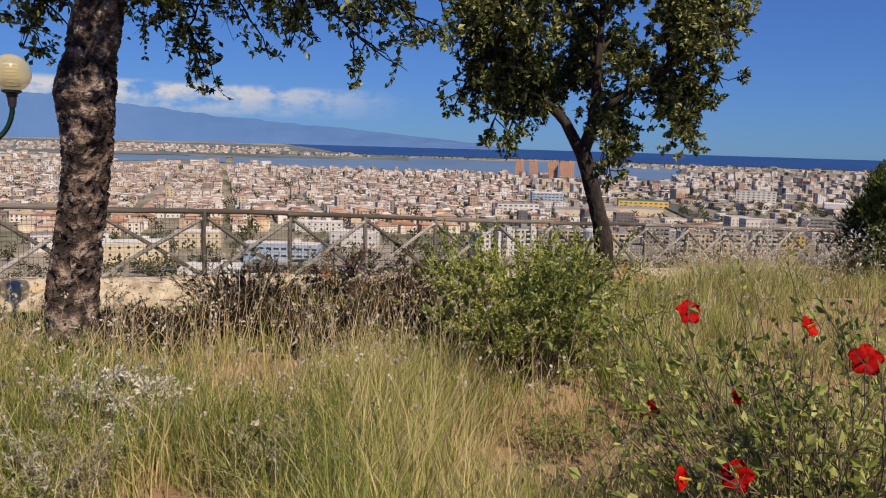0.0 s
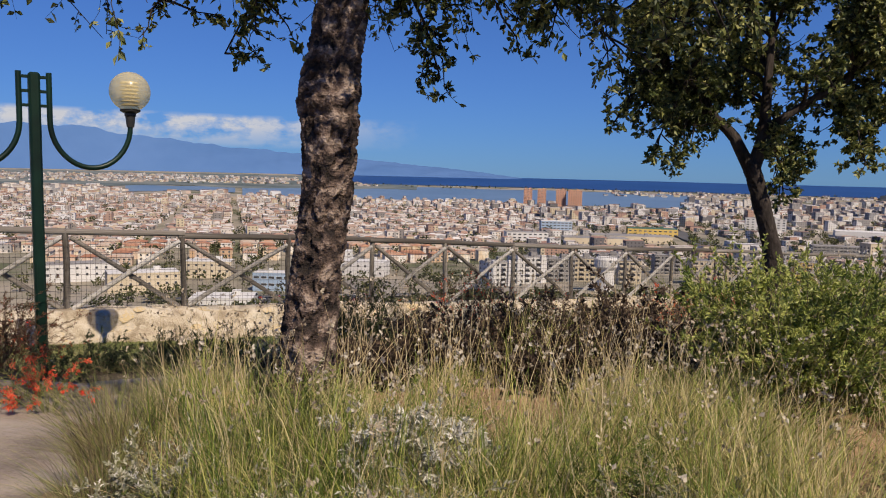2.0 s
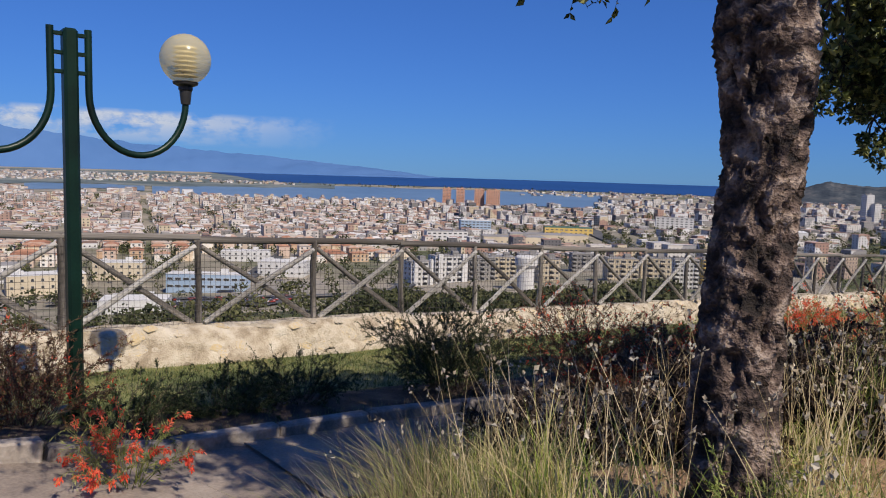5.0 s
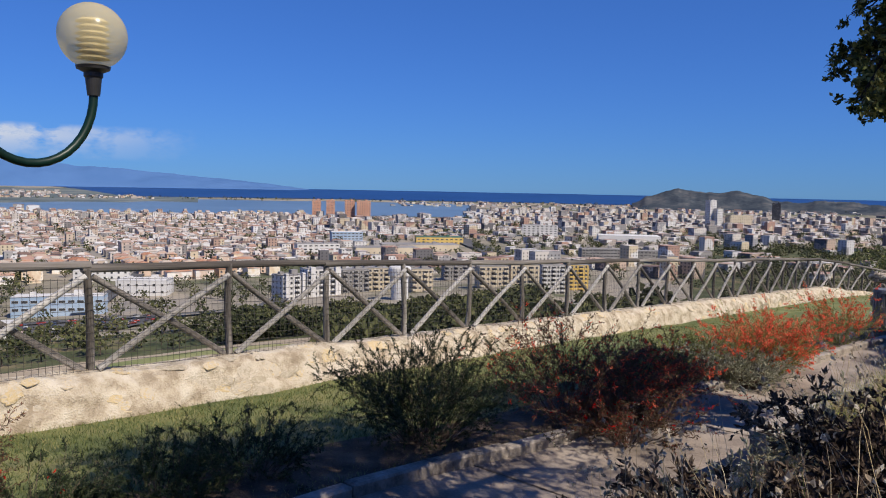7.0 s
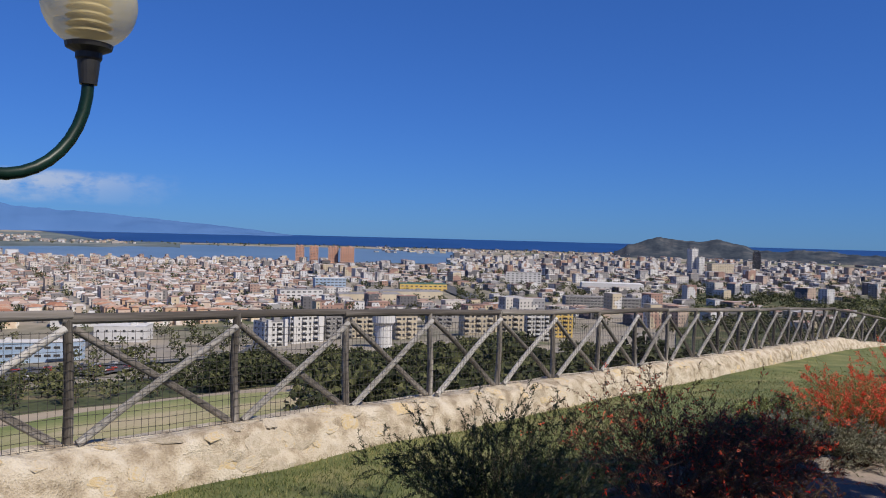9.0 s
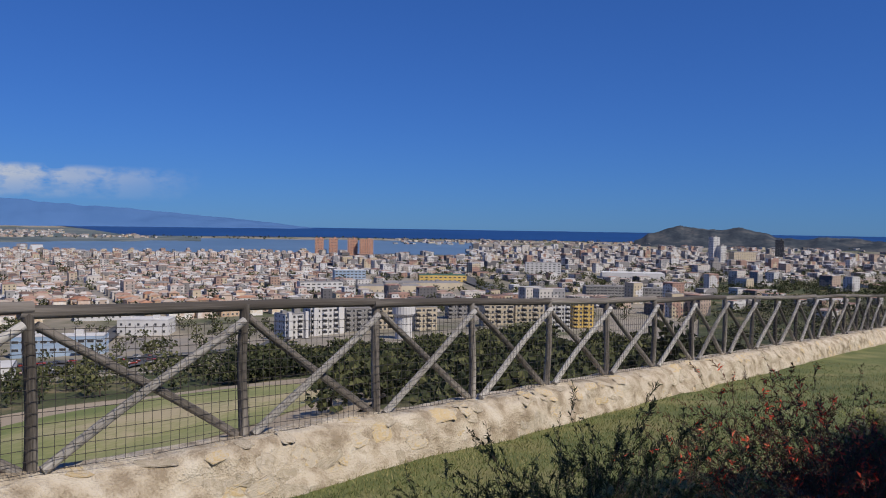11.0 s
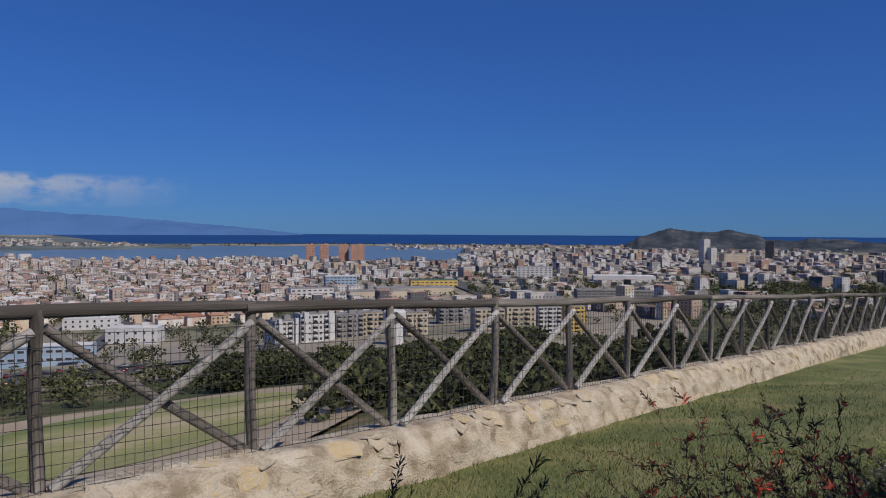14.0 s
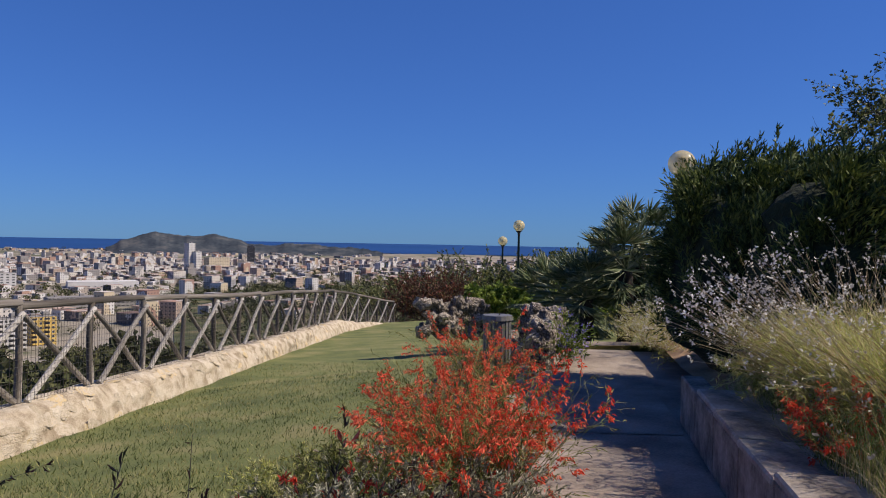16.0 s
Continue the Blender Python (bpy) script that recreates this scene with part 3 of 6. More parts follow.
def lawn_at(a, b):
    v0, v1 = -0.36, np.where(a > 12, -14.0, kerb_v(a) + 0.06)
    v = v0 + (v1 - v0) * b
    x, y = xy(a, v)
    zk = np.minimum(path_z(*xy(a, v1)) + 0.05, 0.4) - smooth(12, 30, a) * 1.2
    z0 = top_z(a) - 0.44
    z = z0 + (zk - z0) * b ** 1.25 + (fbm(np.stack([x * 0.8, y * 0.8, 0 * x], -1), 3) - 0.5) * 0.06
    return x, y, z


lawn = tagged(part("ground_lawn", mesh_of("lawn", [grid_piece(us, np.linspace(0, 1, 30), lawn_at)], True), M["lawn"]), "short mown green lawn sloping to the wall", "lawn", kind="structure")


def lawn_point(n, u0, u1, r):
    a, b = r.uniform(u0, u1, n), r.uniform(0, 1, n)
    x, y, z = lawn_at(a, b)
    return np.stack([x, y, z], -1)


# short blades where the lawn is passed nearest
p = np.concatenate([lawn_point(60000, -6, 6, rng), lawn_point(24000, 6, 16, rng)])
n = len(p)
tagged(part("lawn_grass", [blades(p, rng.uniform(0.025, 0.06, n), rng.normal(0, 0.5, (n, 2)), rng.uniform(0.005, 0.011, n), rng, segs=1)], M["lawn_blade"]),
       "short green grass blades of the lawn", "grass", kind="stuff")


def path_at(a, b):
    v = kerb_v(a) - 0.02 + (-16 - kerb_v(a)) * b
    x, y = xy(a, v)
    return x, y, path_z(x, y) - 0.01


path = tagged(part("path", mesh_of("path", [grid_piece(np.linspace(-14, 13.5, 111), np.linspace(0, 1, 60), path_at)], True), M["concrete"]),
              "pale worn concrete garden path", "path", kind="structure")


def slab_mesh(u0, u1):
    def at(a, b):
        v = kerb_v(a) - 0.03 + (wall_v(a) + 0.02 - kerb_v(a) + 0.03) * b
        x, y = xy(a, v)
        return x, y, path_z(x, y) + 0.012
    v, f = grid_piece(np.linspace(u0, u1, 12), np.linspace(0, 1, 9), at)
    return mesh_of("slab", [(v, f)], True)


for i in range(7):
    part("slab", slab_mesh(-3.0 + 2.3 * i + 0.012, -0.7 + 2.3 * i - 0.012), M["concrete"], path)

# strip of dark earth under the shrub row
def border_at(a, b):
    wid = 1.15 + 0.5 * (fbm(np.stack([a * 0.7, 0 * a, 0 * a], -1), 3, 4) - 0.5)
    v = kerb_v(a) + 0.04 + wid * b
    bb = (-0.36 - v) / (-0.36 - (kerb_v(a) + 0.06))
    x, y, z = lawn_at(a, np.clip(bb, 0, 1))
    return x, y, z + 0.05 * np.sin(np.pi * np.clip(b, 0, 1)) ** 0.5 - 0.01


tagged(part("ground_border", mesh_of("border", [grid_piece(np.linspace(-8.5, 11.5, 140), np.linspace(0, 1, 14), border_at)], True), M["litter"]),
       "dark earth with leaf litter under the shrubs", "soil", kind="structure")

# kerb between path and lawn, in lengths of stone
kerb = tagged(new("kerb"), "low pale concrete kerb along the path", "kerb", kind="structure")
ku = np.arange(-7.5, 13.5, 0.8)
for i, u in enumerate(ku):
    x0, y0 = xy(u, float(kerb_v(u)))
    x1, y1 = xy(u + 0.79, float(kerb_v(u + 0.79)))
    ln_ = math.hypot(x1 - x0, y1 - y0)
    z = float(path_z((x0 + x1) / 2, (y0 + y1) / 2))
    dz = float(path_z(x1, y1)) - float(path_z(x0, y0))
    part("kerbstone", bevel_box(math.hypot(ln_, dz) + 0.004, 0.12, 0.26, 0.014), M["planter"], kerb,
         m=pose((x0 + x1) / 2, (y0 + y1) / 2, z - 0.16, 0, -math.degrees(math.atan2(dz, ln_)), math.degrees(math.atan2(y1 - y0, x1 - x0))))


def bed_left(v):
    return np.interp(v, [-30, -12.6, -12.0, -9.6, -8.2, -7.3, -6.6, -6.2, -5.95], [-3.2, -3.2, -3.6, -4.1, -4.3, -4.2, -3.3, -2.5, -1.0])


def bed_z(x, y):
    u, v = uv_of(np.asarray(x, float), np.asarray(y, float))
    inside = np.clip(wall_v(u) - v, 0, 9)
    edge = np.clip(u - bed_left(v), 0, 9)
    south = np.clip(v + 13.4, 0, 9)
    core = 0.27 + 0.68 * smooth(0.1, 2.1, inside) - 0.05 * smooth(2.5, 5, inside) - 0.25 * smooth(2, 8, u)
    low = path_z(x, y) + 0.06
    k = smooth(0, 0.9, np.minimum(edge, south))
    return low + (np.maximum(core, low) - low) * k + (fbm(np.stack([x * 1.3, y * 1.3, 0 * np.asarray(x, float)], -1), 3) - 0.5) * 0.08


def bed_at(a, b):
    v = -13.4 + a * 7.5
    u0 = bed_left(v)
    u = u0 + (13 - u0) * b
    vv = -13.4 + (wall_v(u) - 0.2 + 13.4) * a
    u = bed_left(vv) + (13 - bed_left(vv)) * b
    x, y = xy(u, vv)
    return x, y, bed_z(x, y)


bed = tagged(part("ground_bed", mesh_of("bed", [grid_piece(np.linspace(0, 1, 70), np.linspace(0, 1, 130), bed_at)], True), M["soil"]),
             "dry brown earth of the raised planting bed", "soil", kind="structure")

# planter wall along the path
pw = tagged(new("wall_planter"), "low rough concrete planter wall with slab coping", "wall", kind="structure")
for i in range(12):
    u0 = 0.4 + i * 0.8
    if u0 > 6.6:
        break
    x0, y0 = xy(u0, float(wall_v(u0)))
    x1, y1 = xy(u0 + 0.795, float(wall_v(u0 + 0.795)))
    a = math.degrees(math.atan2(y1 - y0, x1 - x0))
    cx, cy = (x0 + x1) / 2, (y0 + y1) / 2
    zz = float(path_z(cx, cy))
    off = Vector((math.sin(radians(a)), -math.cos(radians(a)), 0))
    part("wall_block", bevel_box(0.797, 0.2, 0.47 + random.uniform(-0.01, 0.01), 0.012), M["planter"], pw, m=pose(cx + off.x * 0.12, cy + off.y * 0.12, zz - 0.06, 0, 0, a))
    if u0 < 6.0:
        part("coping_slab", bevel_box(0.79, 0.5 + random.uniform(-0.03, 0.03), 0.05, 0.012), M["planter"], pw,
             m=pose(cx + off.x * 0.27, cy + off.y * 0.27, zz + 0.405, random.uniform(-0.6, 0.6), random.uniform(-0.6, 0.6), a))

# ---- rubble wall under the fence ----


def bend(u):
    """The fence's line, which swings off the straight past its far corner."""
    over = np.clip(np.asarray(u, float) - 27.2, 0, 40)
    return np.asarray(u, float) - over * 0.06, -over * 0.135


def wall_top(u):
    return top_z(u) - np.clip(np.asarray(u, float) - 27.2, 0, 40) * 0.06


prof = np.array([(-0.46, -0.60), (-0.44, -0.40), (-0.38, -0.2), (-0.31, -0.06), (-0.22, 0.0), (-0.08, 0.015), (0.08, 0.01), (0.22, -0.03), (0.3, -0.2), (0.32, -1.6)])
ts = np.linspace(0, 1, 40)
pa = np.interp(ts, np.linspace(0, 1, len(prof)), prof[:, 0])
pb = np.interp(ts, np.linspace(0, 1, len(prof)), prof[:, 1])


def wall_at(a, b):
    k = np.rint(b).astype(int)
    uu, vv = bend(a)
    x, y = xy(uu, vv + pa[k])
    z = wall_top(a) + pb[k]
    lump = fbm(np.stack([a * 2.6, pa[k] * 5, pb[k] * 5], -1), 3, 3) - 0.5
    big = fbm(np.stack([a * 0.9, pa[k] * 2, pb[k] * 2], -1), 2, 9) - 0.5
    w = (lump * 0.11 + big * 0.15) * np.clip((pb[k] + 0.75) * 2, 0, 1)
    return x - N.x * w, y - N.y * w, z + w * 0.6 - 0.02


rubble = tagged(part("wall_rubble", mesh_of("wall_rubble", [grid_piece(np.linspace(-9.5, 39, 760), np.arange(40.0), wall_at)], True), M["wall"]),
                "low rounded rubble wall smeared with pale mortar", "wall", kind="structure")

# ---- fence ----
H = 1.05


def log_piece(length, r0, r1, seed, sides=10, rings=9):
    t = np.linspace(0, 1, rings)
    a = np.arange(sides) / sides * 2 * np.pi
    r = (r0 + (r1 - r0) * t)[:, None] * (1 + 0.16 * (fbm(np.stack([np.cos(a)[None] + 0 * t[:, None], np.sin(a)[None] + 0 * t[:, None], (t * length * 2.5)[:, None] + 0 * a + seed * 7], -1), 3) - 0.5))
    wob = 0.012 * np.stack([np.sin(t * 5 + seed), np.cos(t * 4 + seed * 2)], -1)
    v = np.stack([r * np.cos(a) + wob[:, :1], r * np.sin(a) + wob[:, 1:], (t * length)[:, None] + 0 * a], -1).reshape(-1, 3)
    i = (np.arange(rings - 1)[:, None] * sides + np.arange(sides)[None]).ravel()
    j = (np.arange(rings - 1)[:, None] * sides + (np.arange(sides)[None] + 1) % sides).ravel()
    caps = [(v[:sides], np.array([list(range(sides))[::-1]])), (v[-sides:], np.array([list(range(sides))]))]
    return [(v, np.stack([i, j, j + sides, i + sides], 1))] + caps


def aim(a, b):
    """A pose at a whose z axis points to b."""
    d = Vector(b) - Vector(a)
    return Matrix.Translation(a) @ d.to_track_quat("Z", "Y").to_matrix().to_4x4()


def fpoint(u, v, dz):
    uu, vv = bend(u)
    x, y = xy(float(uu), float(vv) + v)
    return Vector((x, y, float(wall_top(u)) + dz))


post_me = [mesh_of("post", log_piece(H + 0.12, 0.044, 0.04, k), True) for k in range(3)]
brace_me = [mesh_of("brace", log_piece(1.0, 0.038, 0.034, 11 + k), True) for k in range(4)]
rail_me = [mesh_of("rail", log_piece(1.0, 0.047, 0.042, 31 + k, 12, 14), True) for k in range(3)]
wires = []
for k in range(24):
    x = 0.03 + k * 1.54 / 23
    wires.append([(x, 0, 0.02), (x + 0.01 * math.sin(k), 0.004 * math.cos(k * 3), 0.5), (x, 0, 0.99)])
wv = tubes(np.array(wires), 0.0024, 3)
wires = []
for k in range(13):
    z = 0.03 + k * 0.95 / 12
    wires.append([(0.0, 0, z), (0.8, 0.006 * math.sin(k * 2), z - 0.012 - 0.008 * math.sin(k)), (1.6, 0, z)])
wire_me = mesh_of("wire_mesh", [wv, tubes(np.array(wires), 0.0028, 3)])

fence = tagged(new("fence"), "rustic grey timber fence with crossed braces and wire mesh", "fence")
posts = [1.6 * k + {0: 0.09, 1: 0.05}.get(k, 0.0) for k in range(-5, 24)]
for k, u in enumerate(posts):
    b = fpoint(u, 0, -0.06)
    part("post", post_me[k % 3], M["timber"], fence, m=aim(b, b + Vector((random.uniform(-0.012, 0.012), random.uniform(-0.012, 0.012), 1))) @ pose(0, 0, 0, 0, 0, 70 * k))
    if k + 1 == len(posts):
        continue
    w = posts[k + 1]
    # Front braces take a paler grey timber than posts and rear braces.
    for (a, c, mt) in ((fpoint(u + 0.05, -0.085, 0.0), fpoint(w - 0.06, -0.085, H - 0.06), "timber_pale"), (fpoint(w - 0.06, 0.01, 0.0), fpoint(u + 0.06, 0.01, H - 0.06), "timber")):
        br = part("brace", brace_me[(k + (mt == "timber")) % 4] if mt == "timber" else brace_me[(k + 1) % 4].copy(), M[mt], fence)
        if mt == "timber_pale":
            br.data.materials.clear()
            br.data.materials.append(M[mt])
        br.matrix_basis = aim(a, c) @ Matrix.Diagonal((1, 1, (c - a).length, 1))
    pa_, pb_ = fpoint(u, -0.14, -0.01), fpoint(w, -0.14, -0.01)
    d = (pb_ - pa_)
    sh = Matrix.Translation(pa_) @ Matrix(((d.x / 1.6, -d.y / 1.6, 0, 0), (d.y / 1.6, d.x / 1.6, 0, 0), (d.z / 1.6, 0, 1, 0), (0, 0, 0, 1)))
    part("wire_mesh", mesh_of("wire_mesh", [([sh @ Vector(q.co) for q in wire_me.vertices], [tuple(f.vertices) for f in wire_me.polygons])]), M["wire"], fence)
for k in range(0, len(posts) - 1, 2):
    a, c = fpoint(posts[k] - 0.06, 0, H + 0.035), fpoint(posts[min(k + 2, len(posts) - 1)] + 0.02, 0, H + 0.05)
    part("rail", rail_me[k // 2 % 3], M["timber"], fence, "round weathered top rail", m=aim(a, c) @ Matrix.Diagonal((1, 1, (c - a).length, 1)))

# ---- street lamps ----
def globe_lamp(name, x, y, z, arm_yaw, arms=2, label="", height=3.0):
    """A green garden lamp: a post, side bars and hooked arms that carry globes."""
    lamp = tagged(new(name), label, "lamp", "garden lamps")
    lamp.matrix_basis = pose(x, y, z, 0, 0, arm_yaw)
    t = height
    if arms == 0:
        bm = bmesh.new()
        bmesh.ops.create_cone(bm, cap_ends=True, segments=12, radius1=0.05, radius2=0.04, depth=t)
        bmesh.ops.translate(bm, vec=(0, 0, t / 2), verts=bm.verts)
        part("post", bm, M["lamp"], lamp)
        spots = [(0.0, t)]
    else:
        bm = bevel_box(0.105, 0.105, t, 0.02)
        part("post", bm, M["lamp"], lamp)
        bm = bevel_box(0.2, 0.2, 0.12, 0.02)
        part("foot", bm, M["lamp"], lamp)
        spots = []
        for s in (1, -1):
            a = np.linspace(0, np.pi, 20)
            x0, r, zl = 0.135, 0.385, t - 0.47
            pts = [(s * x0, 0, t + 0.005), (s * x0, 0, zl + 0.2), (s * x0, 0, zl)]
            pts += [(s * (x0 + r - r * math.cos(q)), 0, zl - 0.46 * math.sin(q)) for q in a[1:]]
            pts[-1] = (s * (x0 + 2 * r), 0, zl + 0.0)
            line = np.array(pts)
            tan = unit(np.gradient(line, axis=0))
            nrm = np.stack([tan[:, 2], 0 * tan[:, 0], -tan[:, 0]], -1)

            def skin(i, b, line=line, nrm=nrm):
                k = np.rint(i).astype(int)
                return (line[k, 0] + 0.027 * nrm[k, 0] * np.cos(b), 0.027 * np.sin(b) + 0 * b, line[k, 2] + 0.027 * nrm[k, 2] * np.cos(b))
            arm = part("arm", mesh_of("arm", [grid_piece(np.arange(float(len(line))), np.linspace(0, 2 * np.pi, 15), skin)], True), M["lamp"], lamp, "curved green tube arm")
            arm.data.polygons.foreach_set("use_smooth", [True] * len(arm.data.polygons))
            for zz in (t - 0.06, t - 0.2, t - 0.34):
                part("bracket", bevel_box(0.09, 0.035, 0.03, 0.004), M["lamp"], lamp, m=pose(s * 0.095, 0, zz))
            spots.append((s * (x0 + 2 * r), zl))
    for sx, zz in spots:
        bm = bmesh.new()
        prof_ = [(0.0, -0.02), (0.038, -0.02), (0.045, 0.04), (0.05, 0.09), (0.058, 0.1), (0.058, 0.125), (0.1, 0.145), (0.105, 0.165), (0.09, 0.17), (0.0, 0.17)]
        rings = [[bm.verts.new((sx + r * math.cos(k * math.pi / 10), r * math.sin(k * math.pi / 10), zz + h)) for k in range(20)] for r, h in prof_[1:-1]]
        for a, b in zip(rings[:-1], rings[1:]):
            for k in range(20):
                bm.faces.new((a[k], a[(k + 1) % 20], b[(k + 1) % 20], b[k]))
        bm.faces.new(rings[-1])
        bm.faces.new(rings[0][::-1])
        part("collar", bm, M["black"], lamp, "black plastic lamp collar")
        bm = bmesh.new()
        bmesh.ops.create_uvsphere(bm, u_segments=32, v_segments=20, radius=0.207)
        bmesh.ops.translate(bm, vec=(sx, 0, zz + 0.16 + 0.193), verts=bm.verts)
        for f in bm.faces:
            f.smooth = True
        g = part("globe", bm, M["globe"], lamp, "cream translucent plastic globe")
        for k in range(7):
            bm = bmesh.new()
            zk = zz + 0.22 + k * 0.038
            bmesh.ops.create_cone(bm, cap_ends=True, segments=24, radius1=0.10, radius2=0.075, depth=0.018)
            bmesh.ops.translate(bm, vec=(sx, 0, zk), verts=bm.verts)
            part("louvre", bm, M["louvre"], g)
    return lamp


globe_lamp("street_lamp", -6.55, 7.0, 0.1, 40.5, 2, "dark green lamp post with two hooked arms and globes", 3.04)
globe_lamp("street_lamp", 20.0, 22.6, -1.25, 0, 0, "slim green lamp post with one cream globe", 2.95)
globe_lamp("street_lamp", 24.6, 26.5, -1.7, 0, 0, "slim green lamp post with one cream globe", 2.85)
globe_lamp("street_lamp", 8.7, 12.12, -0.3, 0, 0, "globe lamp half hidden behind the clipped hedge", 2.66)


# ---- trees ----
def trunk_piece(pts, radii, rough, seed, rings=150, sides=72):
    """A bark covered trunk through pts with real furrows and plates."""
    pts, radii = np.asarray(pts, float), np.asarray(radii, float)
    s = np.linspace(0, 1, len(pts))
    t = np.linspace(0, 1, rings)
    c = np.stack([np.interp(t, s, pts[:, k]) for k in range(3)], -1)
    k = np.ones(9) / 9
    for j in range(2):
        pad = np.concatenate([np.repeat(c[:1, j], 4), c[:, j], np.repeat(c[-1:, j], 4)])
        c[:, j] = np.convolve(pad, k, "valid")
    r = np.interp(t, s, radii)
    a = np.arange(sides) / sides * 2 * np.pi
    q = np.stack([np.cos(a)[None] * r[:, None] * 17 + 0 * t[:, None], np.sin(a)[None] * r[:, None] * 17, c[:, 2:3] * 10 + 0 * a[None]], -1)
    warp = fbm(q * 0.7, 3, seed + 5) - 0.5
    ridged = 1 - np.abs(2 * fbm(q + warp[..., None] * 3.4, 5, seed) - 1) * 2.4
    lump = fbm(q * 0.22, 3, seed + 9) - 0.5
    rr = r[:, None] * (1 + 0.22 * lump) + rough * (ridged - 0.6)
    v = np.stack([c[:, 0:1] + rr * np.cos(a), c[:, 1:2] + rr * np.sin(a), c[:, 2:3] + 0 * a], -1).reshape(-1, 3)
    i = (np.arange(rings - 1)[:, None] * sides + np.arange(sides)[None]).ravel()
    j = (np.arange(rings - 1)[:, None] * sides + (np.arange(sides)[None] + 1) % sides).ravel()
    return v, np.stack([i, j, j + sides, i + sides], 1)


def grow(starts, dirs, lengths, radii, rng, bend=0.35, droop=0.0, k=8):
    """Wandering branch paths from starts."""
    n = len(starts)
    d = unit(np.asarray(dirs, float))
    p = [np.asarray(starts, float)]
    for i in range(k - 1):
        d = unit(d + rng.normal(0, bend, (n, 3)) / math.sqrt(k) * 1.3 + np.array([0, 0, -droop / k]))
        p.append(p[-1] + d * (np.asarray(lengths) / (k - 1))[:, None])
    path_ = np.stack(p, 1)
    rad = np.asarray(radii)[:, None] * np.linspace(1, 0.25, k)[None]
    return path_, rad


def pick_along(paths, n, rng, lo=0.3):
    """n random points and headings on the paths, past the share lo of their length."""
    i = rng.integers(0, len(paths), n)
    k = paths.shape[1]
    t = rng.uniform(lo, 0.999, n) * (k - 1)
    a = np.floor(t).astype(int)
    f = (t - a)[:, None]
    b = np.minimum(a + 1, k - 1)
    return paths[i, a] * (1 - f) + paths[i, b] * f, unit(paths[i, b] - paths[i, a] + 1e-6)


def crown(limbs, rng, twigs, per, leaf, twig_len, droop, clump=None):
    """Branchlets and leaves round limb paths."""
    p, d = pick_along(limbs, twigs, rng, 0.25)
    tw, tr = grow(p, d * 0.4 + rng.normal(0, 0.8, (twigs, 3)), rng.uniform(0.5, 1.3, twigs) * twig_len, np.full(twigs, 0.007), rng, 0.5, droop, 6)
    p2, d2 = pick_along(tw, twigs * 4, rng, 0.3)
    sh, sr = grow(p2, d2 * 0.5 + rng.normal(0, 0.7, (len(p2), 3)), rng.uniform(0.4, 1.2, len(p2)) * twig_len * 0.45, np.full(len(p2), 0.003), rng, 0.5, droop, 4)
    lp, ld = pick_along(sh, len(p2) * per, rng, 0.15)
    lf = leaves(lp, ld * 0.6 + rng.normal(0, 0.7, (len(lp), 3)), rng.uniform(0.6, 1.25, len(lp)) * leaf, rng, 0.55)
    return [tubes(tw, tr, 4), tubes(sh, sr, 3)], [lf]


tr_ = np.random.default_rng(21)
tree = tagged(new("cork_oak_tree"), "leaning cork oak with deeply furrowed grey bark", "tree")
spine = [(-2.88, 3.373, 0.7), (-2.871, 3.393, 1.0), (-2.876, 3.413, 1.2), (-2.874, 3.443, 1.4), (-2.861, 3.468, 1.6), (-2.843, 3.493, 1.8), (-2.818, 3.513, 2.0), (-2.795, 3.526, 2.2), (-2.794, 3.537, 2.4), (-2.812, 3.553, 2.6), (-2.799, 3.593, 2.8), (-2.78, 3.643, 3.0), (-2.76, 3.683, 3.2), (-2.7, 3.723, 3.6)]
part("trunk", mesh_of("trunk", [trunk_piece(spine, [0.165, 0.143, 0.138, 0.134, 0.127, 0.122, 0.12, 0.12, 0.13, 0.152, 0.132, 0.126, 0.12, 0.11], 0.04, 3, 240, 110)], True), M["bark"], tree)
top = np.array(spine[-1])
st = np.array([top - (0, 0, 0.1)] * 7)
dirs = np.array([(-1.0, -0.3, 0.55), (0.9, 0.5, 0.6), (0.1, 1.0, 0.5), (-0.5, 0.8, 0.8), (0.5, -0.7, 0.8), (1.0, -0.1, 0.45), (0.0, 0.0, 1.0)])
limbs, lr = grow(st, dirs, np.array([2.5, 2.6, 2.3, 2.2, 2.0, 2.4, 2.2]), np.array([0.08, 0.085, 0.07, 0.07, 0.07, 0.07, 0.08]), tr_, 0.35, 0.2, 12)
for k in range(7):
    part("limb", mesh_of("limb", [tubes(limbs[k:k + 1], lr[k:k + 1], 9)], True), M["bark_dark"], tree)
# low boughs that hang into view beside the trunk
AIMS = np.array([(-0.98, 3.36, 3.09), (-0.63, 3.46, 3.24), (-3.6, 4.25, 2.93), (-3.95, 4.0, 3.12), (-2.28, 4.0, 2.78), (-1.3, 4.1, 2.98), (-1.0, 4.3, 3.16), (-1.6, 3.85, 3.16), (-1.95, 3.8, 3.1), (-2.3, 3.9, 3.1), (-3.3, 3.9, 3.15)])
root = np.array((-2.7, 3.7, 3.3))
tt = np.linspace(0, 1, 10)[None, :, None]
low = root + (AIMS[:, None] - root) * tt + np.array([0, 0, 1.0]) * 0.28 * np.sin(np.pi * tt) + tr_.normal(0, 0.018, (len(AIMS), 10, 3)) * np.sin(np.pi * tt)
lowr = np.full((len(AIMS), 1), 0.022) * np.linspace(1, 0.2, 10)[None]
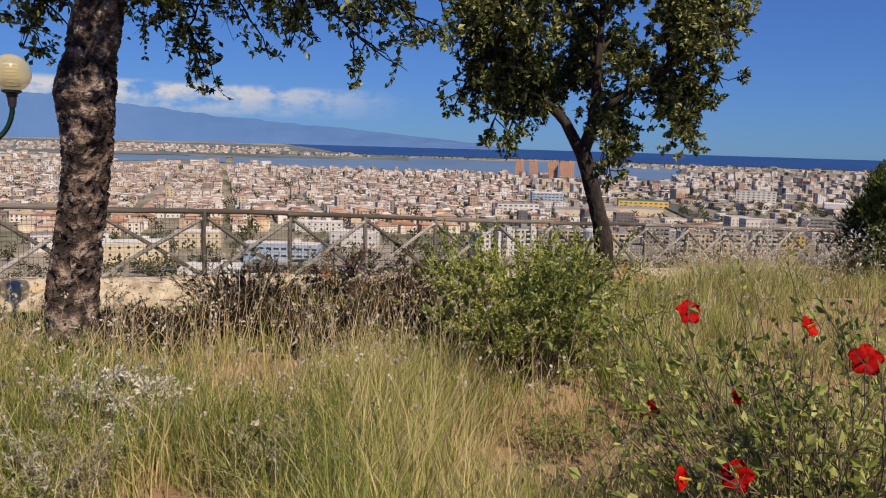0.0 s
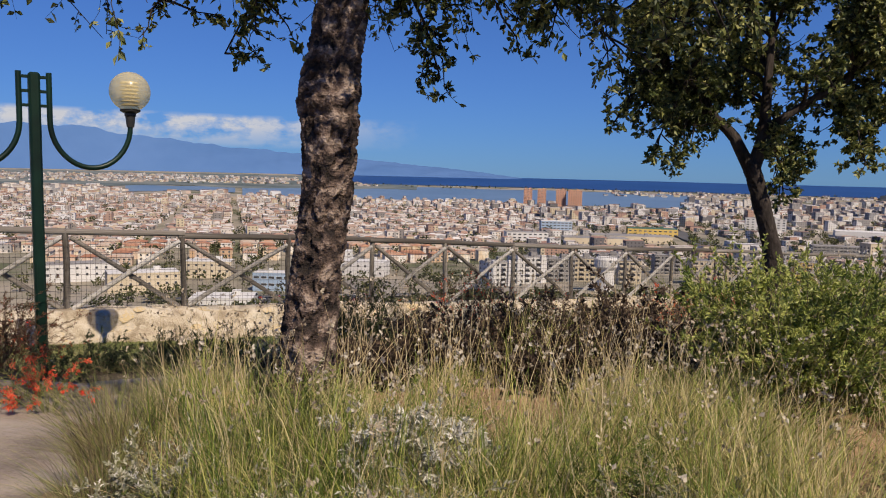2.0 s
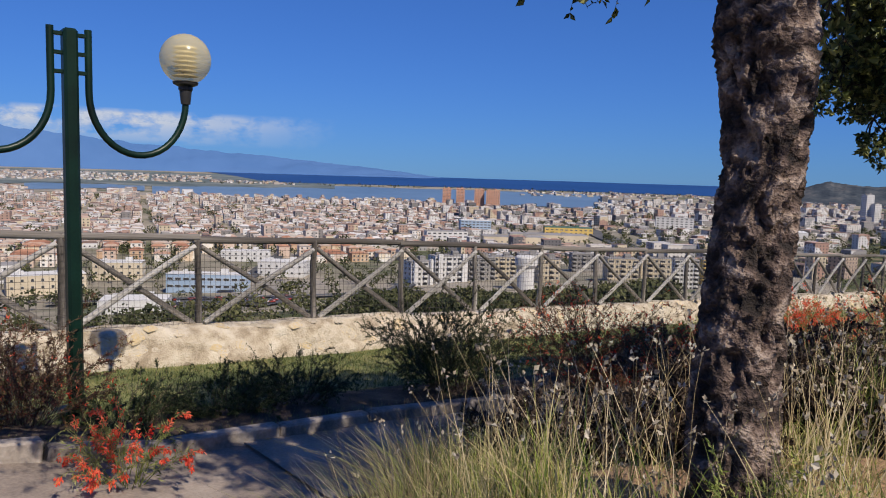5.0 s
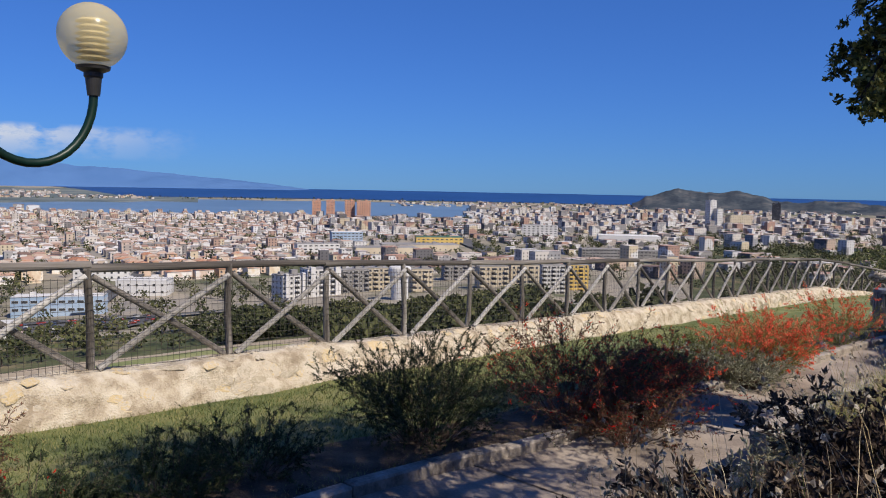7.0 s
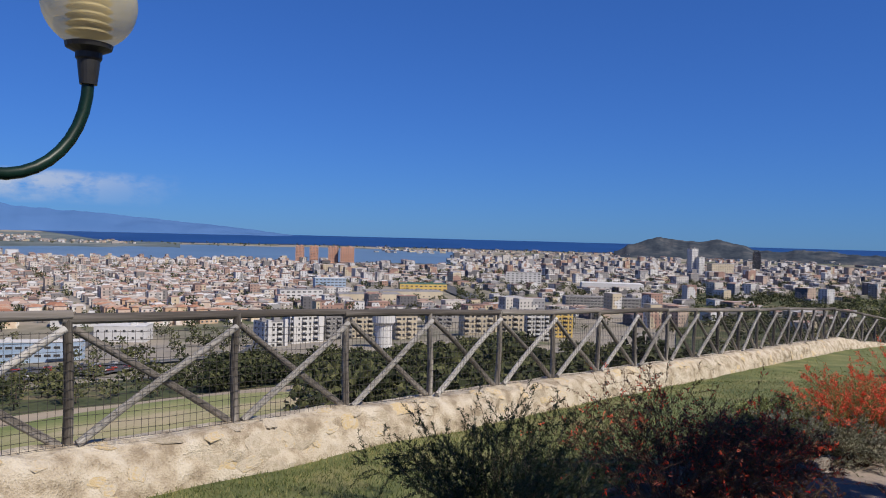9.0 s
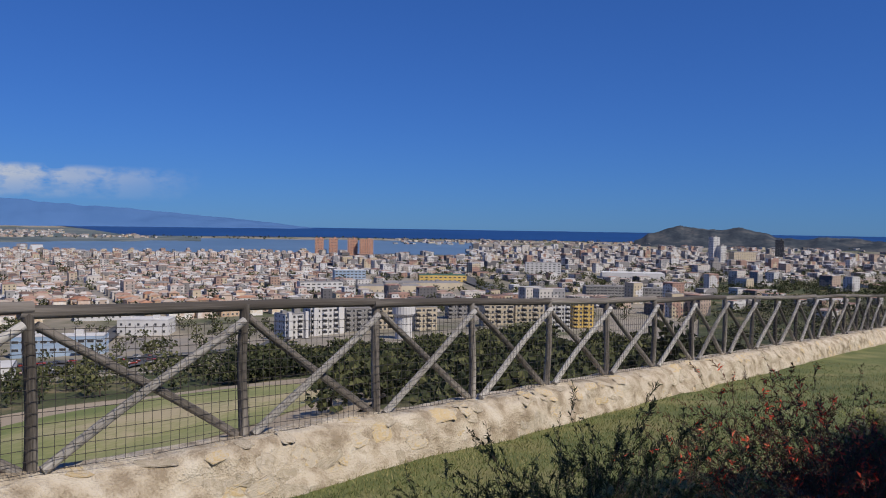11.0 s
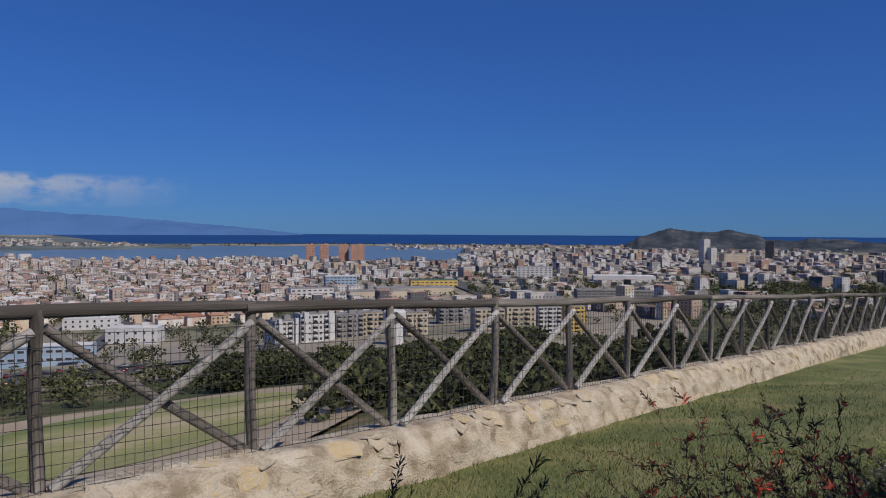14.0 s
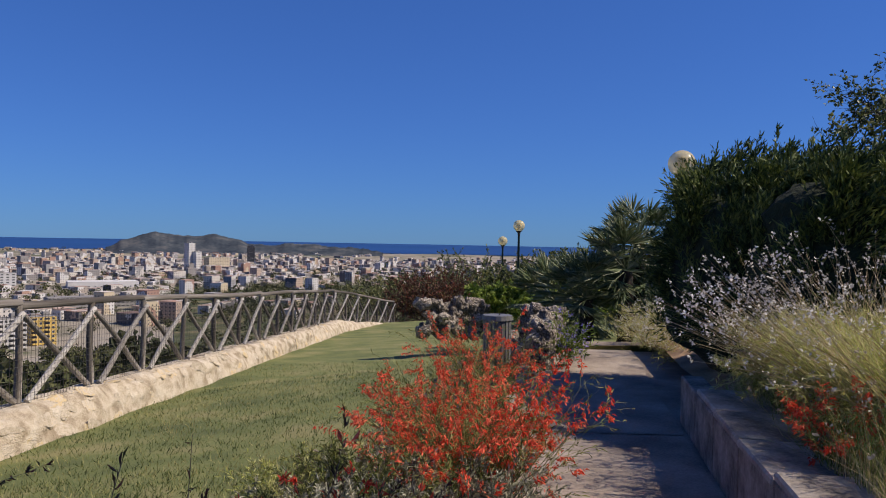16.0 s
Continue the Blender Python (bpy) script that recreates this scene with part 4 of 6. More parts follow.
for k in range(len(AIMS)):
    part("bough", mesh_of("bough", [tubes(low[k:k + 1], lowr[k:k + 1], 6)], True), M["bark_dark"], tree)
xr_ = np.random.default_rng(77)
far_, far_r = grow(np.array([top - (0, 0, 0.1)] * 4), np.array([(1.0, 0.72, 0.75), (1.0, 0.45, 0.8), (0.85, 0.95, 0.8), (0.6, 1.0, 0.9)]), np.array([3.3, 3.2, 3.1, 2.8]), np.full(4, 0.075), xr_, 0.2, 0.08, 12)
for k in range(4):
    part("limb", mesh_of("limb", [tubes(far_[k:k + 1], far_r[k:k + 1], 9)], True), M["bark_dark"], tree)
t3_, l3_ = crown(far_, xr_, 330, 9, 0.055, 0.6, 0.0)
t1_, l1_ = crown(limbs, tr_, 820, 9, 0.055, 0.8, 0.2)
t2_, l2_ = crown(low, tr_, 170, 9, 0.05, 0.3, 0.6)
part("twig_growth", t1_ + t2_ + t3_, M["bark_dark"], tree)
part("crown", l1_ + l2_ + l3_, M["oak_leaf"], tree, "small dull green oak leaves with gaps")

tree = tagged(new("young_oak_tree"), "young oak with dark leaning forked trunk, clumped crown", "tree")
yo = np.random.default_rng(64)


def spline(pts, k):
    p = np.asarray(pts, float)
    t = np.linspace(0, len(p) - 1, k)
    return np.stack([np.interp(t, np.arange(len(p)), p[:, j]) for j in range(3)], -1)


spine = [(0.7, 6.85, 0.5), (0.67, 6.85, 1.0), (0.64, 6.85, 1.5), (0.55, 6.85, 1.84), (0.46, 6.85, 2.14), (0.37, 6.85, 2.4)]
part("trunk", mesh_of("trunk", [trunk_piece(spine, [0.135, 0.1, 0.086, 0.079, 0.075, 0.07], 0.014, 13, 110, 44)], True), M["bark_dark"], tree)
FORK = [[(0.38, 6.85, 2.33), (0.19, 6.83, 2.66), (-0.03, 6.8, 2.84), (-0.3, 6.78, 2.99), (-0.6, 6.75, 3.3)],
        [(0.38, 6.86, 2.3), (0.48, 6.88, 2.62), (0.49, 6.9, 2.85), (0.5, 6.92, 3.22), (0.52, 6.95, 3.6), (0.5, 6.95, 4.5)],
        [(0.48, 6.88, 2.7), (0.8, 6.8, 2.95), (1.2, 6.75, 3.2), (1.5, 6.7, 3.6)]]
mains = np.stack([spline(f, 14) for f in FORK])
for k in range(3):
    part("limb", mesh_of("limb", [tubes(mains[k:k + 1], np.linspace((0.062, 0.07, 0.042)[k], 0.018, 14)[None], 9)], True), M["bark_dark"], tree)
d = unit(yo.normal(size=(120, 3)))
d = d[d[:, 2] > -0.8][:62]
ends = np.array((0.45, 6.9, 3.42)) + d * np.array((1.4, 1.4, 1.25)) * yo.uniform(0.62, 1.0, (len(d), 1))
ends = np.concatenate([ends, [(-0.85, 6.8, 2.82), (-0.7, 6.8, 3.05), (-0.36, 6.8, 2.45), (-0.5, 6.7, 2.6), (0.66, 6.8, 2.15), (0.8, 6.9, 2.4), (1.36, 6.8, 2.42), (1.5, 6.9, 2.7), (1.8, 6.8, 3.35), (1.7, 6.9, 3.0)]])
flat_ = mains[:, 2:].reshape(-1, 3)
near_ = flat_[np.argmin(((flat_[None] - ends[:, None] * 0.75 - np.array((0.45, 6.9, 2.9)) * 0.25) ** 2).sum(-1), 1)]
tt = np.linspace(0, 1, 9)[None, :, None]
limbs = near_[:, None] + (ends - near_)[:, None] * tt + np.array([0, 0, 0.22]) * np.sin(np.pi * tt) + yo.normal(0, 0.03, (len(ends), 9, 3)) * np.sin(np.pi * tt)
for k in range(len(ends)):
    part("limb", mesh_of("limb", [tubes(limbs[k:k + 1], np.linspace(0.019, 0.006, 9)[None], 5)], True), M["bark_dark"], tree)
tw_, lf_ = crown(limbs, yo, 1250, 13, 0.055, 0.27, 0.25)
part("twig_growth", tw_, M["bark_dark"], tree)
part("crown", lf_, M["oak_leaf"], tree, "clumps of small olive green leaves")


# ---- shrubs ----
def shrub(name, x, y, z, radius, height, label, leaf_mat, leaf=0.025, stems=60, per=40, seed=1, aspect=0.45, spread=1.0, droop=0.2, flowers=0, flower_mat=None, flower=0.03,
          stem_mat="twig", category="shrub", stem_r=0.004, up=0.6, flower_droop=0.0, group=""):
    r = np.random.default_rng(seed)
    ob = tagged(new(name), label, category, group)
    a, q = r.uniform(0, 2 * np.pi, stems), np.sqrt(r.uniform(0, 1, stems))
    base = np.stack([x + np.cos(a) * q * radius * 0.25, y + np.sin(a) * q * radius * 0.25, np.full(stems, z - 0.03)], -1)
    out = np.stack([np.cos(a) * q * spread * radius / height, np.sin(a) * q * spread * radius / height, np.full(stems, up + 0.4)], -1)
    ln_ = r.uniform(0.55, 1.0, stems) * height * (1 + 0.15 * q)
    st_, sr_ = grow(base, out, ln_, np.full(stems, stem_r), r, 0.28, droop, 8)
    p_, d_ = pick_along(st_, stems * 4, r, 0.3)
    tw, twr = grow(p_, d_ + r.normal(0, 0.55, (len(p_), 3)), r.uniform(0.1, 0.24, len(p_)) * height, np.full(len(p_), stem_r * 0.5), r, 0.3, droop, 4)
    part("branchwork", [tubes(st_, sr_, 4), tubes(tw, twr, 3)], M[stem_mat], ob)
    lp, ld = pick_along(tw, stems * per, r, 0.05)
    lp2, ld2 = pick_along(st_, stems * per // 3, r, 0.35)
    lp, ld = np.concatenate([lp, lp2]), np.concatenate([ld, ld2])
    part("foliage", [leaves(lp, ld * 0.9 + r.normal(0, 0.55, (len(lp), 3)), r.uniform(0.6, 1.3, len(lp)) * leaf, r, aspect)], M[leaf_mat], ob)
    if flowers:
        fp, fd = pick_along(np.concatenate([tw]), flowers, r, 0.45)
        keep = fp[:, 2] > z + height * 0.25
        fp, fd = fp[keep], fd[keep]
        pcs = []
        for _ in range(3):
            pcs.append(leaves(fp + r.normal(0, 0.006, fp.shape), fd * 0.5 + r.normal(0, 0.6, fp.shape) + np.array([0, 0, -flower_droop]), r.uniform(0.7, 1.3, len(fp)) * flower, r, 0.3, fold=0.2))
        fl = part("blossom", pcs, M[flower_mat], ob)
        fl["kind"] = "stuff"
    return ob


def coral_bush(x, y, z, radius, height, stems, seed, label):
    """Thin arching green rods that end in drooping heads of narrow coral trumpets."""
    r = np.random.default_rng(seed)
    ob = tagged(new("coral_bush"), label, "bush", "coral bushes")
    a, q = r.uniform(0, 2 * np.pi, stems), np.sqrt(r.uniform(0, 1, stems))
    base = np.stack([x + np.cos(a) * q * radius * 0.35, y + np.sin(a) * q * radius * 0.35, np.full(stems, z - 0.03)], -1)
    out = np.stack([np.cos(a) * q * 0.62, np.sin(a) * q * 0.62, r.uniform(0.75, 1.25, stems)], -1)
    st_, sr_ = grow(base, out, r.uniform(0.6, 1.15, stems) * height * (1 + 0.3 * q), np.full(stems, 0.0028), r, 0.22, 0.55, 10)
    p_, d_ = pick_along(st_, stems * 6, r, 0.3)
    tw, twr = grow(p_, d_ + r.normal(0, 0.4, p_.shape), r.uniform(0.14, 0.34, len(p_)) * height, np.full(len(p_), 0.0015), r, 0.25, 0.6, 5)
    part("branchwork", [tubes(st_, sr_, 4), tubes(tw, twr, 3)], M["rush"], ob)
    lp, ld = pick_along(tw, stems * 30, r, 0.0)
    part("foliage", [leaves(lp, ld + r.normal(0, 0.4, lp.shape), r.uniform(0.02, 0.05, len(lp)), r, 0.07)], M["rush"], ob)
    ends = np.concatenate([st_[::2, -3:], tw[r.uniform(0, 1, len(tw)) < 0.17][:, -3:]])
    ends = ends[(ends[:, -1, 2] > z + height * 0.12) & (r.uniform(0, 1, len(ends)) < 0.97)]
    per = 26
    f_ = r.uniform(0, 1, (len(ends), per, 1))
    fp = (ends[:, None, 0] * (1 - f_) + ends[:, None, 2] * f_).reshape(-1, 3) + r.normal(0, 0.008, (len(ends) * per, 3))
    fd = np.repeat(unit(ends[:, 2] - ends[:, 0]), per, 0) * 0.5 + r.normal(0, 0.5, fp.shape) + np.array([0, 0, -0.75])
    fl = part("blossom", [leaves(fp, fd, r.uniform(0.018, 0.038, len(fp)), r, 0.32, fold=0.2)], M["orange_flower"], ob)
    fl["kind"] = "stuff"
    return ob


def hib_flower(parent, x, y, z, size, tilt, yaw, seed):
    """A hibiscus bloom: five ruffled petals round a stamen column."""
    f = part("bloom", [tubes(np.array([[(0, 0, 0), (0, 0, size * 0.3), (0, 0.02 * size, size * 0.62)]]), np.array([[0.006, 0.004, 0.003]]), 6)], M["yellow"], parent, "yellow stamen column")
    f.matrix_basis = pose(x, y, z, tilt, 0, yaw)
    for k in range(5):
        def at(a, b):
            w = np.sin(np.pi * np.clip(b * 0.85 + 0.1, 0, 1)) ** 0.7 * 0.31
            r_ = b * 0.62
            xx, yy = (a - 0.5) * 2 * w * size, r_ * size
            zz = size * (0.34 * b - 0.28 * b ** 2 + 0.11 * np.sin(a * 11 + b * 6 + k * 2.1 + seed) * b + 0.12 * np.abs(a - 0.5) * b)
            c, s = math.cos(k * 1.2566), math.sin(k * 1.2566)
            return c * xx - s * yy, s * xx + c * yy, zz
        part("petal", mesh_of("petal", [grid_piece(np.linspace(0, 1, 6), np.linspace(0, 1, 6), at)], True), M["red_flower"], f)


def bz(x, y):
    return float(bed_z(np.array(x), np.array(y)))


# planting bed
shrub("green_bush", -0.25, 3.98, bz(-0.25, 3.98), 0.58, 0.95, "rounded olive green bush in tall grass", "bush_leaf", 0.03, 190, 150, 5, 0.42, 1.15, 0.15, category="bush")
shrub("grey_bush", -2.27, 2.8, bz(-2.27, 2.8), 0.28, 0.4, "pale silvery bush with dry white flowers", "grey_leaf", 0.022, 110, 80, 6, 0.5, 1.2, 0.2, 2600, "pale_flower", 0.034, "straw", "bush", 0.002)
shrub("grey_bush", -3.3, 2.75, bz(-3.3, 2.75), 0.3, 0.42, "pale silvery bush with dry white flowers", "grey_leaf", 0.02, 70, 50, 16, 0.5, 1.2, 0.2, 400, "pale_flower", 0.018, "straw", "bush", 0.002)
hib = shrub("hibiscus_bush", 0.6, 1.75, bz(0.6, 1.75), 0.6, 1.12, "woody hibiscus bush with scarlet open blooms", "bush_leaf", 0.038, 120, 22, 8, 0.6, 1.3, 0.05, category="bush", stem_r=0.005)
for k, (fx, fy, fz, sz, ti, ya) in enumerate([(0.23, 2.16, 1.8, 0.085, 60, 10), (0.62, 2.05, 1.79, 0.07, 55, 40), (0.6, 1.6, 1.8, 0.085, 65, -20), (0.1, 2.11, 1.44, 0.08, 105, 0), (0.26, 1.6, 1.42, 0.09, 60, -30), (0.35, 1.9, 1.58, 0.06, 90, 20), (0.06, 1.5, 1.45, 0.065, 80, 50)]):
    hib_flower(hib, fx, fy, fz, sz * 0.92, ti, ya, k)
for k, (sx, sy, h_) in enumerate([(-1.6, 4.9, 0.7), (-2.2, 4.9, 0.72), (-1.0, 5.2, 0.75), (-3.1, 4.7, 0.6), (-3.3, 5.3, 0.45), (-2.6, 4.5, 0.5), (-1.5, 4.5, 0.5), (-0.9, 4.7, 0.55), (-2.0, 5.35, 0.7), (-2.75, 5.25, 0.5), (-0.5, 6.0, 0.45), (-2.7, 5.8, 0.34), (-1.9, 6.0, 0.36), (-3.0, 5.75, 0.3), (-2.4, 6.25, 0.3), (-1.3, 6.5, 0.34), (-0.4, 7.0, 0.5), (0.4, 7.4, 0.5)]):
    shrub("brown_shrub", sx, sy, bz(sx, sy), 0.55, h_ * 0.82, "dry brown twiggy undergrowth under the trees", "dry_dark_leaf" if sy < 5.22 else "grey_leaf", 0.038, 110 if sy < 5.22 else 60, 70 if sy < 5.22 else 14, 40 + k, 0.4, 1.3, 0.3, 30, "seed", 0.02, stem_mat="twig" if sy < 5.22 else "straw", group="dry undergrowth")
for k, (sx, sy, h_) in enumerate([(2.8, 8.4, 0.7), (3.35, 8.7, 0.75), (3.7, 8.95, 0.7), (2.3, 8.0, 0.6), (0.85, 6.7, 0.5)]):
    shrub("lavender_bush", sx, sy, bz(sx, sy), 0.85, h_, "sprawling bush of pale stalks with white tips", "lime_leaf", 0.05, 120, 60, 60 + k, 0.12, 1.3, 0.25, 900, "pale_flower", 0.022, "straw", "bush", 0.0022, group="pale flowering bushes")
for k, (sx, sy, ns) in enumerate([(2.8, 8.4, 190), (3.35, 8.7, 220), (3.7, 8.95, 130), (2.3, 8.0, 120)]):
    gb = np.random.default_rng(500 + k)
    a_ = gb.uniform(0, 2 * np.pi, ns)
    base = np.stack([sx + 0.3 * np.cos(a_) * gb.uniform(0, 1, ns), sy + 0.3 * np.sin(a_) * gb.uniform(0, 1, ns), np.full(ns, bz(sx, sy))], -1)
    way = np.stack([np.cos(a_) * 0.75 - 0.25, np.sin(a_) * 0.75 + 0.2, gb.uniform(0.55, 1.1, ns)], -1)
    q_, w_ = grow(base, way, gb.uniform(0.8, 1.35, ns), np.full(ns, 0.003), gb, 0.12, 0.1, 7)
    tips = np.repeat(q_[:, -1], 6, 0) + gb.normal(0, 0.012, (ns * 6, 3))
    mid = q_[gb.integers(0, ns, ns * 2), gb.integers(3, 6, ns * 2)] + gb.normal(0, 0.008, (ns * 2, 3))
    nb_ = ns * 10
    ab, qb = gb.uniform(0, 2 * np.pi, nb_), np.sqrt(gb.uniform(0, 1, nb_))
    root_ = np.stack([sx + 0.45 * qb * np.cos(ab), sy + 0.45 * qb * np.sin(ab), np.full(nb_, bz(sx, sy))], -1)
    lean_ = np.stack([np.cos(ab), np.sin(ab)], -1) * (qb * 0.6)[:, None] + np.array([-0.08, 0.08]) + gb.normal(0, 0.25, (nb_, 2))
    ob = tagged(new("flower_stalk_clump"), "long pale arching stalks with small white flowers", "plant", "flower stalks")
    part("stalk_growth", [tubes(q_, w_, 3)], M["straw"], ob)
    part("foliage", [blades(root_, gb.uniform(0.3, 0.75, nb_), lean_, gb.uniform(0.004, 0.008, nb_), gb)], M["lime_leaf"], ob)
    fl = part("blossom", [leaves(tips, gb.normal(0, 1, tips.shape), gb.uniform(0.014, 0.028, len(tips)), gb, 0.7), leaves(mid, gb.normal(0, 1, mid.shape), 0.016, gb, 0.7)], M["pale_flower"], ob)
    fl["kind"] = "stuff"
coral_bush(2.0, 8.45, bz(2.0, 8.45), 0.32, 0.42, 60, 71, "low coral red flowering bush over the coping")
for k, (sx, sy) in enumerate([(7.6, 13.0), (8.4, 13.6), (6.9, 12.4), (9.4, 14.0)]):
    shrub("lavender_bush", sx + 0.7, sy - 1.0, -0.15, 0.7, 0.75, "rounded pale flowering bush beside the path", "lime_leaf", 0.04, 140, 26, 80 + k, 0.14, 1.6, 0.2, 700, "pale_flower", 0.03, "straw", "bush", 0.003, group="pale flowering bushes")


def row_z(x, y):
    u, v = uv_of(x, y)
    b = (-0.36 - v) / (-0.36 - (float(kerb_v(u)) + 0.06))
    return float(lawn_at(np.array(u), np.array(min(max(b, 0.0), 1.0)))[2])


# row of shrubs between lawn and path
ROW = [("dark_shrub", -3.5, 8.45, 0.62, 1.02, "feathery dark green shrub beside the lawn", "dark_leaf", 0.026, 170, 210, 0.16, 0, None),
       ("dark_shrub", -4.9, 7.7, 0.55, 0.6, "feathery dark green shrub beside the lawn", "dark_leaf", 0.024, 70, 170, 0.14, 0, None),
       ("dark_shrub", -5.45, 7.3, 0.6, 0.5, "low dark shrub in the shade by the lawn", "dark_leaf", 0.024, 80, 170, 0.2, 0, None),
       ("dark_shrub", -6.05, 6.75, 0.55, 0.5, "low dark shrub near the lamp post", "dark_leaf", 0.024, 80, 160, 0.2, 14, "red_flower"),
       ("brown_bush", -6.75, 6.6, 0.55, 0.85, "reddish brown shrub round the lamp foot", "brown_leaf", 0.026, 120, 150, 0.18, 60, "orange_flower"),
       ("brown_bush", -2.0, 8.85, 0.85, 1.16, "reddish brown feathery shrub with red tips", "brown_leaf", 0.026, 150, 120, 0.18, 420, "orange_flower"),
       ("brown_bush", -1.15, 9.3, 0.65, 0.7, "reddish brown feathery shrub with red tips", "brown_leaf", 0.026, 120, 110, 0.18, 380, "orange_flower"),
       ("grey_green_bush", -0.6, 9.9, 0.32, 0.5, "grey green feathery bush at the kerb", "rush", 0.035, 150, 90, 0.14, 60, "seed"),
       ("brown_bush", -1.75, 8.25, 0.6, 0.6, "low reddish brown shrub leaning over the kerb", "brown_leaf", 0.026, 110, 120, 0.18, 120, "red_flower"),
       ("brown_bush", -0.35, 9.75, 0.4, 0.62, "reddish brown feathery shrub with red tips", "brown_leaf", 0.026, 46, 30, 0.18, 420, "orange_flower"),
       ("grey_green_bush", 0.2, 10.3, 0.4, 0.6, "grey green feathery bush at the kerb", "rush", 0.035, 140, 90, 0.14, 60, "seed")]
for k, (nm, sx, sy, rr, hh, lab, lm, lf, ns, per, asp, nf, fm) in enumerate(ROW):
    shrub(nm, sx, sy, row_z(sx, sy), rr, hh, lab, lm, lf, ns, per, 100 + k, asp, 1.35, 0.3, nf, fm, 0.035, "twig", "shrub", 0.003, group="shrub row")
for k, (sx, sy, rr, hh, ns) in enumerate([(0.9, 10.15, 0.42, 0.7, 190), (1.45, 10.75, 0.42, 0.68, 140), (3.6, 12.1, 0.45, 0.75, 110)]):
    coral_bush(sx, sy, row_z(sx, sy), rr, hh, ns, 120 + k, "arching bush covered in coral red flowers")
coral_bush(-5.6, 5.55, float(path_z(-5.6, 5.55)), 0.28, 0.4, 40, 130, "small rush like bush with scarlet flowers")
shrub("yellow_green_bush", 0.0, 10.7, row_z(0.0, 10.7), 0.26, 0.55, "upright yellow green feathery bush by the lawn", "lime_leaf", 0.035, 80, 70, 160, 0.16, 0.9, 0.1, category="bush", stem_mat="rush", stem_r=0.002)
for k, (sx, sy) in enumerate([(0.2, 10.0), (-0.15, 10.3), (0.5, 9.85), (0.35, 10.45), (0.65, 10.6), (0.1, 10.2)]):
    shrub("grey_green_bush", sx, sy, row_z(sx, sy), 0.42, 0.5, "low grey green bush under coral flowers", "grey_leaf", 0.032, 110, 70, 140 + k, 0.25, 1.3, 0.2, group="shrub row")

# rush tufts at the edge of the bed
for k, (sx, sy, rr, hh) in enumerate([(-3.9, 3.5, 0.42, 0.55), (-3.75, 4.2, 0.45, 0.5), (-3.55, 2.75, 0.35, 0.5), (-3.5, 4.9, 0.4, 0.45), (-0.72, 10.0, 0.26, 0.6)]):
    gb = np.random.default_rng(300 + k)
    n = 1700
    a_, q_ = gb.uniform(0, 2 * np.pi, n), np.sqrt(gb.uniform(0, 1, n))
    zb = bz(sx, sy) if k < 4 else row_z(sx, sy)
    pts = np.stack([sx + rr * 0.5 * q_ * np.cos(a_), sy + rr * 0.5 * q_ * np.sin(a_), np.full(n, zb - 0.05)], -1)
    lean = np.stack([np.cos(a_), np.sin(a_)], -1) * (q_ * 0.75)[:, None] + gb.normal(0, 0.15, (n, 2))
    tuft = tagged(new("rush_tuft"), "dense tuft of thin green and straw rushes", "grass", "rush tufts")
    part("green_growth", [blades(pts[:800], gb.uniform(0.45, 1.0, 800) * hh * 1.15, lean[:800] + gb.normal(0, 0.25, (800, 2)), gb.uniform(0.002, 0.0045, 800), gb)], M["rush"], tuft)
    part("dry_growth", [blades(pts[800:], gb.uniform(0.4, 1.05, 900) * hh * 1.15, lean[800:] + gb.normal(0, 0.3, (900, 2)), gb.uniform(0.002, 0.004, 900), gb)], M["dry_rush"], tuft)

# dark brown patch laid over the bed soil under the undergrowth
def dark_patch_at(a, b):
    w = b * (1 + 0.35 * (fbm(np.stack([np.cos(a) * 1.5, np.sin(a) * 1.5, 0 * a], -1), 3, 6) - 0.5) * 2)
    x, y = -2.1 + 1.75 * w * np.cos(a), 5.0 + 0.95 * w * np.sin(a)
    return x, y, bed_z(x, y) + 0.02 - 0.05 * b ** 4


tagged(part("ground_litter", mesh_of("ground_litter", [grid_piece(np.linspace(0, 2 * np.pi, 60), np.linspace(0.0, 1, 14), dark_patch_at)], True), M["litter"]), "dark brown patch under the dry undergrowth", "soil", kind="structure")


# ---- meadow grass in the bed ----
def meadow(n, u0, u1, v0, v1, r):
    u = r.uniform(u0, u1, n * 2)
    v = r.uniform(v0, v1, n * 2)
    x, y = xy(u, v)
    keep = (u > bed_left(v) + 0.05) & (v < wall_v(u) - 0.35) & (v > -13.2)
    patch = fbm(np.stack([x * 1.1, y * 1.1, 0 * x + 2], -1), 3, 17)
    keep &= r.uniform(0, 1, n * 2) < np.clip((patch - 0.41) * 7.0, 0.03, 1)
    soil = np.exp(-(((x - 0.4) / 1.1) ** 2 + ((y - 2.9) / 0.6) ** 2))
    keep &= r.uniform(0, 1, n * 2) > soil * 0.95
    x, y = x[keep][:n], y[keep][:n]
    return np.stack([x, y, bed_z(x, y) - 0.01], -1), patch[keep][:n]


gr = np.random.default_rng(33)
p, k = meadow(95000, -4.4, 6.5, -11.5, -5.9, gr)
n = len(p)
shade = np.exp(-(((p[:, 0] + 2.2) / 1.8) ** 2 + ((p[:, 1] - 4.9) / 0.9) ** 2))
h = gr.uniform(0.12, 0.42, n) * (0.25 + 1.5 * k) * (1 - 0.75 * shade)
tagged(part("meadow_grass", [blades(p, h, gr.normal(0, 0.42, (n, 2)), gr.uniform(0.0022, 0.006, n), gr)], M["grass"]), "tall uncut green and yellow grass", "grass", kind="stuff")
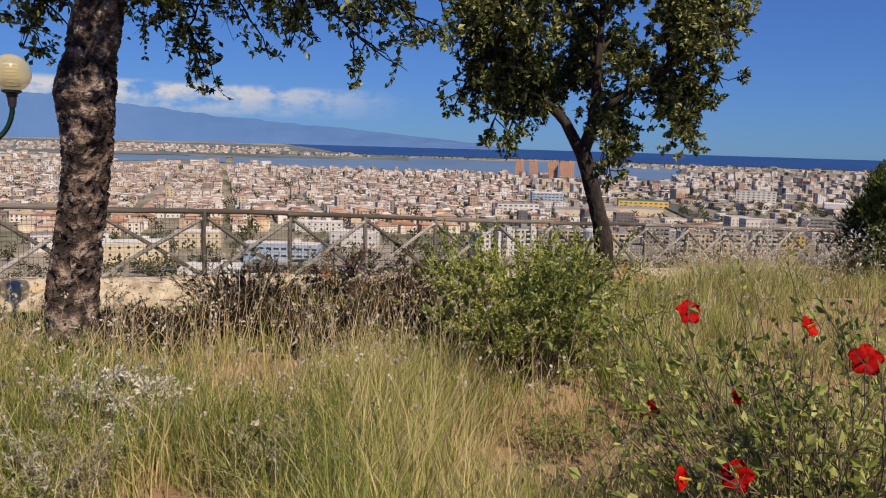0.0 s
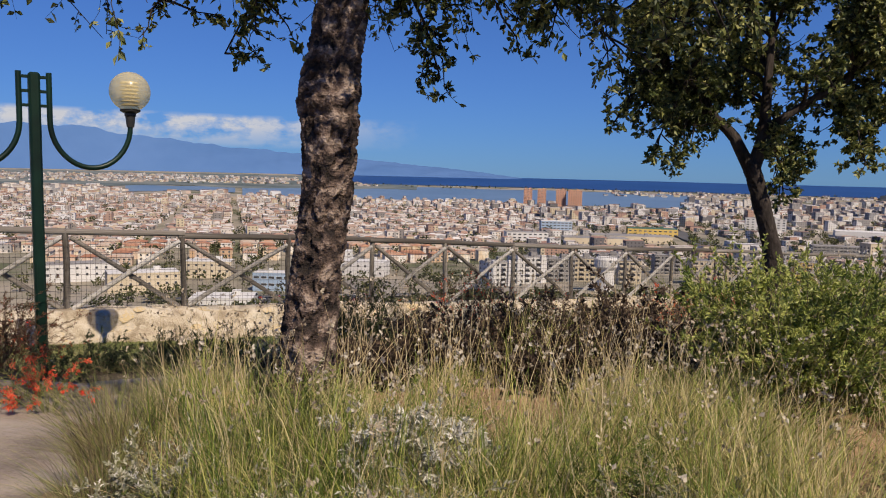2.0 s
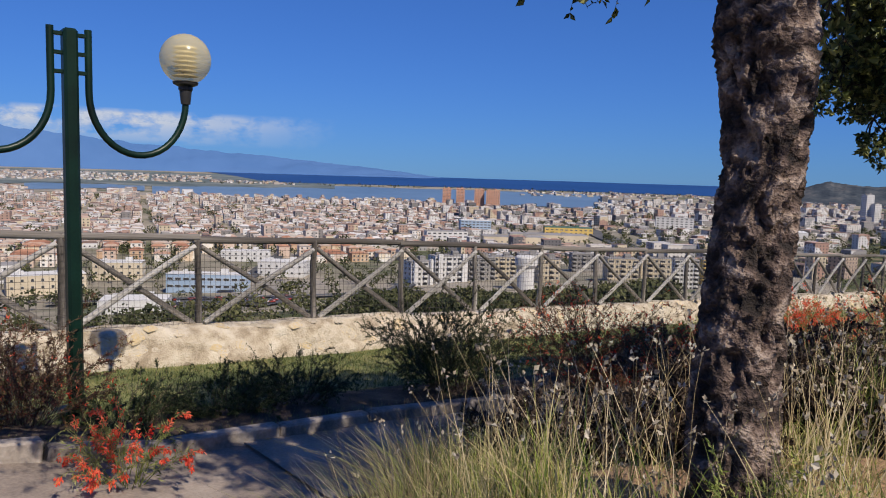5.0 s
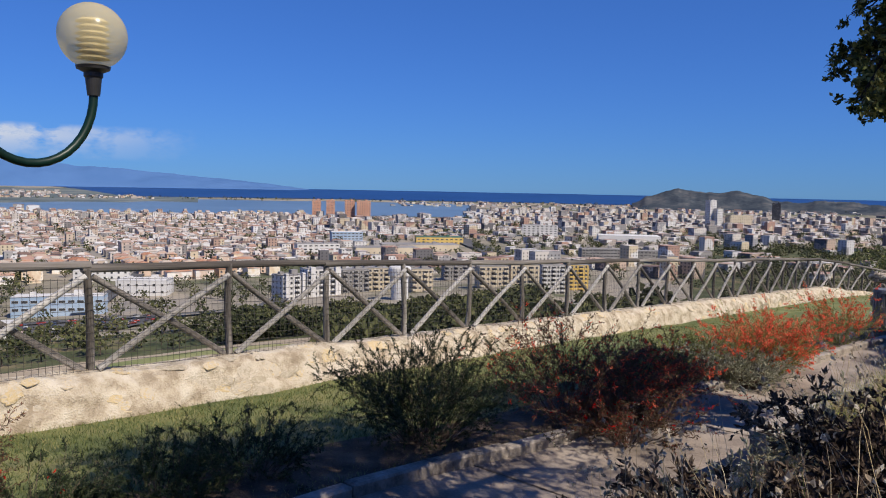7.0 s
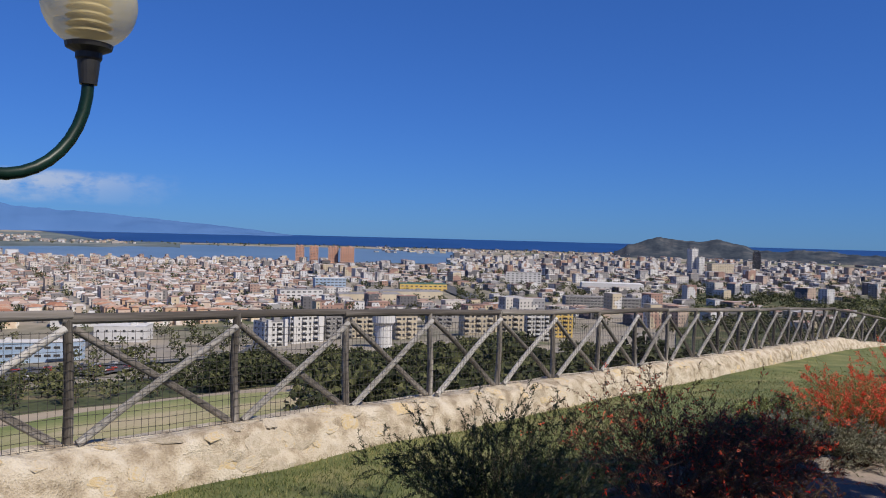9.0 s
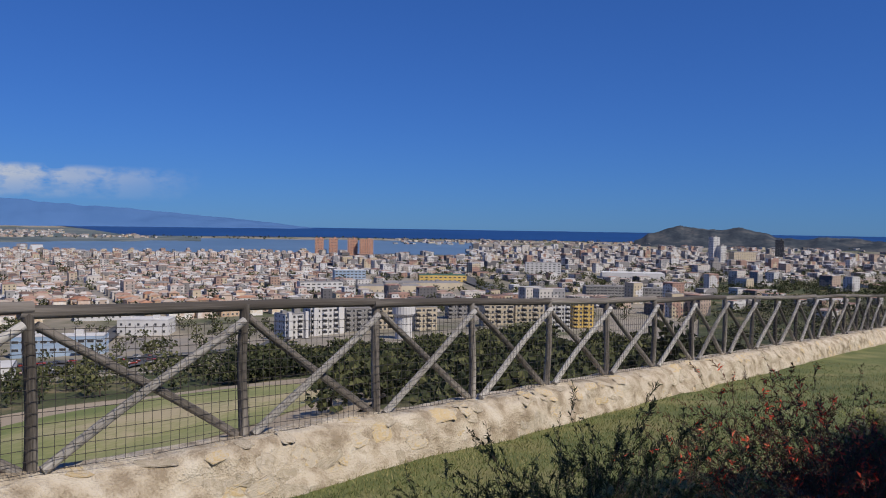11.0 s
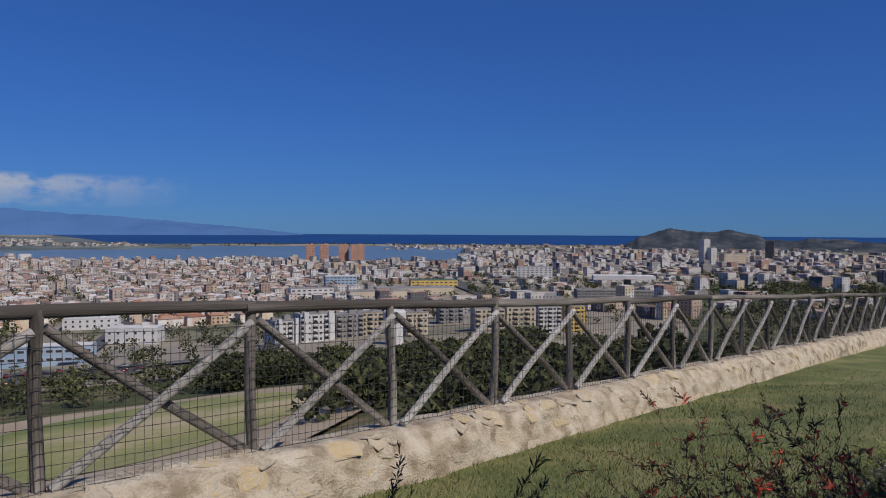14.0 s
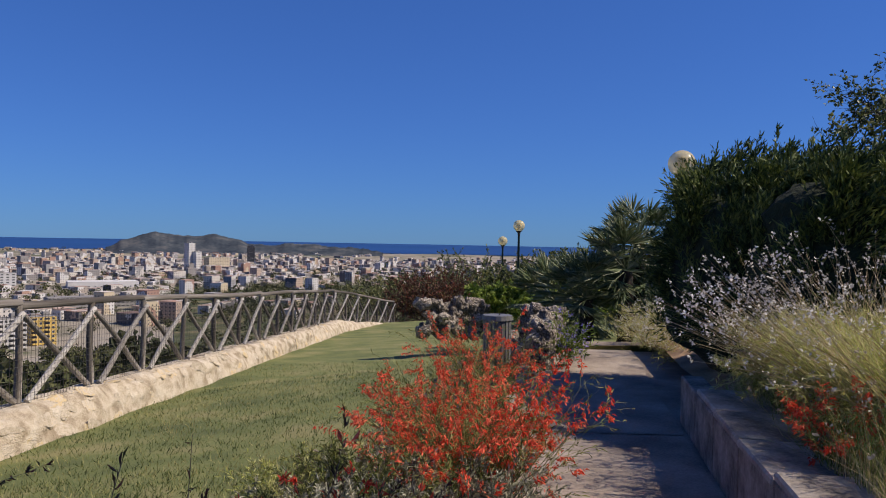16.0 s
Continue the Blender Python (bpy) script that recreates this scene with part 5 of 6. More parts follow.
p, k = meadow(42000, -4.4, 6.0, -10.8, -5.9, gr)
p = p[((p[:, 0] + 2.1) / 1.7) ** 2 + ((p[:, 1] - 4.75) / 1.0) ** 2 > gr.uniform(0.5, 1.1, len(p))]
n = len(p)
tagged(part("dry_grass", [blades(p, gr.uniform(0.1, 0.36, n), gr.normal(0, 0.5, (n, 2)), gr.uniform(0.002, 0.005, n), gr)], M["straw"]), "dry straw coloured grass among the green", "grass", kind="stuff")
p, k = meadow(26000, -4.3, 4.0, -11.5, -7.2, gr)
clump = fbm(np.stack([p[:, 0] * 2.3, p[:, 1] * 2.3, 0 * p[:, 0]], -1), 3, 29)
p = p[clump > 0.55]
n = len(p)
tagged(part("coarse_grass", [blades(p, gr.uniform(0.25, 0.6, n), gr.normal(0, 0.3, (n, 2)), gr.uniform(0.004, 0.008, n), gr)], M["grass"]), "coarse bright green grass clumps in the meadow", "grass", kind="stuff")
# flowering stalks with pale seed heads
p, k = meadow(1700, -3.7, 5.5, -10.2, -6.3, gr)
px_, py_ = gr.uniform(-3.5, 0.2, 420), gr.uniform(3.0, 4.4, 420)
p = np.concatenate([p, np.stack([px_, py_, bed_z(px_, py_)], -1)])
n = len(p)
st_, sr_ = grow(p, np.stack([gr.normal(0, 0.25, n), gr.normal(0, 0.25, n), np.ones(n)], -1), gr.uniform(0.3, 0.75, n), np.full(n, 0.0022), gr, 0.16, 0.12, 6)
tip = st_[:, -1]
hd = []
for _ in range(5):
    hd.append(leaves(tip + gr.normal(0, 0.008, tip.shape), unit(st_[:, -1] - st_[:, -2]) + gr.normal(0, 0.9, tip.shape), gr.uniform(0.012, 0.026, n), gr, 0.7))
tagged(part("seed_stalks", [tubes(st_, sr_, 3)] + [(a, b, 1) for a, b, _ in hd], [M["straw"], M["seed"]]), "thin dry stalks with pale fluffy seed heads", "grass", kind="stuff")

# leafy weeds among the grass
wd = np.random.default_rng(91)
for k in range(26):
    sx, sy = (wd.uniform(-3.4, -1.3), wd.uniform(1.6, 3.4)) if k < 17 else (wd.uniform(-1.2, 1.4), wd.uniform(2.6, 4.6))
    shrub("leafy_weed", sx, sy, bz(sx, sy), 0.22, wd.uniform(0.22, 0.42), "leafy green weed with pale seed heads in grass", ("bush_leaf", "rush", "grey_leaf")[k % 3], 0.022, 42, 34, 400 + k, 0.32, 1.2, 0.15, 46, "seed", 0.016, "straw", "weed", 0.0018, group="meadow weeds")

# ---- clipped hedge ----
def hedge(cx, cy, z, sx, sy, h, yaw, n, seed, label):
    r = np.random.default_rng(seed)
    ob = tagged(new("juniper_hedge"), label, "hedge")
    d = unit(r.normal(size=(n, 3)) * np.array([1, 1, 0.8]))
    d[:, 2] = np.where(d[:, 2] < -0.75, -d[:, 2], d[:, 2])
    body = np.sign(d) * np.abs(d) ** 0.75
    lump = 1 + 0.3 * (fbm(d * 2.4 + seed, 3) - 0.5) * 2
    loc = body * np.array([sx, sy, h / 2]) * lump[:, None]
    c, s = math.cos(yaw), math.sin(yaw)
    rot = np.array([[c, -s, 0], [s, c, 0], [0, 0, 1]])
    pts = loc @ rot.T + np.array([cx, cy, z + h / 2])
    out = d @ rot.T
    lit = d[:, 2] > -0.35
    pts, out, n = pts[lit], out[lit], int(lit.sum())
    lead = fbm(pts * 2.6 + seed, 2, 3)[:, None]
    keep = lead[:, 0] > 0.44
    pts, out, lead = pts[keep], out[keep], lead[keep]
    n = len(pts)
    way = unit(out * 0.7 + np.array([0.25, -0.35, 0.4]) + 1.6 * (np.stack([vnoise(pts * 3 + 11), vnoise(pts * 3 + 23), vnoise(pts * 3 + 37)], -1) - 0.5))
    sp, srr = grow(pts - out * 0.1, way + r.normal(0, 0.25, (n, 3)), (0.16 + 0.8 * (lead[:, 0] - 0.44)) * r.uniform(0.8, 1.6, n), np.full(n, 0.004), r, 0.2, 0.0, 4)
    crest = pts[(out[:, 2] > 0.35) & (r.uniform(0, 1, n) < 0.16)]
    cp, _ = grow(crest, np.array([0.3, -0.45, 0.75]) + r.normal(0, 0.35, crest.shape), r.uniform(0.16, 0.42, len(crest)), np.full(len(crest), 0.005), r, 0.12, 0.1, 6)
    cl, cd = pick_along(cp, len(crest) * 40, r, 0.0)
    lp, ld = pick_along(sp, n * 9, r, 0.05)
    lp, ld = np.concatenate([lp, cl]), np.concatenate([ld, cd])
    part("spray_growth", [leaves(lp, ld + r.normal(0, 0.35, lp.shape), r.uniform(0.04, 0.1, len(lp)), r, 0.17)], M["hedge"], ob, "dark green scaly juniper sprays")
    # Near-black body inside the sprays: the hedge's inner shade as colour.
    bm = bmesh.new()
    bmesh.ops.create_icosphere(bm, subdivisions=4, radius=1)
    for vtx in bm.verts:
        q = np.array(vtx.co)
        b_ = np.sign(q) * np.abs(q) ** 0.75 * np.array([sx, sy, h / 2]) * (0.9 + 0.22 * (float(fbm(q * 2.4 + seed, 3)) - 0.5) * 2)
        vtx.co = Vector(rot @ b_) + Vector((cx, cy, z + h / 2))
    part("shade_core", bm, M["hedge_core"], ob)
    return ob


hedge(6.05, 10.0, -0.1, 1.08, 1.22, 2.35, radians(-35), 12000, 3, "large clipped dark juniper hedge beside the path")
hedge(4.95, 9.05, 0.15, 0.88, 0.85, 2.0, radians(-35), 6500, 11, "rounded clipped juniper hedge in the planting bed")
hedge(7.1, 8.3, 0.05, 1.5, 1.6, 2.15, radians(-20), 5500, 5, "tall dark juniper hedge behind the pale bushes")
hedge(10.5, 9.0, 0.1, 1.6, 1.6, 2.4, radians(10), 2500, 9, "dark juniper hedge deeper in the garden")


def palm(x, y, z, trunk_h, leaf_len, n, seed, label):
    r = np.random.default_rng(seed)
    ob = tagged(new("fan_palm"), label, "palm")
    part("trunk", mesh_of("trunk", [trunk_piece([(x, y, z - 0.1), (x + 0.03, y, z + trunk_h * 0.5), (x, y, z + trunk_h)], [0.16, 0.14, 0.13], 0.02, seed, 40, 24)], True), M["bark_dark"], ob)
    pcs = []
    for k in range(n):
        az, el = r.uniform(0, 2 * np.pi), r.uniform(-0.95, 1.35)
        d = np.array([math.cos(az) * math.cos(el), math.sin(az) * math.cos(el), math.sin(el)])
        hub = np.array([x, y, z + trunk_h]) + d * leaf_len * r.uniform(0.6, 0.9)
        side = unit(np.cross(d, np.array([0, 0, 1.0])) + 1e-6)
        pcs.append(tubes(np.array([[(x, y, z + trunk_h), tuple(hub)]]), 0.01, 4))
        fan = np.linspace(-1.25, 1.25, 22)
        dd = np.cos(fan)[:, None] * d + np.sin(fan)[:, None] * side + r.normal(0, 0.06, (22, 3)) + np.array([0, 0, -0.12])
        pcs.append(leaves(np.repeat(hub[None], 22, 0), dd, leaf_len * r.uniform(0.5, 0.62, 22), r, 0.09, fold=0.02))
    part("frond_crown", pcs, M["palm"], ob, "grey green fan shaped fronds")
    return ob


palm(11.2, 14.2, -0.4, 1.35, 0.85, 60, 1, "bushy fan palm with grey green fronds")
palm(10.9, 14.9, -0.4, 0.75, 0.85, 60, 2, "low bushy fan palm beside the path")
palm(12.6, 16.6, -0.6, 0.7, 0.9, 50, 3, "bushy fan palm beyond the bend of the path")
palm(12.4, 14.5, -0.3, 1.7, 0.85, 56, 4, "tall fan palm behind the clipped hedge")
palm(16.2, 18.0, -0.8, 0.6, 1.2, 36, 5, "bushy fan palm beyond the bend of the path")

# ---- rockwork, bin and far shrubs at the end of the lawn ----
def rock_mesh(seed):
    bm = bmesh.new()
    bmesh.ops.create_icosphere(bm, subdivisions=2, radius=0.5)
    for vtx in bm.verts:
        q = np.array(vtx.co)
        vtx.co *= 0.7 + 1.5 * (float(fbm(q * 3.2 + seed * 3.1, 3)) - 0.35)
    me = bpy.data.meshes.new("rock")
    bm.to_mesh(me)
    bm.free()
    me.materials.append(M["rock"])
    return me


rocks = [rock_mesh(k) for k in range(8)]
rw = tagged(new("wall_rockwork"), "rustic rockwork parapet of rough pale stones", "wall", kind="structure")
rr_ = random.Random(4)
for (ax, ay, az_, bx, by, bz_, hh, cnt) in ((5.75, 12.75, -0.3, 8.0, 13.95, -0.35, 0.66, 150), (8.0, 13.95, -0.35, 8.6, 14.9, -0.4, 0.75, 50), (5.75, 12.75, -0.3, 6.5, 13.9, -0.35, 0.5, 60), (10.2, 18.7, -0.75, 11.8, 18.1, -0.75, 0.85, 90), (11.8, 18.1, -0.8, 13.2, 19.6, -1.0, 0.85, 50)):
    for k in range(cnt):
        f, g = rr_.random(), rr_.random()
        s = rr_.uniform(0.14, 0.32)
        part("rock", rocks[rr_.randrange(8)], M["rock"], rw, m=Matrix.Translation((ax + (bx - ax) * f + rr_.uniform(-0.12, 0.12), ay + (by - ay) * f + rr_.uniform(-0.12, 0.12), az_ + (bz_ - az_) * f + g * hh)) @
             Euler((rr_.uniform(0, 6), rr_.uniform(0, 6), rr_.uniform(0, 6))).to_matrix().to_4x4() @ Matrix.Diagonal((s, s * rr_.uniform(0.7, 1.5), s * rr_.uniform(0.5, 0.9), 1)))

bin_ = tagged(new("litter_bin"), "grey ribbed metal litter bin on a short post", "bin")
bin_.matrix_basis = pose(5.35, 13.15, -0.42)
for k in range(18):
    a = k * 20
    part("rib", bevel_box(0.015, 0.045, 0.56, 0.004), M["zinc"], bin_, m=pose(0, 0, 0.34, 0, 0, a) @ pose(0.17, 0, 0))
bm = bmesh.new()
bmesh.ops.create_cone(bm, cap_ends=True, segments=18, radius1=0.16, radius2=0.16, depth=0.5, matrix=Matrix.Translation((0, 0, 0.6)))
part("body", bm, M["zinc"], bin_)
bm = bmesh.new()
bmesh.ops.create_cone(bm, cap_ends=True, segments=18, radius1=0.195, radius2=0.19, depth=0.06, matrix=Matrix.Translation((0, 0, 0.92)))
part("rim", bm, M["zinc"], bin_)
bm = bmesh.new()
bmesh.ops.create_cone(bm, cap_ends=True, segments=10, radius1=0.03, radius2=0.03, depth=0.5, matrix=Matrix.Translation((0, 0, 0.2)))
part("post", bm, M["zinc"], bin_)
shrub("agapanthus_plant", 6.35, 12.75, -0.2, 0.3, 0.72, "violet flowering plant against the rocks", "green_leaf", 0.09, 40, 14, 201, 0.14, 1.2, 0.4, 260, "violet", 0.035, "rush", "plant", 0.003)
for k, (sx, sy, sz, rr, hh, lm, nm, lab) in enumerate([(27.0, 32.5, -3.0, 2.4, 2.9, "brown_leaf", "plum_bush", "dark reddish purple bush beyond the lawn"), (30.0, 34.0, -3.0, 2.6, 3.1, "brown_leaf", "plum_bush", "dark reddish purple bush beyond the lawn"),
                                                       (24.0, 25.5, -1.5, 1.6, 2.2, "oak_leaf", "oleander_bush", "dense green bush behind the rockwork"), (19.0, 22.5, -1.2, 1.0, 1.3, "green_leaf", "oleander_bush", "dense green bush behind the rockwork"),
                                                       (33.0, 40.0, -4.0, 3.2, 3.8, "oak_leaf", "oleander_bush", "dense green bush below the terrace"), (17.5, 19.0, -0.9, 1.4, 1.2, "green_leaf", "oleander_bush", "bright clipped green bush by the path"),
                                                       (22.0, 21.5, -1.0, 2.2, 2.6, "oak_leaf", "oleander_bush", "dense green bush behind the lamps"), (36.0, 36.0, -3.0, 3.5, 4.0, "oak_leaf", "oleander_bush", "dense green bush below the terrace")]):
    shrub(nm, sx, sy, sz, rr, hh, lab, lm, 0.13, 110, 90, 220 + k, 0.5, 1.3, 0.1, category="bush", stem_r=0.015)
# a taller oak behind the hedge
tree = tagged(new("oak_tree"), "oak crown rising behind the juniper hedge", "tree")
tree.matrix_basis = Matrix.Translation((14.7, 9.2, -0.95)) @ Matrix.Scale(1.12, 4) @ Matrix.Translation((-15.5, -8.3, 0.4))
part("trunk", mesh_of("trunk", [trunk_piece([(15.5, 8.3, -0.4), (15.6, 8.3, 1.5), (15.5, 8.35, 3.4)], [0.2, 0.16, 0.1], 0.015, 5, 50, 28)], True), M["bark_dark"], tree)
st = np.stack([np.full(9, 15.5), np.full(9, 8.35), tr_.uniform(1.6, 3.3, 9)], -1)
an = np.linspace(0, 2 * np.pi, 9, endpoint=False)
lb, lr = grow(st, np.stack([np.cos(an), np.sin(an), 0.6 + 0 * an], -1), np.full(9, 2.2), np.full(9, 0.05), tr_, 0.3, 0.0, 8)
part("branchwork", [tubes(lb, lr, 5)], M["bark_dark"], tree)
tw_, lf_ = crown(lb, tr_, 620, 9, 0.085, 0.8, 0.1)
part("twig_growth", tw_, M["bark_dark"], tree)
part("crown", lf_, M["oak_leaf"], tree)

# ---- the town ----
cr = np.random.default_rng(11)


def window_mesh(name, w, h):
    """A recessed dark pane in a thin raised frame, facing -y."""
    pcs = [box_piece(0, -0.02, 0.06, w - 0.12, 0.04, h - 0.12, slot=1)]
    for bx, bz_, sx, sz in ((0, 0, w, 0.08), (0, h - 0.08, w, 0.08), (-w / 2 + 0.04, 0, 0.08, h), (w / 2 - 0.04, 0, 0.08, h)):
        pcs.append(box_piece(bx, -0.06, bz_, sx, 0.14, sz))
    me = mesh_of(name, pcs)
    me.materials.append(M["white"])
    me.materials.append(M["dark"])
    return me


WIN, BAND = window_mesh("window", 1.6, 1.6), window_mesh("window", 3.4, 1.5)


def balcony_mesh(w, mt):
    me = mesh_of("balcony", [box_piece(0, -0.6, 0, w, 1.3, 0.18), box_piece(0, -1.2, 0.1, w, 0.1, 0.95), box_piece(-w / 2 + 0.06, -0.6, 0.1, 0.1, 1.2, 0.95), box_piece(w / 2 - 0.06, -0.6, 0.1, 0.1, 1.2, 0.95)])
    me.materials.append(mt)
    return me


def block(name, h, r, z, w, d, tall, floors, bays, walls, label, turn=0.0, balconies=True, roof="grey", pattern=0, bands=False, pillars=False):
    """A block of flats: walls with a plinth and parapet, floor bands, windows, balconies."""
    x, y = polar(h, r)
    ob = tagged(new(name), label, "building", "town blocks")
    ob.matrix_basis = pose(x, y, z, 0, 0, -h + turn)
    fh = tall / floors
    pcs = [box_piece(0, 0, -6, w, d, tall + 6)]
    part("wall", pcs, M[walls], ob)
    for k in range(1, floors + 1):
        part("floor_band", [box_piece(0, 0, k * fh - 0.25, w + 0.16, d + 0.16, 0.25)], M[walls], ob)
    part("roof", [box_piece(0, 0, tall, w - 0.6, d - 0.6, 0.3), box_piece(w * 0.2, 0, tall, 4, 3.4, 2.8), box_piece(-w * 0.3, d * 0.1, tall, 2.5, 2.5, 1.8)], M[roof], ob)
    if pillars:
        for sx in (-1, 1):
            part("stair_tower", [box_piece(sx * w * 0.36, -d / 2 - 0.9, -4, w * 0.13, 2.2, tall + 5.5)], M["white"], ob, "white concrete stair tower")
    bal = balcony_mesh(w / bays * 0.72, M[walls])
    step = w / bays
    for f in range(floors):
        for b in range(bays):
            bx = -w / 2 + step * (b + 0.5)
            deep = balconies and (b + pattern) % 2 == 0
            part("window", BAND if bands or deep else WIN, M["dark"], ob, m=pose(bx, -d / 2 - 0.01, f * fh + 0.85))
            if deep and f:
                part("balcony", bal, M[walls], ob, m=pose(bx, -d / 2, f * fh - 0.1))
    nb = max(2, int(d / 4))
    for f in range(floors):
        for b in range(nb):
            part("window", WIN, M["dark"], ob, m=pose(w / 2 + 0.01, -d / 2 + d / nb * (b + 0.5), f * fh + 0.85, 0, 0, 90))
            if tall > 15:
                part("window", WIN, M["dark"], ob, m=pose(-w / 2 - 0.01, -d / 2 + d / nb * (b + 0.5), f * fh + 0.85, 0, 0, -90))
    return ob


FLATS = "tall block of flats with balconies below the hill"
block("apartment_building", 0.5, 446, -72, 15, 14, 21, 7, 4, "white", "white slab block of flats with stair towers", 28, pillars=True)
block("apartment_building", 2.9, 462, -72, 22, 13, 23, 7, 6, "white", "white slab block of flats with stair towers", 22, pillars=True)
block("apartment_building", 5.3, 476, -72, 18, 13, 21, 7, 5, "grey", "grey block of flats with dark balconies", 22)
block("apartment_building", 7.0, 486, -72, 18, 13, 21, 7, 5, "cream", FLATS, 10)
block("apartment_building", 10.5, 466, -72, 14, 13, 23, 7, 4, "cream", FLATS, 18)
block("apartment_building", 9.1, 500, -72, 14, 13, 22, 7, 4, "white", "white block of flats with balconies", 5)
block("apartment_building", 16.1, 472, -72, 19, 13, 25, 8, 5, "cream", FLATS, 15)
block("apartment_building", 18.5, 486, -72, 19, 13, 25, 8, 5, "cream", FLATS, 15, pattern=1)
block("apartment_building", 20.6, 510, -72, 16, 13, 23, 8, 5, "white", "white block of flats with balconies", 20)
block("apartment_building", 22.5, 548, -72, 15, 13, 20, 7, 4, "ochre", "bright ochre block of flats", 18)
block("apartment_building", 13.2, 560, -72, 18, 13, 18, 6, 5, "grey", FLATS, 12)
block("school_building", 24.3, 814, -72, 46, 16, 12, 4, 12, "grey", "long grey school building with window rows", 15, False, bands=True)
block("school_building", 27.3, 835, -72, 42, 16, 10, 3, 10, "grey", "long grey school building with window rows", 12, False, bands=True)
block("office_building", 19.6, 1187, -72, 55, 20, 18, 5, 8, "white", "long white office building with dark bands", 4, False, bands=True)
for hh, rr, w in ((2.55, 1700, 19), (3.6, 1690, 19), (5.05, 1675, 22), (6.1, 1660, 30)):
    block("tower_block", hh, rr, -72, w, 18, 41, 12, 6, "brick", "orange brick tower block at the lagoon shore", 0, False, roof="brick")
block("tower_block", 31.9, 1696, -72, 16, 16, 58, 16, 4, "white", "slim white tower block", 38, False)
block("tower_block", 32.4, 1690, -72, 14, 14, 40, 11, 4, "white", "slim white tower block", 38, False)
block("office_building", 33.8, 1702, -72, 52, 20, 28, 8, 12, "cream", "broad yellow office building", 34, False)
block("tower_block", 36.2, 2300, -68, 22, 22, 44, 12, 5, "dark", "dark blue grey glazed tower", 0, False, roof="dark")
block("school_building", -15.2, 451, -69, 46, 12, 8.5, 2, 10, "blue", "pale blue school with white window bands", -14, False, roof="white", bands=True)
block("office_building", -9.7, 525, -71, 32, 18, 9, 2, 6, "white", "low white office building with flat roof", -16, False, roof="white")
block("warehouse", -20.3, 367, -67, 30, 18, 7, 1, 6, "white", "long low white warehouse", -8, False, roof="white")
block("warehouse", -21.3, 519, -69, 30, 16, 8, 2, 6, "cream", "long low pale warehouse", -10, False, roof="white")
block("warehouse", -26.0, 470, -69, 40, 18, 8, 2, 8, "cream", "long low pale warehouse", 6, False, roof="white")
block("warehouse", -30.0, 520, -69, 44, 18, 8, 2, 8, "white", "long low pale warehouse", 3, False, roof="grey")
block("warehouse", -12.5, 610, -71, 38, 16, 7, 2, 8, "white", "long low pale warehouse", -5, False, roof="white")
block("supermarket", 11.9, 992, -72, 62, 30, 8.5, 2, 10, "ochre", "yellow hall with a green sheet roof", 6, False, roof="green_roof", bands=True)
block("office_building", 4.8, 984, -72, 40, 22, 14, 4, 8, "blue", "pale blue and white office building", 8, False, bands=True, roof="white")
block("office_building", 2.6, 820, -72, 46, 20, 11, 3, 8, "white", "white and dark office building", 12, False, bands=True)
block("warehouse", 7.8, 830, -72, 70, 30, 7, 1, 12, "cream", "wide pale market hall", 10, False, roof="grey")
block("warehouse", 10.4, 880, -72, 90, 34, 7, 1, 14, "cream", "wide pale market hall", 8, False, roof="grey")
block("warehouse", 26.2, 1150, -72, 90, 40, 8, 1, 12, "white", "wide white shopping hall", 6, False, roof="white")

# water tower
x, y = polar(9.0, 407)
wt = tagged(new("water_tower"), "ribbed pale concrete water tower", "tower")
wt.matrix_basis = pose(x, y, -68) @ Matrix.Diagonal((1.3, 1.3, 1, 1))
for nm, prof_ in (("shaft", [(3.6, -6), (3.5, 12), (3.5, 19.5), (3.8, 20)]), ("tank", [(3.8, 20), (4.7, 21.5), (4.7, 25.4), (4.3, 26.2), (0.2, 27)])):
    v_, f_ = grid_piece(np.linspace(0, 2 * np.pi, 49), np.arange(float(len(prof_))), lambda a, b, q=prof_: (np.array([c[0] for c in q])[b.astype(int)] * np.cos(a) * (1 + 0.025 * (np.rint(a * 24 / np.pi) % 2)),
                            np.array([c[0] for c in q])[b.astype(int)] * np.sin(a) * (1 + 0.025 * (np.rint(a * 24 / np.pi) % 2)), np.array([c[1] for c in q], float)[b.astype(int)]))
    part(nm, [(v_, f_)], M["white"], wt)


# nearest single houses, each a thing
def house_kind(w, d, hgt, seed):
    ob = new("house")
    part("wall", [box_piece(0, 0, -3, w, d, hgt + 3)], M["house_one"], ob)
    e = 0.5
    v_ = np.array([(-w / 2 - e, -d / 2 - e, hgt), (w / 2 + e, -d / 2 - e, hgt), (w / 2 + e, d / 2 + e, hgt), (-w / 2 - e, d / 2 + e, hgt), (-w / 4, 0, hgt + 1.8), (w / 4, 0, hgt + 1.8)])
    part("roof", [(v_, np.array([(0, 1, 5, 4), (2, 3, 4, 5)])), (v_, np.array([(1, 2, 5), (3, 0, 4)])), (v_, np.array([(3, 2, 1, 0)]))], M["roof_one"], ob)
    for f in range(int(hgt // 3)):
        for k in range(int(w // 3.5)):
            part("window", WIN, M["dark"], ob, m=pose(-w / 2 + (k + 0.5) * w / int(w // 3.5), -d / 2 - 0.01, f * 3 + 0.9))
    return tagged(ob, "low plastered house with a clay roof", "house", "houses below the hill")


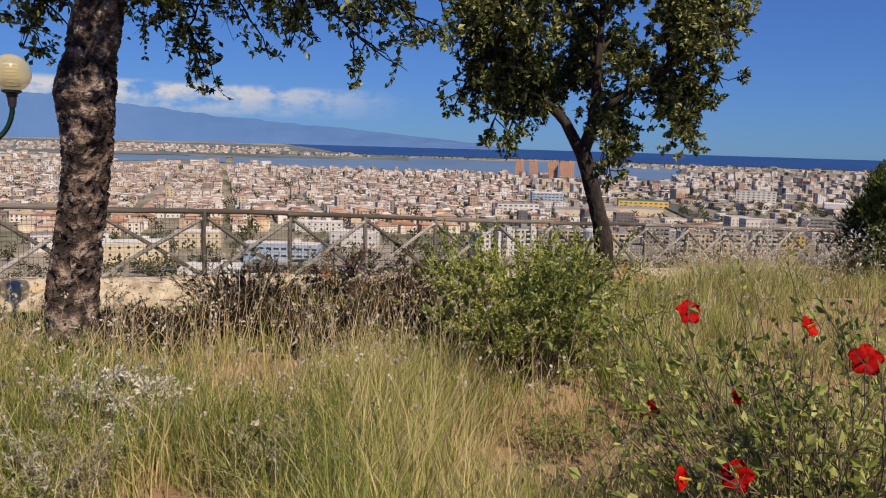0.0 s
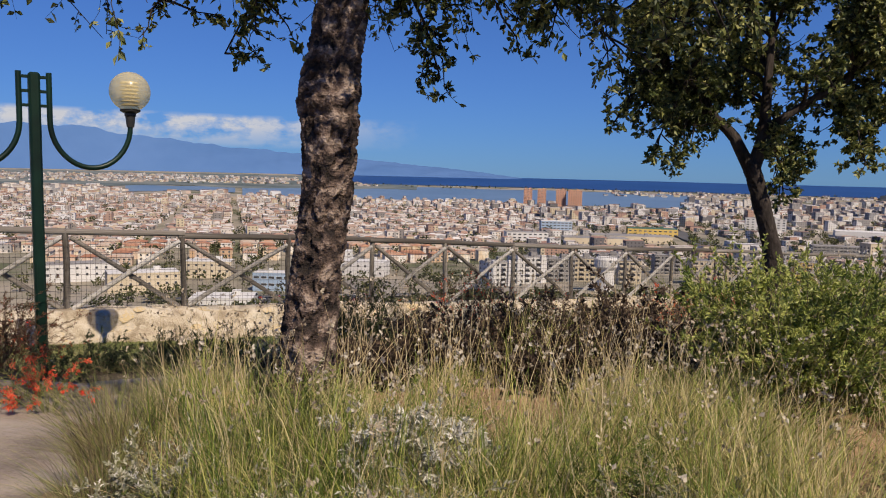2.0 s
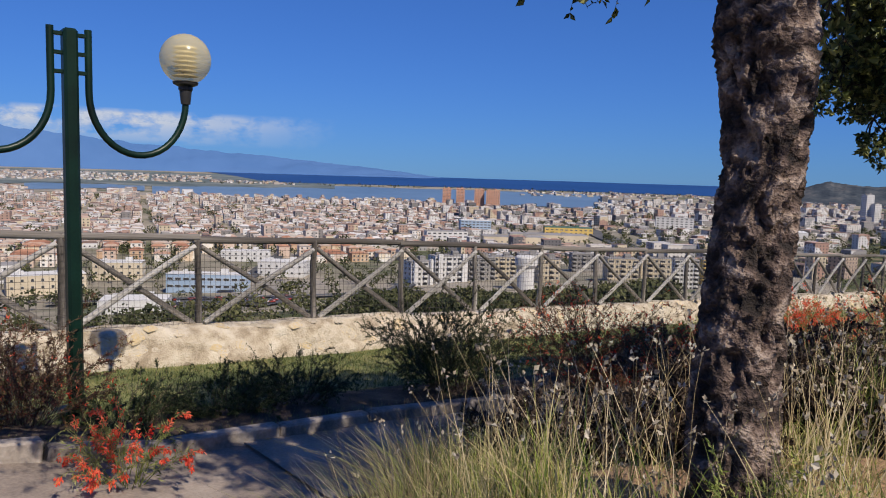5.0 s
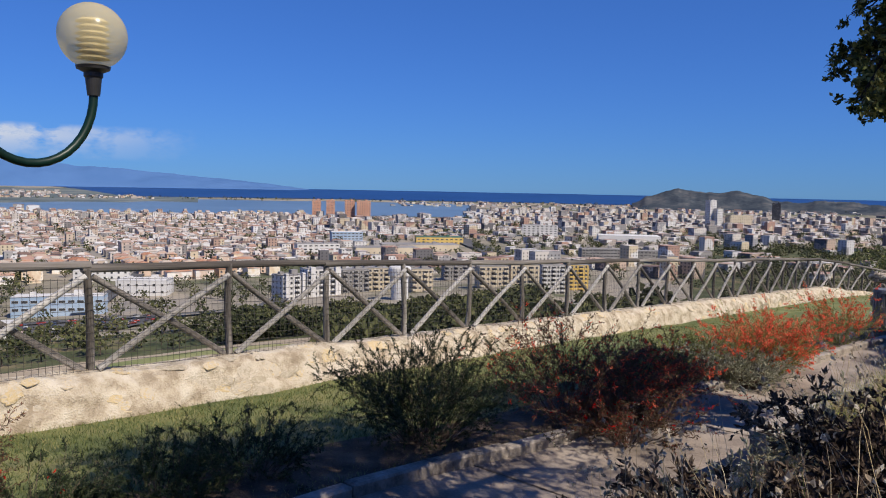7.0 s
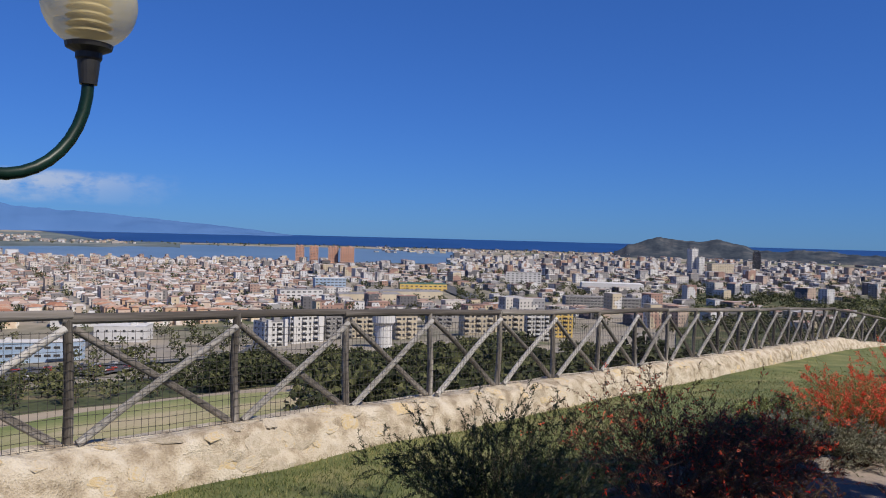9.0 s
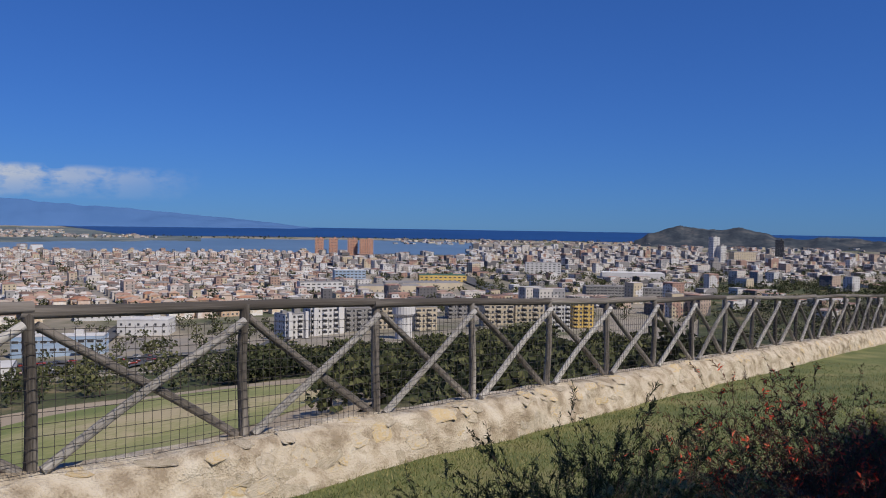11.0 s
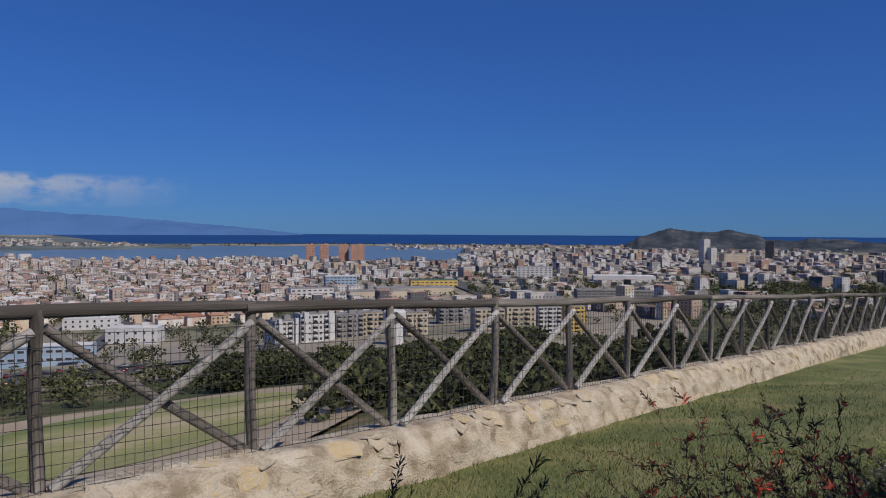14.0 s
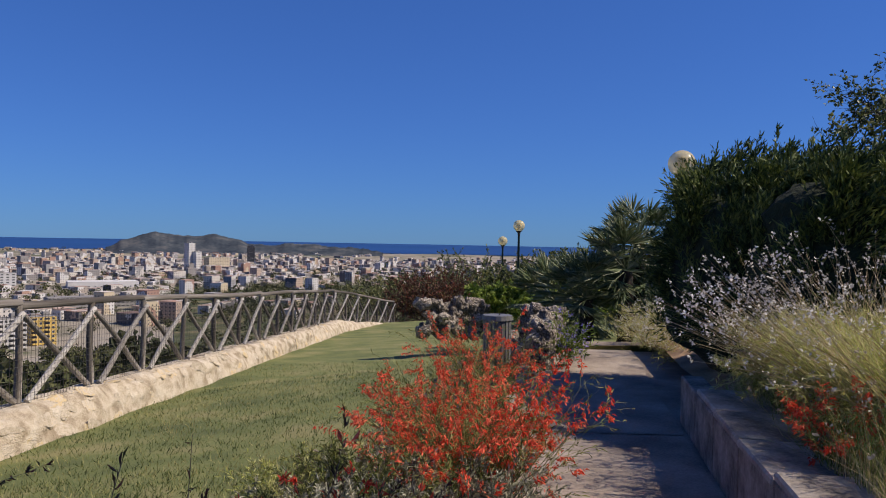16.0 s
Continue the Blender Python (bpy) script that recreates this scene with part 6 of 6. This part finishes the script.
taken = [(polar(h_, r_), w_) for h_, r_, w_ in [(0.5, 446, 16), (2.9, 462, 18), (5.3, 476, 16), (7, 486, 16), (10.5, 466, 14), (9.1, 500, 14), (16.1, 472, 18), (18.5, 486, 18), (20.6, 510, 16), (22.5, 548, 16), (13.2, 560, 18),
         (24.3, 814, 34), (27.3, 835, 32), (19.6, 1187, 38), (-15.2, 451, 32), (-9.7, 525, 26), (-20.3, 367, 26), (-21.3, 519, 24), (-26, 470, 30), (-30, 520, 30), (-12.5, 610, 28), (11.9, 992, 48), (4.8, 984, 34), (2.6, 820, 34),
         (7.8, 830, 50), (10.4, 880, 62), (26.2, 1150, 66), (9.0, 407, 10), (31.9, 1696, 24), (33.8, 1702, 40), (36.2, 2300, 30), (-15, 385, 34)]]
TX, TY, TR = np.array([t[0][0] for t in taken]), np.array([t[0][1] for t in taken]), np.array([t[1] for t in taken], float)


def lots(step, h0, h1, r0, r1, turn, jitter):
    """Plots on a turned street grid, with a street left free every few plots."""
    g = np.arange(-2700, 2700, step)
    a, b = np.meshgrid(g, g, indexing="ij")
    ia, ib = np.meshgrid(np.arange(len(g)), np.arange(len(g)), indexing="ij")
    a, b = a + cr.uniform(-jitter, jitter, a.shape), b + cr.uniform(-jitter, jitter, a.shape)
    keep = (ia % 7 != 0) & (ib % 4 != 0)
    c, s = math.cos(turn), math.sin(turn)
    x, y = c * a - s * b + EYE[0], s * a + c * b + EYE[1]
    r, hd_ = np.hypot(x - EYE[0], y - EYE[1]), np.degrees(np.arctan2(x - EYE[0], y - EYE[1]))
    keep &= (r > r0) & (r < r1) & (hd_ > h0) & (hd_ < h1)
    x, y, r, hd_ = x[keep], y[keep], r[keep], hd_[keep]
    clear = ((x[:, None] - TX) ** 2 + (y[:, None] - TY) ** 2 > (TR + step * 0.5) ** 2).all(1)
    return x[clear], y[clear], r[clear], hd_[clear]


kinds = [house_kind(11, 9, 6.5, 1), house_kind(14, 10, 7, 2), house_kind(9, 9, 9.5, 3), house_kind(18, 11, 6.5, 4)]
x, y, r, hd_ = lots(19, -33, 0.0, 590, 720, 0.35, 1.5)
sel = cr.permutation(len(x))[:90]
for k, i in enumerate(sel):
    if k < 4:
        kinds[k].matrix_basis = pose(x[i], y[i], -72, 0, 0, 20)
    else:
        copy_thing(kinds[k % 4], pose(x[i], y[i], -72, 0, 0, 20 + 90 * (k % 3)))
free = np.setdiff1d(np.arange(len(x)), sel)


def town(x, y, z, w, d, h, yaw, gable):
    """Walls and roofs of many houses as two sets of pieces."""
    n = len(x)
    c, s = np.cos(yaw), np.sin(yaw)
    cor = np.array([(-1, -1), (1, -1), (1, 1), (-1, 1)]) / 2

    def place(px, py, pz):
        return np.stack([x + c * px - s * py, y + s * px + c * py, z + pz], -1)
    base = [place(k[0] * w, k[1] * d, -4 + 0 * w) for k in cor]
    up_ = [place(k[0] * w, k[1] * d, h) for k in cor]
    v = np.stack(base + up_, 1).reshape(-1, 3)
    i = np.arange(n)[:, None] * 8
    f = np.concatenate([i + q for q in ((0, 1, 5, 4), (1, 2, 6, 5), (2, 3, 7, 6), (3, 0, 4, 7))])
    e = 1.06
    rv = np.stack([place(k[0] * w * e, k[1] * d * e, h) for k in cor] + [place(-w * 0.3, 0 * w, h + gable), place(w * 0.3, 0 * w, h + gable)], 1).reshape(-1, 3)
    j = np.arange(n)[:, None] * 6
    rf4 = np.concatenate([j + q for q in ((0, 1, 5, 4), (2, 3, 4, 5))])
    rf3 = np.concatenate([j + q for q in ((1, 2, 5), (3, 0, 4))])
    return (v, f), (rv, np.concatenate([rf4[:, [0, 1, 2]], rf4[:, [0, 2, 3]], rf3]))


def openings(x, y, z, w, d, h, yaw, bay=3.6):
    """Window recess pieces on the two fronts that face the hill."""
    vs, fs, nv = [], [], 0
    for face in range(4):
        ang = yaw + face * np.pi / 2
        nx, ny = np.sin(ang), -np.cos(ang)
        facing = (nx * (EYE[0] - x) + ny * (EYE[1] - y)) > 0.15 * np.hypot(x - EYE[0], y - EYE[1])
        half, wide = (d, w) if face % 2 == 0 else (w, d)
        for i in np.nonzero(facing)[0]:
            nf, nb = int(h[i] // 3), max(1, int(wide[i] // bay))
            b = (np.arange(nb) + 0.5) / nb * wide[i] - wide[i] / 2
            zz = np.arange(nf) * 3.0 + 1.0
            bb, z2 = np.meshgrid(b, zz)
            bb, z2 = bb.ravel(), z2.ravel()
            tx, ty = np.cos(ang[i]), np.sin(ang[i])
            cx, cy = x[i] + nx[i] * (half[i] / 2 + 0.06) + tx * bb, y[i] + ny[i] * (half[i] / 2 + 0.06) + ty * bb
            q = [np.stack([cx + tx * a, cy + ty * a, z[i] + z2 + k], -1) for a, k in ((-0.6, 0), (0.6, 0), (0.6, 1.4), (-0.6, 1.4))]
            v = np.stack(q, 1).reshape(-1, 3)
            vs.append(v)
            fs.append(np.arange(len(v)).reshape(-1, 4) + nv)
            nv += len(v)
    return np.concatenate(vs), np.concatenate(fs)


walls, roofs, holes, walls_pale = [], [], [], []


def add_town(x, y, w, d, h, yaw, gable, win=True, pale=False):
    if not len(x):
        return
    z = land_z(x, y)
    a, b = town(x, y, z, w, d, h, yaw, gable)
    (walls_pale if pale else walls).append(a)
    roofs.append(b)
    if win:
        holes.append(openings(x, y, z, w, d, h, yaw))


k = free
n = len(k)
add_town(x[k], y[k], cr.uniform(9, 15, n), cr.uniform(8, 12, n), cr.uniform(5, 9, n), 0.35 + cr.normal(0, 0.05, n), cr.uniform(0.3, 2.2, n))
x, y, r, hd_ = lots(12.5, -46, 2.0, 690, 1780, 0.35, 1.6)
n = len(x)
tall = np.where(cr.uniform(0, 1, n) < 0.04 + 0.25 * (r > 1450), cr.uniform(9, 16, n), cr.uniform(3.2, 7.2, n))
add_town(x, y, cr.uniform(6, 13, n), cr.uniform(6, 10.5, n), tall, 0.35 + cr.normal(0, 0.1, n), cr.uniform(0.1, 2.0, n), True)
x, y, r, hd_ = lots(24, 2.0, 14.0, 620, 1700, 0.2, 3)
n = len(x)
tall = np.where(cr.uniform(0, 1, n) < 0.14, cr.uniform(12, 18, n), cr.uniform(4.5, 8, n))
add_town(x, y, cr.uniform(10, 20, n), cr.uniform(9, 16, n), tall, 0.2 + cr.normal(0, 0.06, n), cr.uniform(0.1, 1.2, n), True, True)
x, y, r, hd_ = lots(25, 14.0, 66.0, 640, 2500, 0.3, 4)
keep = cr.uniform(0, 1, len(x)) < np.where(hd_ > 36, np.where(r > 1150, 0.6, 0.08), np.where(r < 1100, 0.4, 0.62))
x, y, r = x[keep], y[keep], r[keep]
n = len(x)
tall = np.where(cr.uniform(0, 1, n) < 0.16, cr.uniform(13, 22, n), cr.uniform(4, 10, n))
add_town(x, y, cr.uniform(11, 26, n), cr.uniform(9, 17, n), tall, 0.3 + cr.normal(0, 0.12, n), cr.uniform(0.1, 0.6, n), True, True)
x, y, r, hd_ = lots(34, -50, -16.0, 1900, 2690, 0.3, 7)
keep = cr.uniform(0, 1, len(x)) < np.where(hd_ < -27, 0.6, 0.25) * (1 - ((hd_ > -28) & (r > 2200) & (r < 2760)) * 0.9)
x, y, r = x[keep], y[keep], r[keep]
n = len(x)
add_town(x, y, cr.uniform(14, 30, n), cr.uniform(10, 18, n), cr.uniform(6, 15, n), 0.3 + cr.normal(0, 0.2, n), cr.uniform(0.1, 1, n), False)
# the strip of town beyond the lagoon
n = 1500
hh_ = np.minimum(cr.uniform(-50, -9, n), cr.uniform(-50, -2, n))
rr_2 = np.where(hh_ < -15, cr.uniform(3050, 3900, n), cr.uniform(3060, 3250, n))
x, y = EYE[0] + rr_2 * np.sin(np.radians(hh_)), EYE[1] + rr_2 * np.cos(np.radians(hh_))
add_town(x, y, cr.uniform(10, 24, n), cr.uniform(8, 14, n), cr.uniform(4, 11, n), cr.uniform(0, 3, n), cr.uniform(0.1, 1, n), False)
n = 260
hh_, rr_2 = cr.uniform(8, 45, n), cr.uniform(2750, 3200, n)
x, y = EYE[0] + rr_2 * np.sin(np.radians(hh_)), EYE[1] + rr_2 * np.cos(np.radians(hh_))
add_town(x, y, cr.uniform(12, 26, n), cr.uniform(10, 16, n), cr.uniform(4, 9, n), cr.uniform(0, 3, n), cr.uniform(0.1, 1, n), False)
tagged(part("town_walls", walls, M["house"]), "hundreds of pale plastered town houses and flats", "town", kind="stuff")
tagged(part("town_blocks", walls_pale, M["house_white"]), "hundreds of white and grey flats and halls", "town", kind="stuff")
tagged(part("town_roofs", roofs, M["roof"]), "clay and grey roofs of the town", "roofs", kind="stuff")
tagged(part("town_windows", holes, M["dark"]), "dark window openings of the town houses", "windows", kind="stuff")

# roads of the plain
def road(h0, r0, h1, r1, width, label):
    (x0, y0), (x1, y1) = polar(h0, r0), polar(h1, r1)
    d = np.array([x1 - x0, y1 - y0])
    q = np.array([-d[1], d[0]]) / np.hypot(*d) * width / 2
    t = np.linspace(0, 1, 40)[:, None]
    c = np.array([x0, y0]) + d * t
    a, b = c - q, c + q
    v = np.stack([np.concatenate([a, np.full((40, 1), 0)], 1), np.concatenate([b, np.full((40, 1), 0)], 1)], 1).reshape(-1, 3)
    v[:, 2] = land_z(v[:, 0], v[:, 1]) + 1.6
    i = np.arange(39) * 2
    tagged(part("road", [(v, np.stack([i, i + 2, i + 3, i + 1], 1))], M["asphalt"]), label, "road", kind="structure")


road(20.5, 640, 9.5, 1700, 26, "wide grey town highway")
road(-26, 420, 1.0, 400, 9, "grey road at the foot of the hill")
road(-1, 400, 4.5, 1000, 12, "grey street between the flats")
road(-14, 440, -10, 640, 10, "grey street beside low buildings")

# parked cars
def car_kind():
    ob = tagged(new("parked_car"), "small car parked on the grey lot", "car", "parked cars")
    part("body", bevel_box(4.1, 1.7, 0.75, 0.18, 2), M["car"], ob, m=pose(0, 0, 0.3))
    bm = bevel_box(2.2, 1.5, 0.6, 0.2, 2)
    part("cabin", bm, M["dark"], ob, m=pose(-0.2, 0, 0.98))
    for sx in (-1.3, 1.3):
        for sy in (-0.8, 0.8):
            bm = bmesh.new()
            bmesh.ops.create_cone(bm, cap_ends=True, segments=10, radius1=0.32, radius2=0.32, depth=0.2, matrix=Matrix.Rotation(math.pi / 2, 4, "X"))
            part("wheel", bm, M["tyre"], ob, m=pose(sx, sy, 0.32))
    return ob


car = car_kind()
for k in range(44):
    hx, rx = -19.5 + 10 * (k % 11) / 10.0 + random.uniform(-0.15, 0.15), 366 + 11 * (k // 11) + random.uniform(-1, 1)
    cx, cy = polar(hx, rx)
    m_ = pose(cx, cy, float(land_z(cx, cy)) + 1.05, 0, 0, 20 + random.choice((0, 90)))
    if k == 0:
        car.matrix_basis = m_
    else:
        copy_thing(car, m_)


# ---- woods and scattered trees ----
def woods(x, y, size, r, per=110, leaf=1.0):
    """Crowns of many leaf clumps, ragged, on thin trunks."""
    n = len(x)
    z = land_z(x, y)
    d = unit(r.normal(size=(n, per, 3)))
    rad = size[:, None] * (0.55 + 0.45 * r.uniform(0, 1, (n, per))) * (1 + 0.5 * (vnoise(d * 1.7 + np.arange(n)[:, None, None] * 3.7) - 0.5))
    c = np.stack([x, y, z + size * 0.95], -1)[:, None]
    p = (c + d * rad[..., None] * np.array([1, 1, 0.72])).reshape(-1, 3)
    s = np.repeat(size, per) * r.uniform(0.2, 0.42, n * per) * leaf
    lf = leaves(p - d.reshape(-1, 3) * s[:, None] * 0.4, d.reshape(-1, 3) * 0.5 + r.normal(0, 0.6, (n * per, 3)), s, r, 0.9, fold=0.2)
    base = np.stack([x, y, z - 0.5], -1)
    tk = tubes(np.stack([base, base + np.stack([0 * x, 0 * x, size], -1)], 1), np.stack([size * 0.06, size * 0.04], 1), 5)
    return lf, tk


wr = np.random.default_rng(55)


def scatter(n, h0, h1, r0, r1):
    hh, rr = np.radians(wr.uniform(h0, h1, n)), np.sqrt(wr.uniform(r0 ** 2, r1 ** 2, n))
    return EYE[0] + rr * np.sin(hh), EYE[1] + rr * np.cos(hh)


sets = [scatter(170, -22, 3, 630, 720), scatter(500, 33, 66, 420, 1150), scatter(420, -4, 23, 262, 340), scatter(380, 3, 66, 120, 265), scatter(120, -30, 0, 265, 330), scatter(300, 35, 66, 420, 1200), scatter(230, -34, 2, 330, 600), scatter(1000, -44, 60, 600, 1800), scatter(160, 40, 66, 70, 150), scatter(200, -25, 45, 2980, 3240), scatter(620, 30, 60, 480, 1500), scatter(620, 8, 36, 600, 1500), scatter(420, 23, 62, 262, 420), scatter(330, 12, 62, 62, 190)]
fol, trk = [], []
for k, (x, y) in enumerate(sets):
    sz = wr.uniform(2.6, 5.4, len(x)) * (1.3 if k in (1, 7, 9) else 0.5 if k == 8 else 0.75 if k == 13 else 1.0)
    clear = ((x[:, None] - TX) ** 2 + (y[:, None] - TY) ** 2 > (TR * 0.75 + 3) ** 2).all(1) & (land_z(x, y) < -13)
    near = k in (2, 3, 8, 12, 13)
    a, b = woods(x[clear], y[clear], sz[clear], wr, 130 if near else 40, 0.95 if near else 1.1)
    fol.append(a)
    trk.append(b)
tagged(part("hillside_woods", fol + [(a, b, 1) for a, b, _ in trk], [M["woods"], M["trunk"]]), "dark green pines and scrub below the terrace", "trees", kind="stuff")

# ---- stones showing through the wall's mortar ----
def wall_stone(seed):
    bm = bmesh.new()
    bmesh.ops.create_icosphere(bm, subdivisions=2, radius=0.5)
    for vtx in bm.verts:
        q = np.array(vtx.co)
        q = np.sign(q) * np.abs(q * 2) ** 0.7 / 2
        vtx.co = Vector(q) * (0.85 + 1.1 * (float(fbm(q * 3.2 + seed * 2.7, 3)) - 0.5))
    me = bpy.data.meshes.new("stone")
    bm.to_mesh(me)
    bm.free()
    me.materials.append(M["stone"])
    return me


ws = [wall_stone(k) for k in range(6)]
sr = random.Random(9)
for k in range(280):
    u = sr.uniform(-7.5, 15) if k < 220 else sr.uniform(15, 26)
    j = sr.choice((4, 6, 8, 10, 12, 14, 17, 20))
    px, py, pz = (float(q) for q in wall_at(np.array(u), np.array(float(j))))
    w, h_ = sr.uniform(0.16, 0.4), sr.uniform(0.11, 0.22)
    e = 0.12
    du = Vector([float(q) for q in wall_at(np.array(u + e), np.array(float(j)))]) - Vector([float(q) for q in wall_at(np.array(u - e), np.array(float(j)))])
    dv = Vector([float(q) for q in wall_at(np.array(u), np.array(float(min(j + 2, 39))))]) - Vector([float(q) for q in wall_at(np.array(u), np.array(float(j - 2)))])
    du.normalize()
    nz = du.cross(dv).normalized()
    face = Matrix((du, nz.cross(du), nz)).transposed().to_4x4()
    part("stone", ws[k % 6], M["stone"], rubble, m=Matrix.Translation(Vector((px, py, pz)) - nz * 0.003) @ face @ pose(0, 0, 0, 0, 0, sr.uniform(-25, 25)) @ Matrix.Diagonal((w, h_, 0.016, 1)))
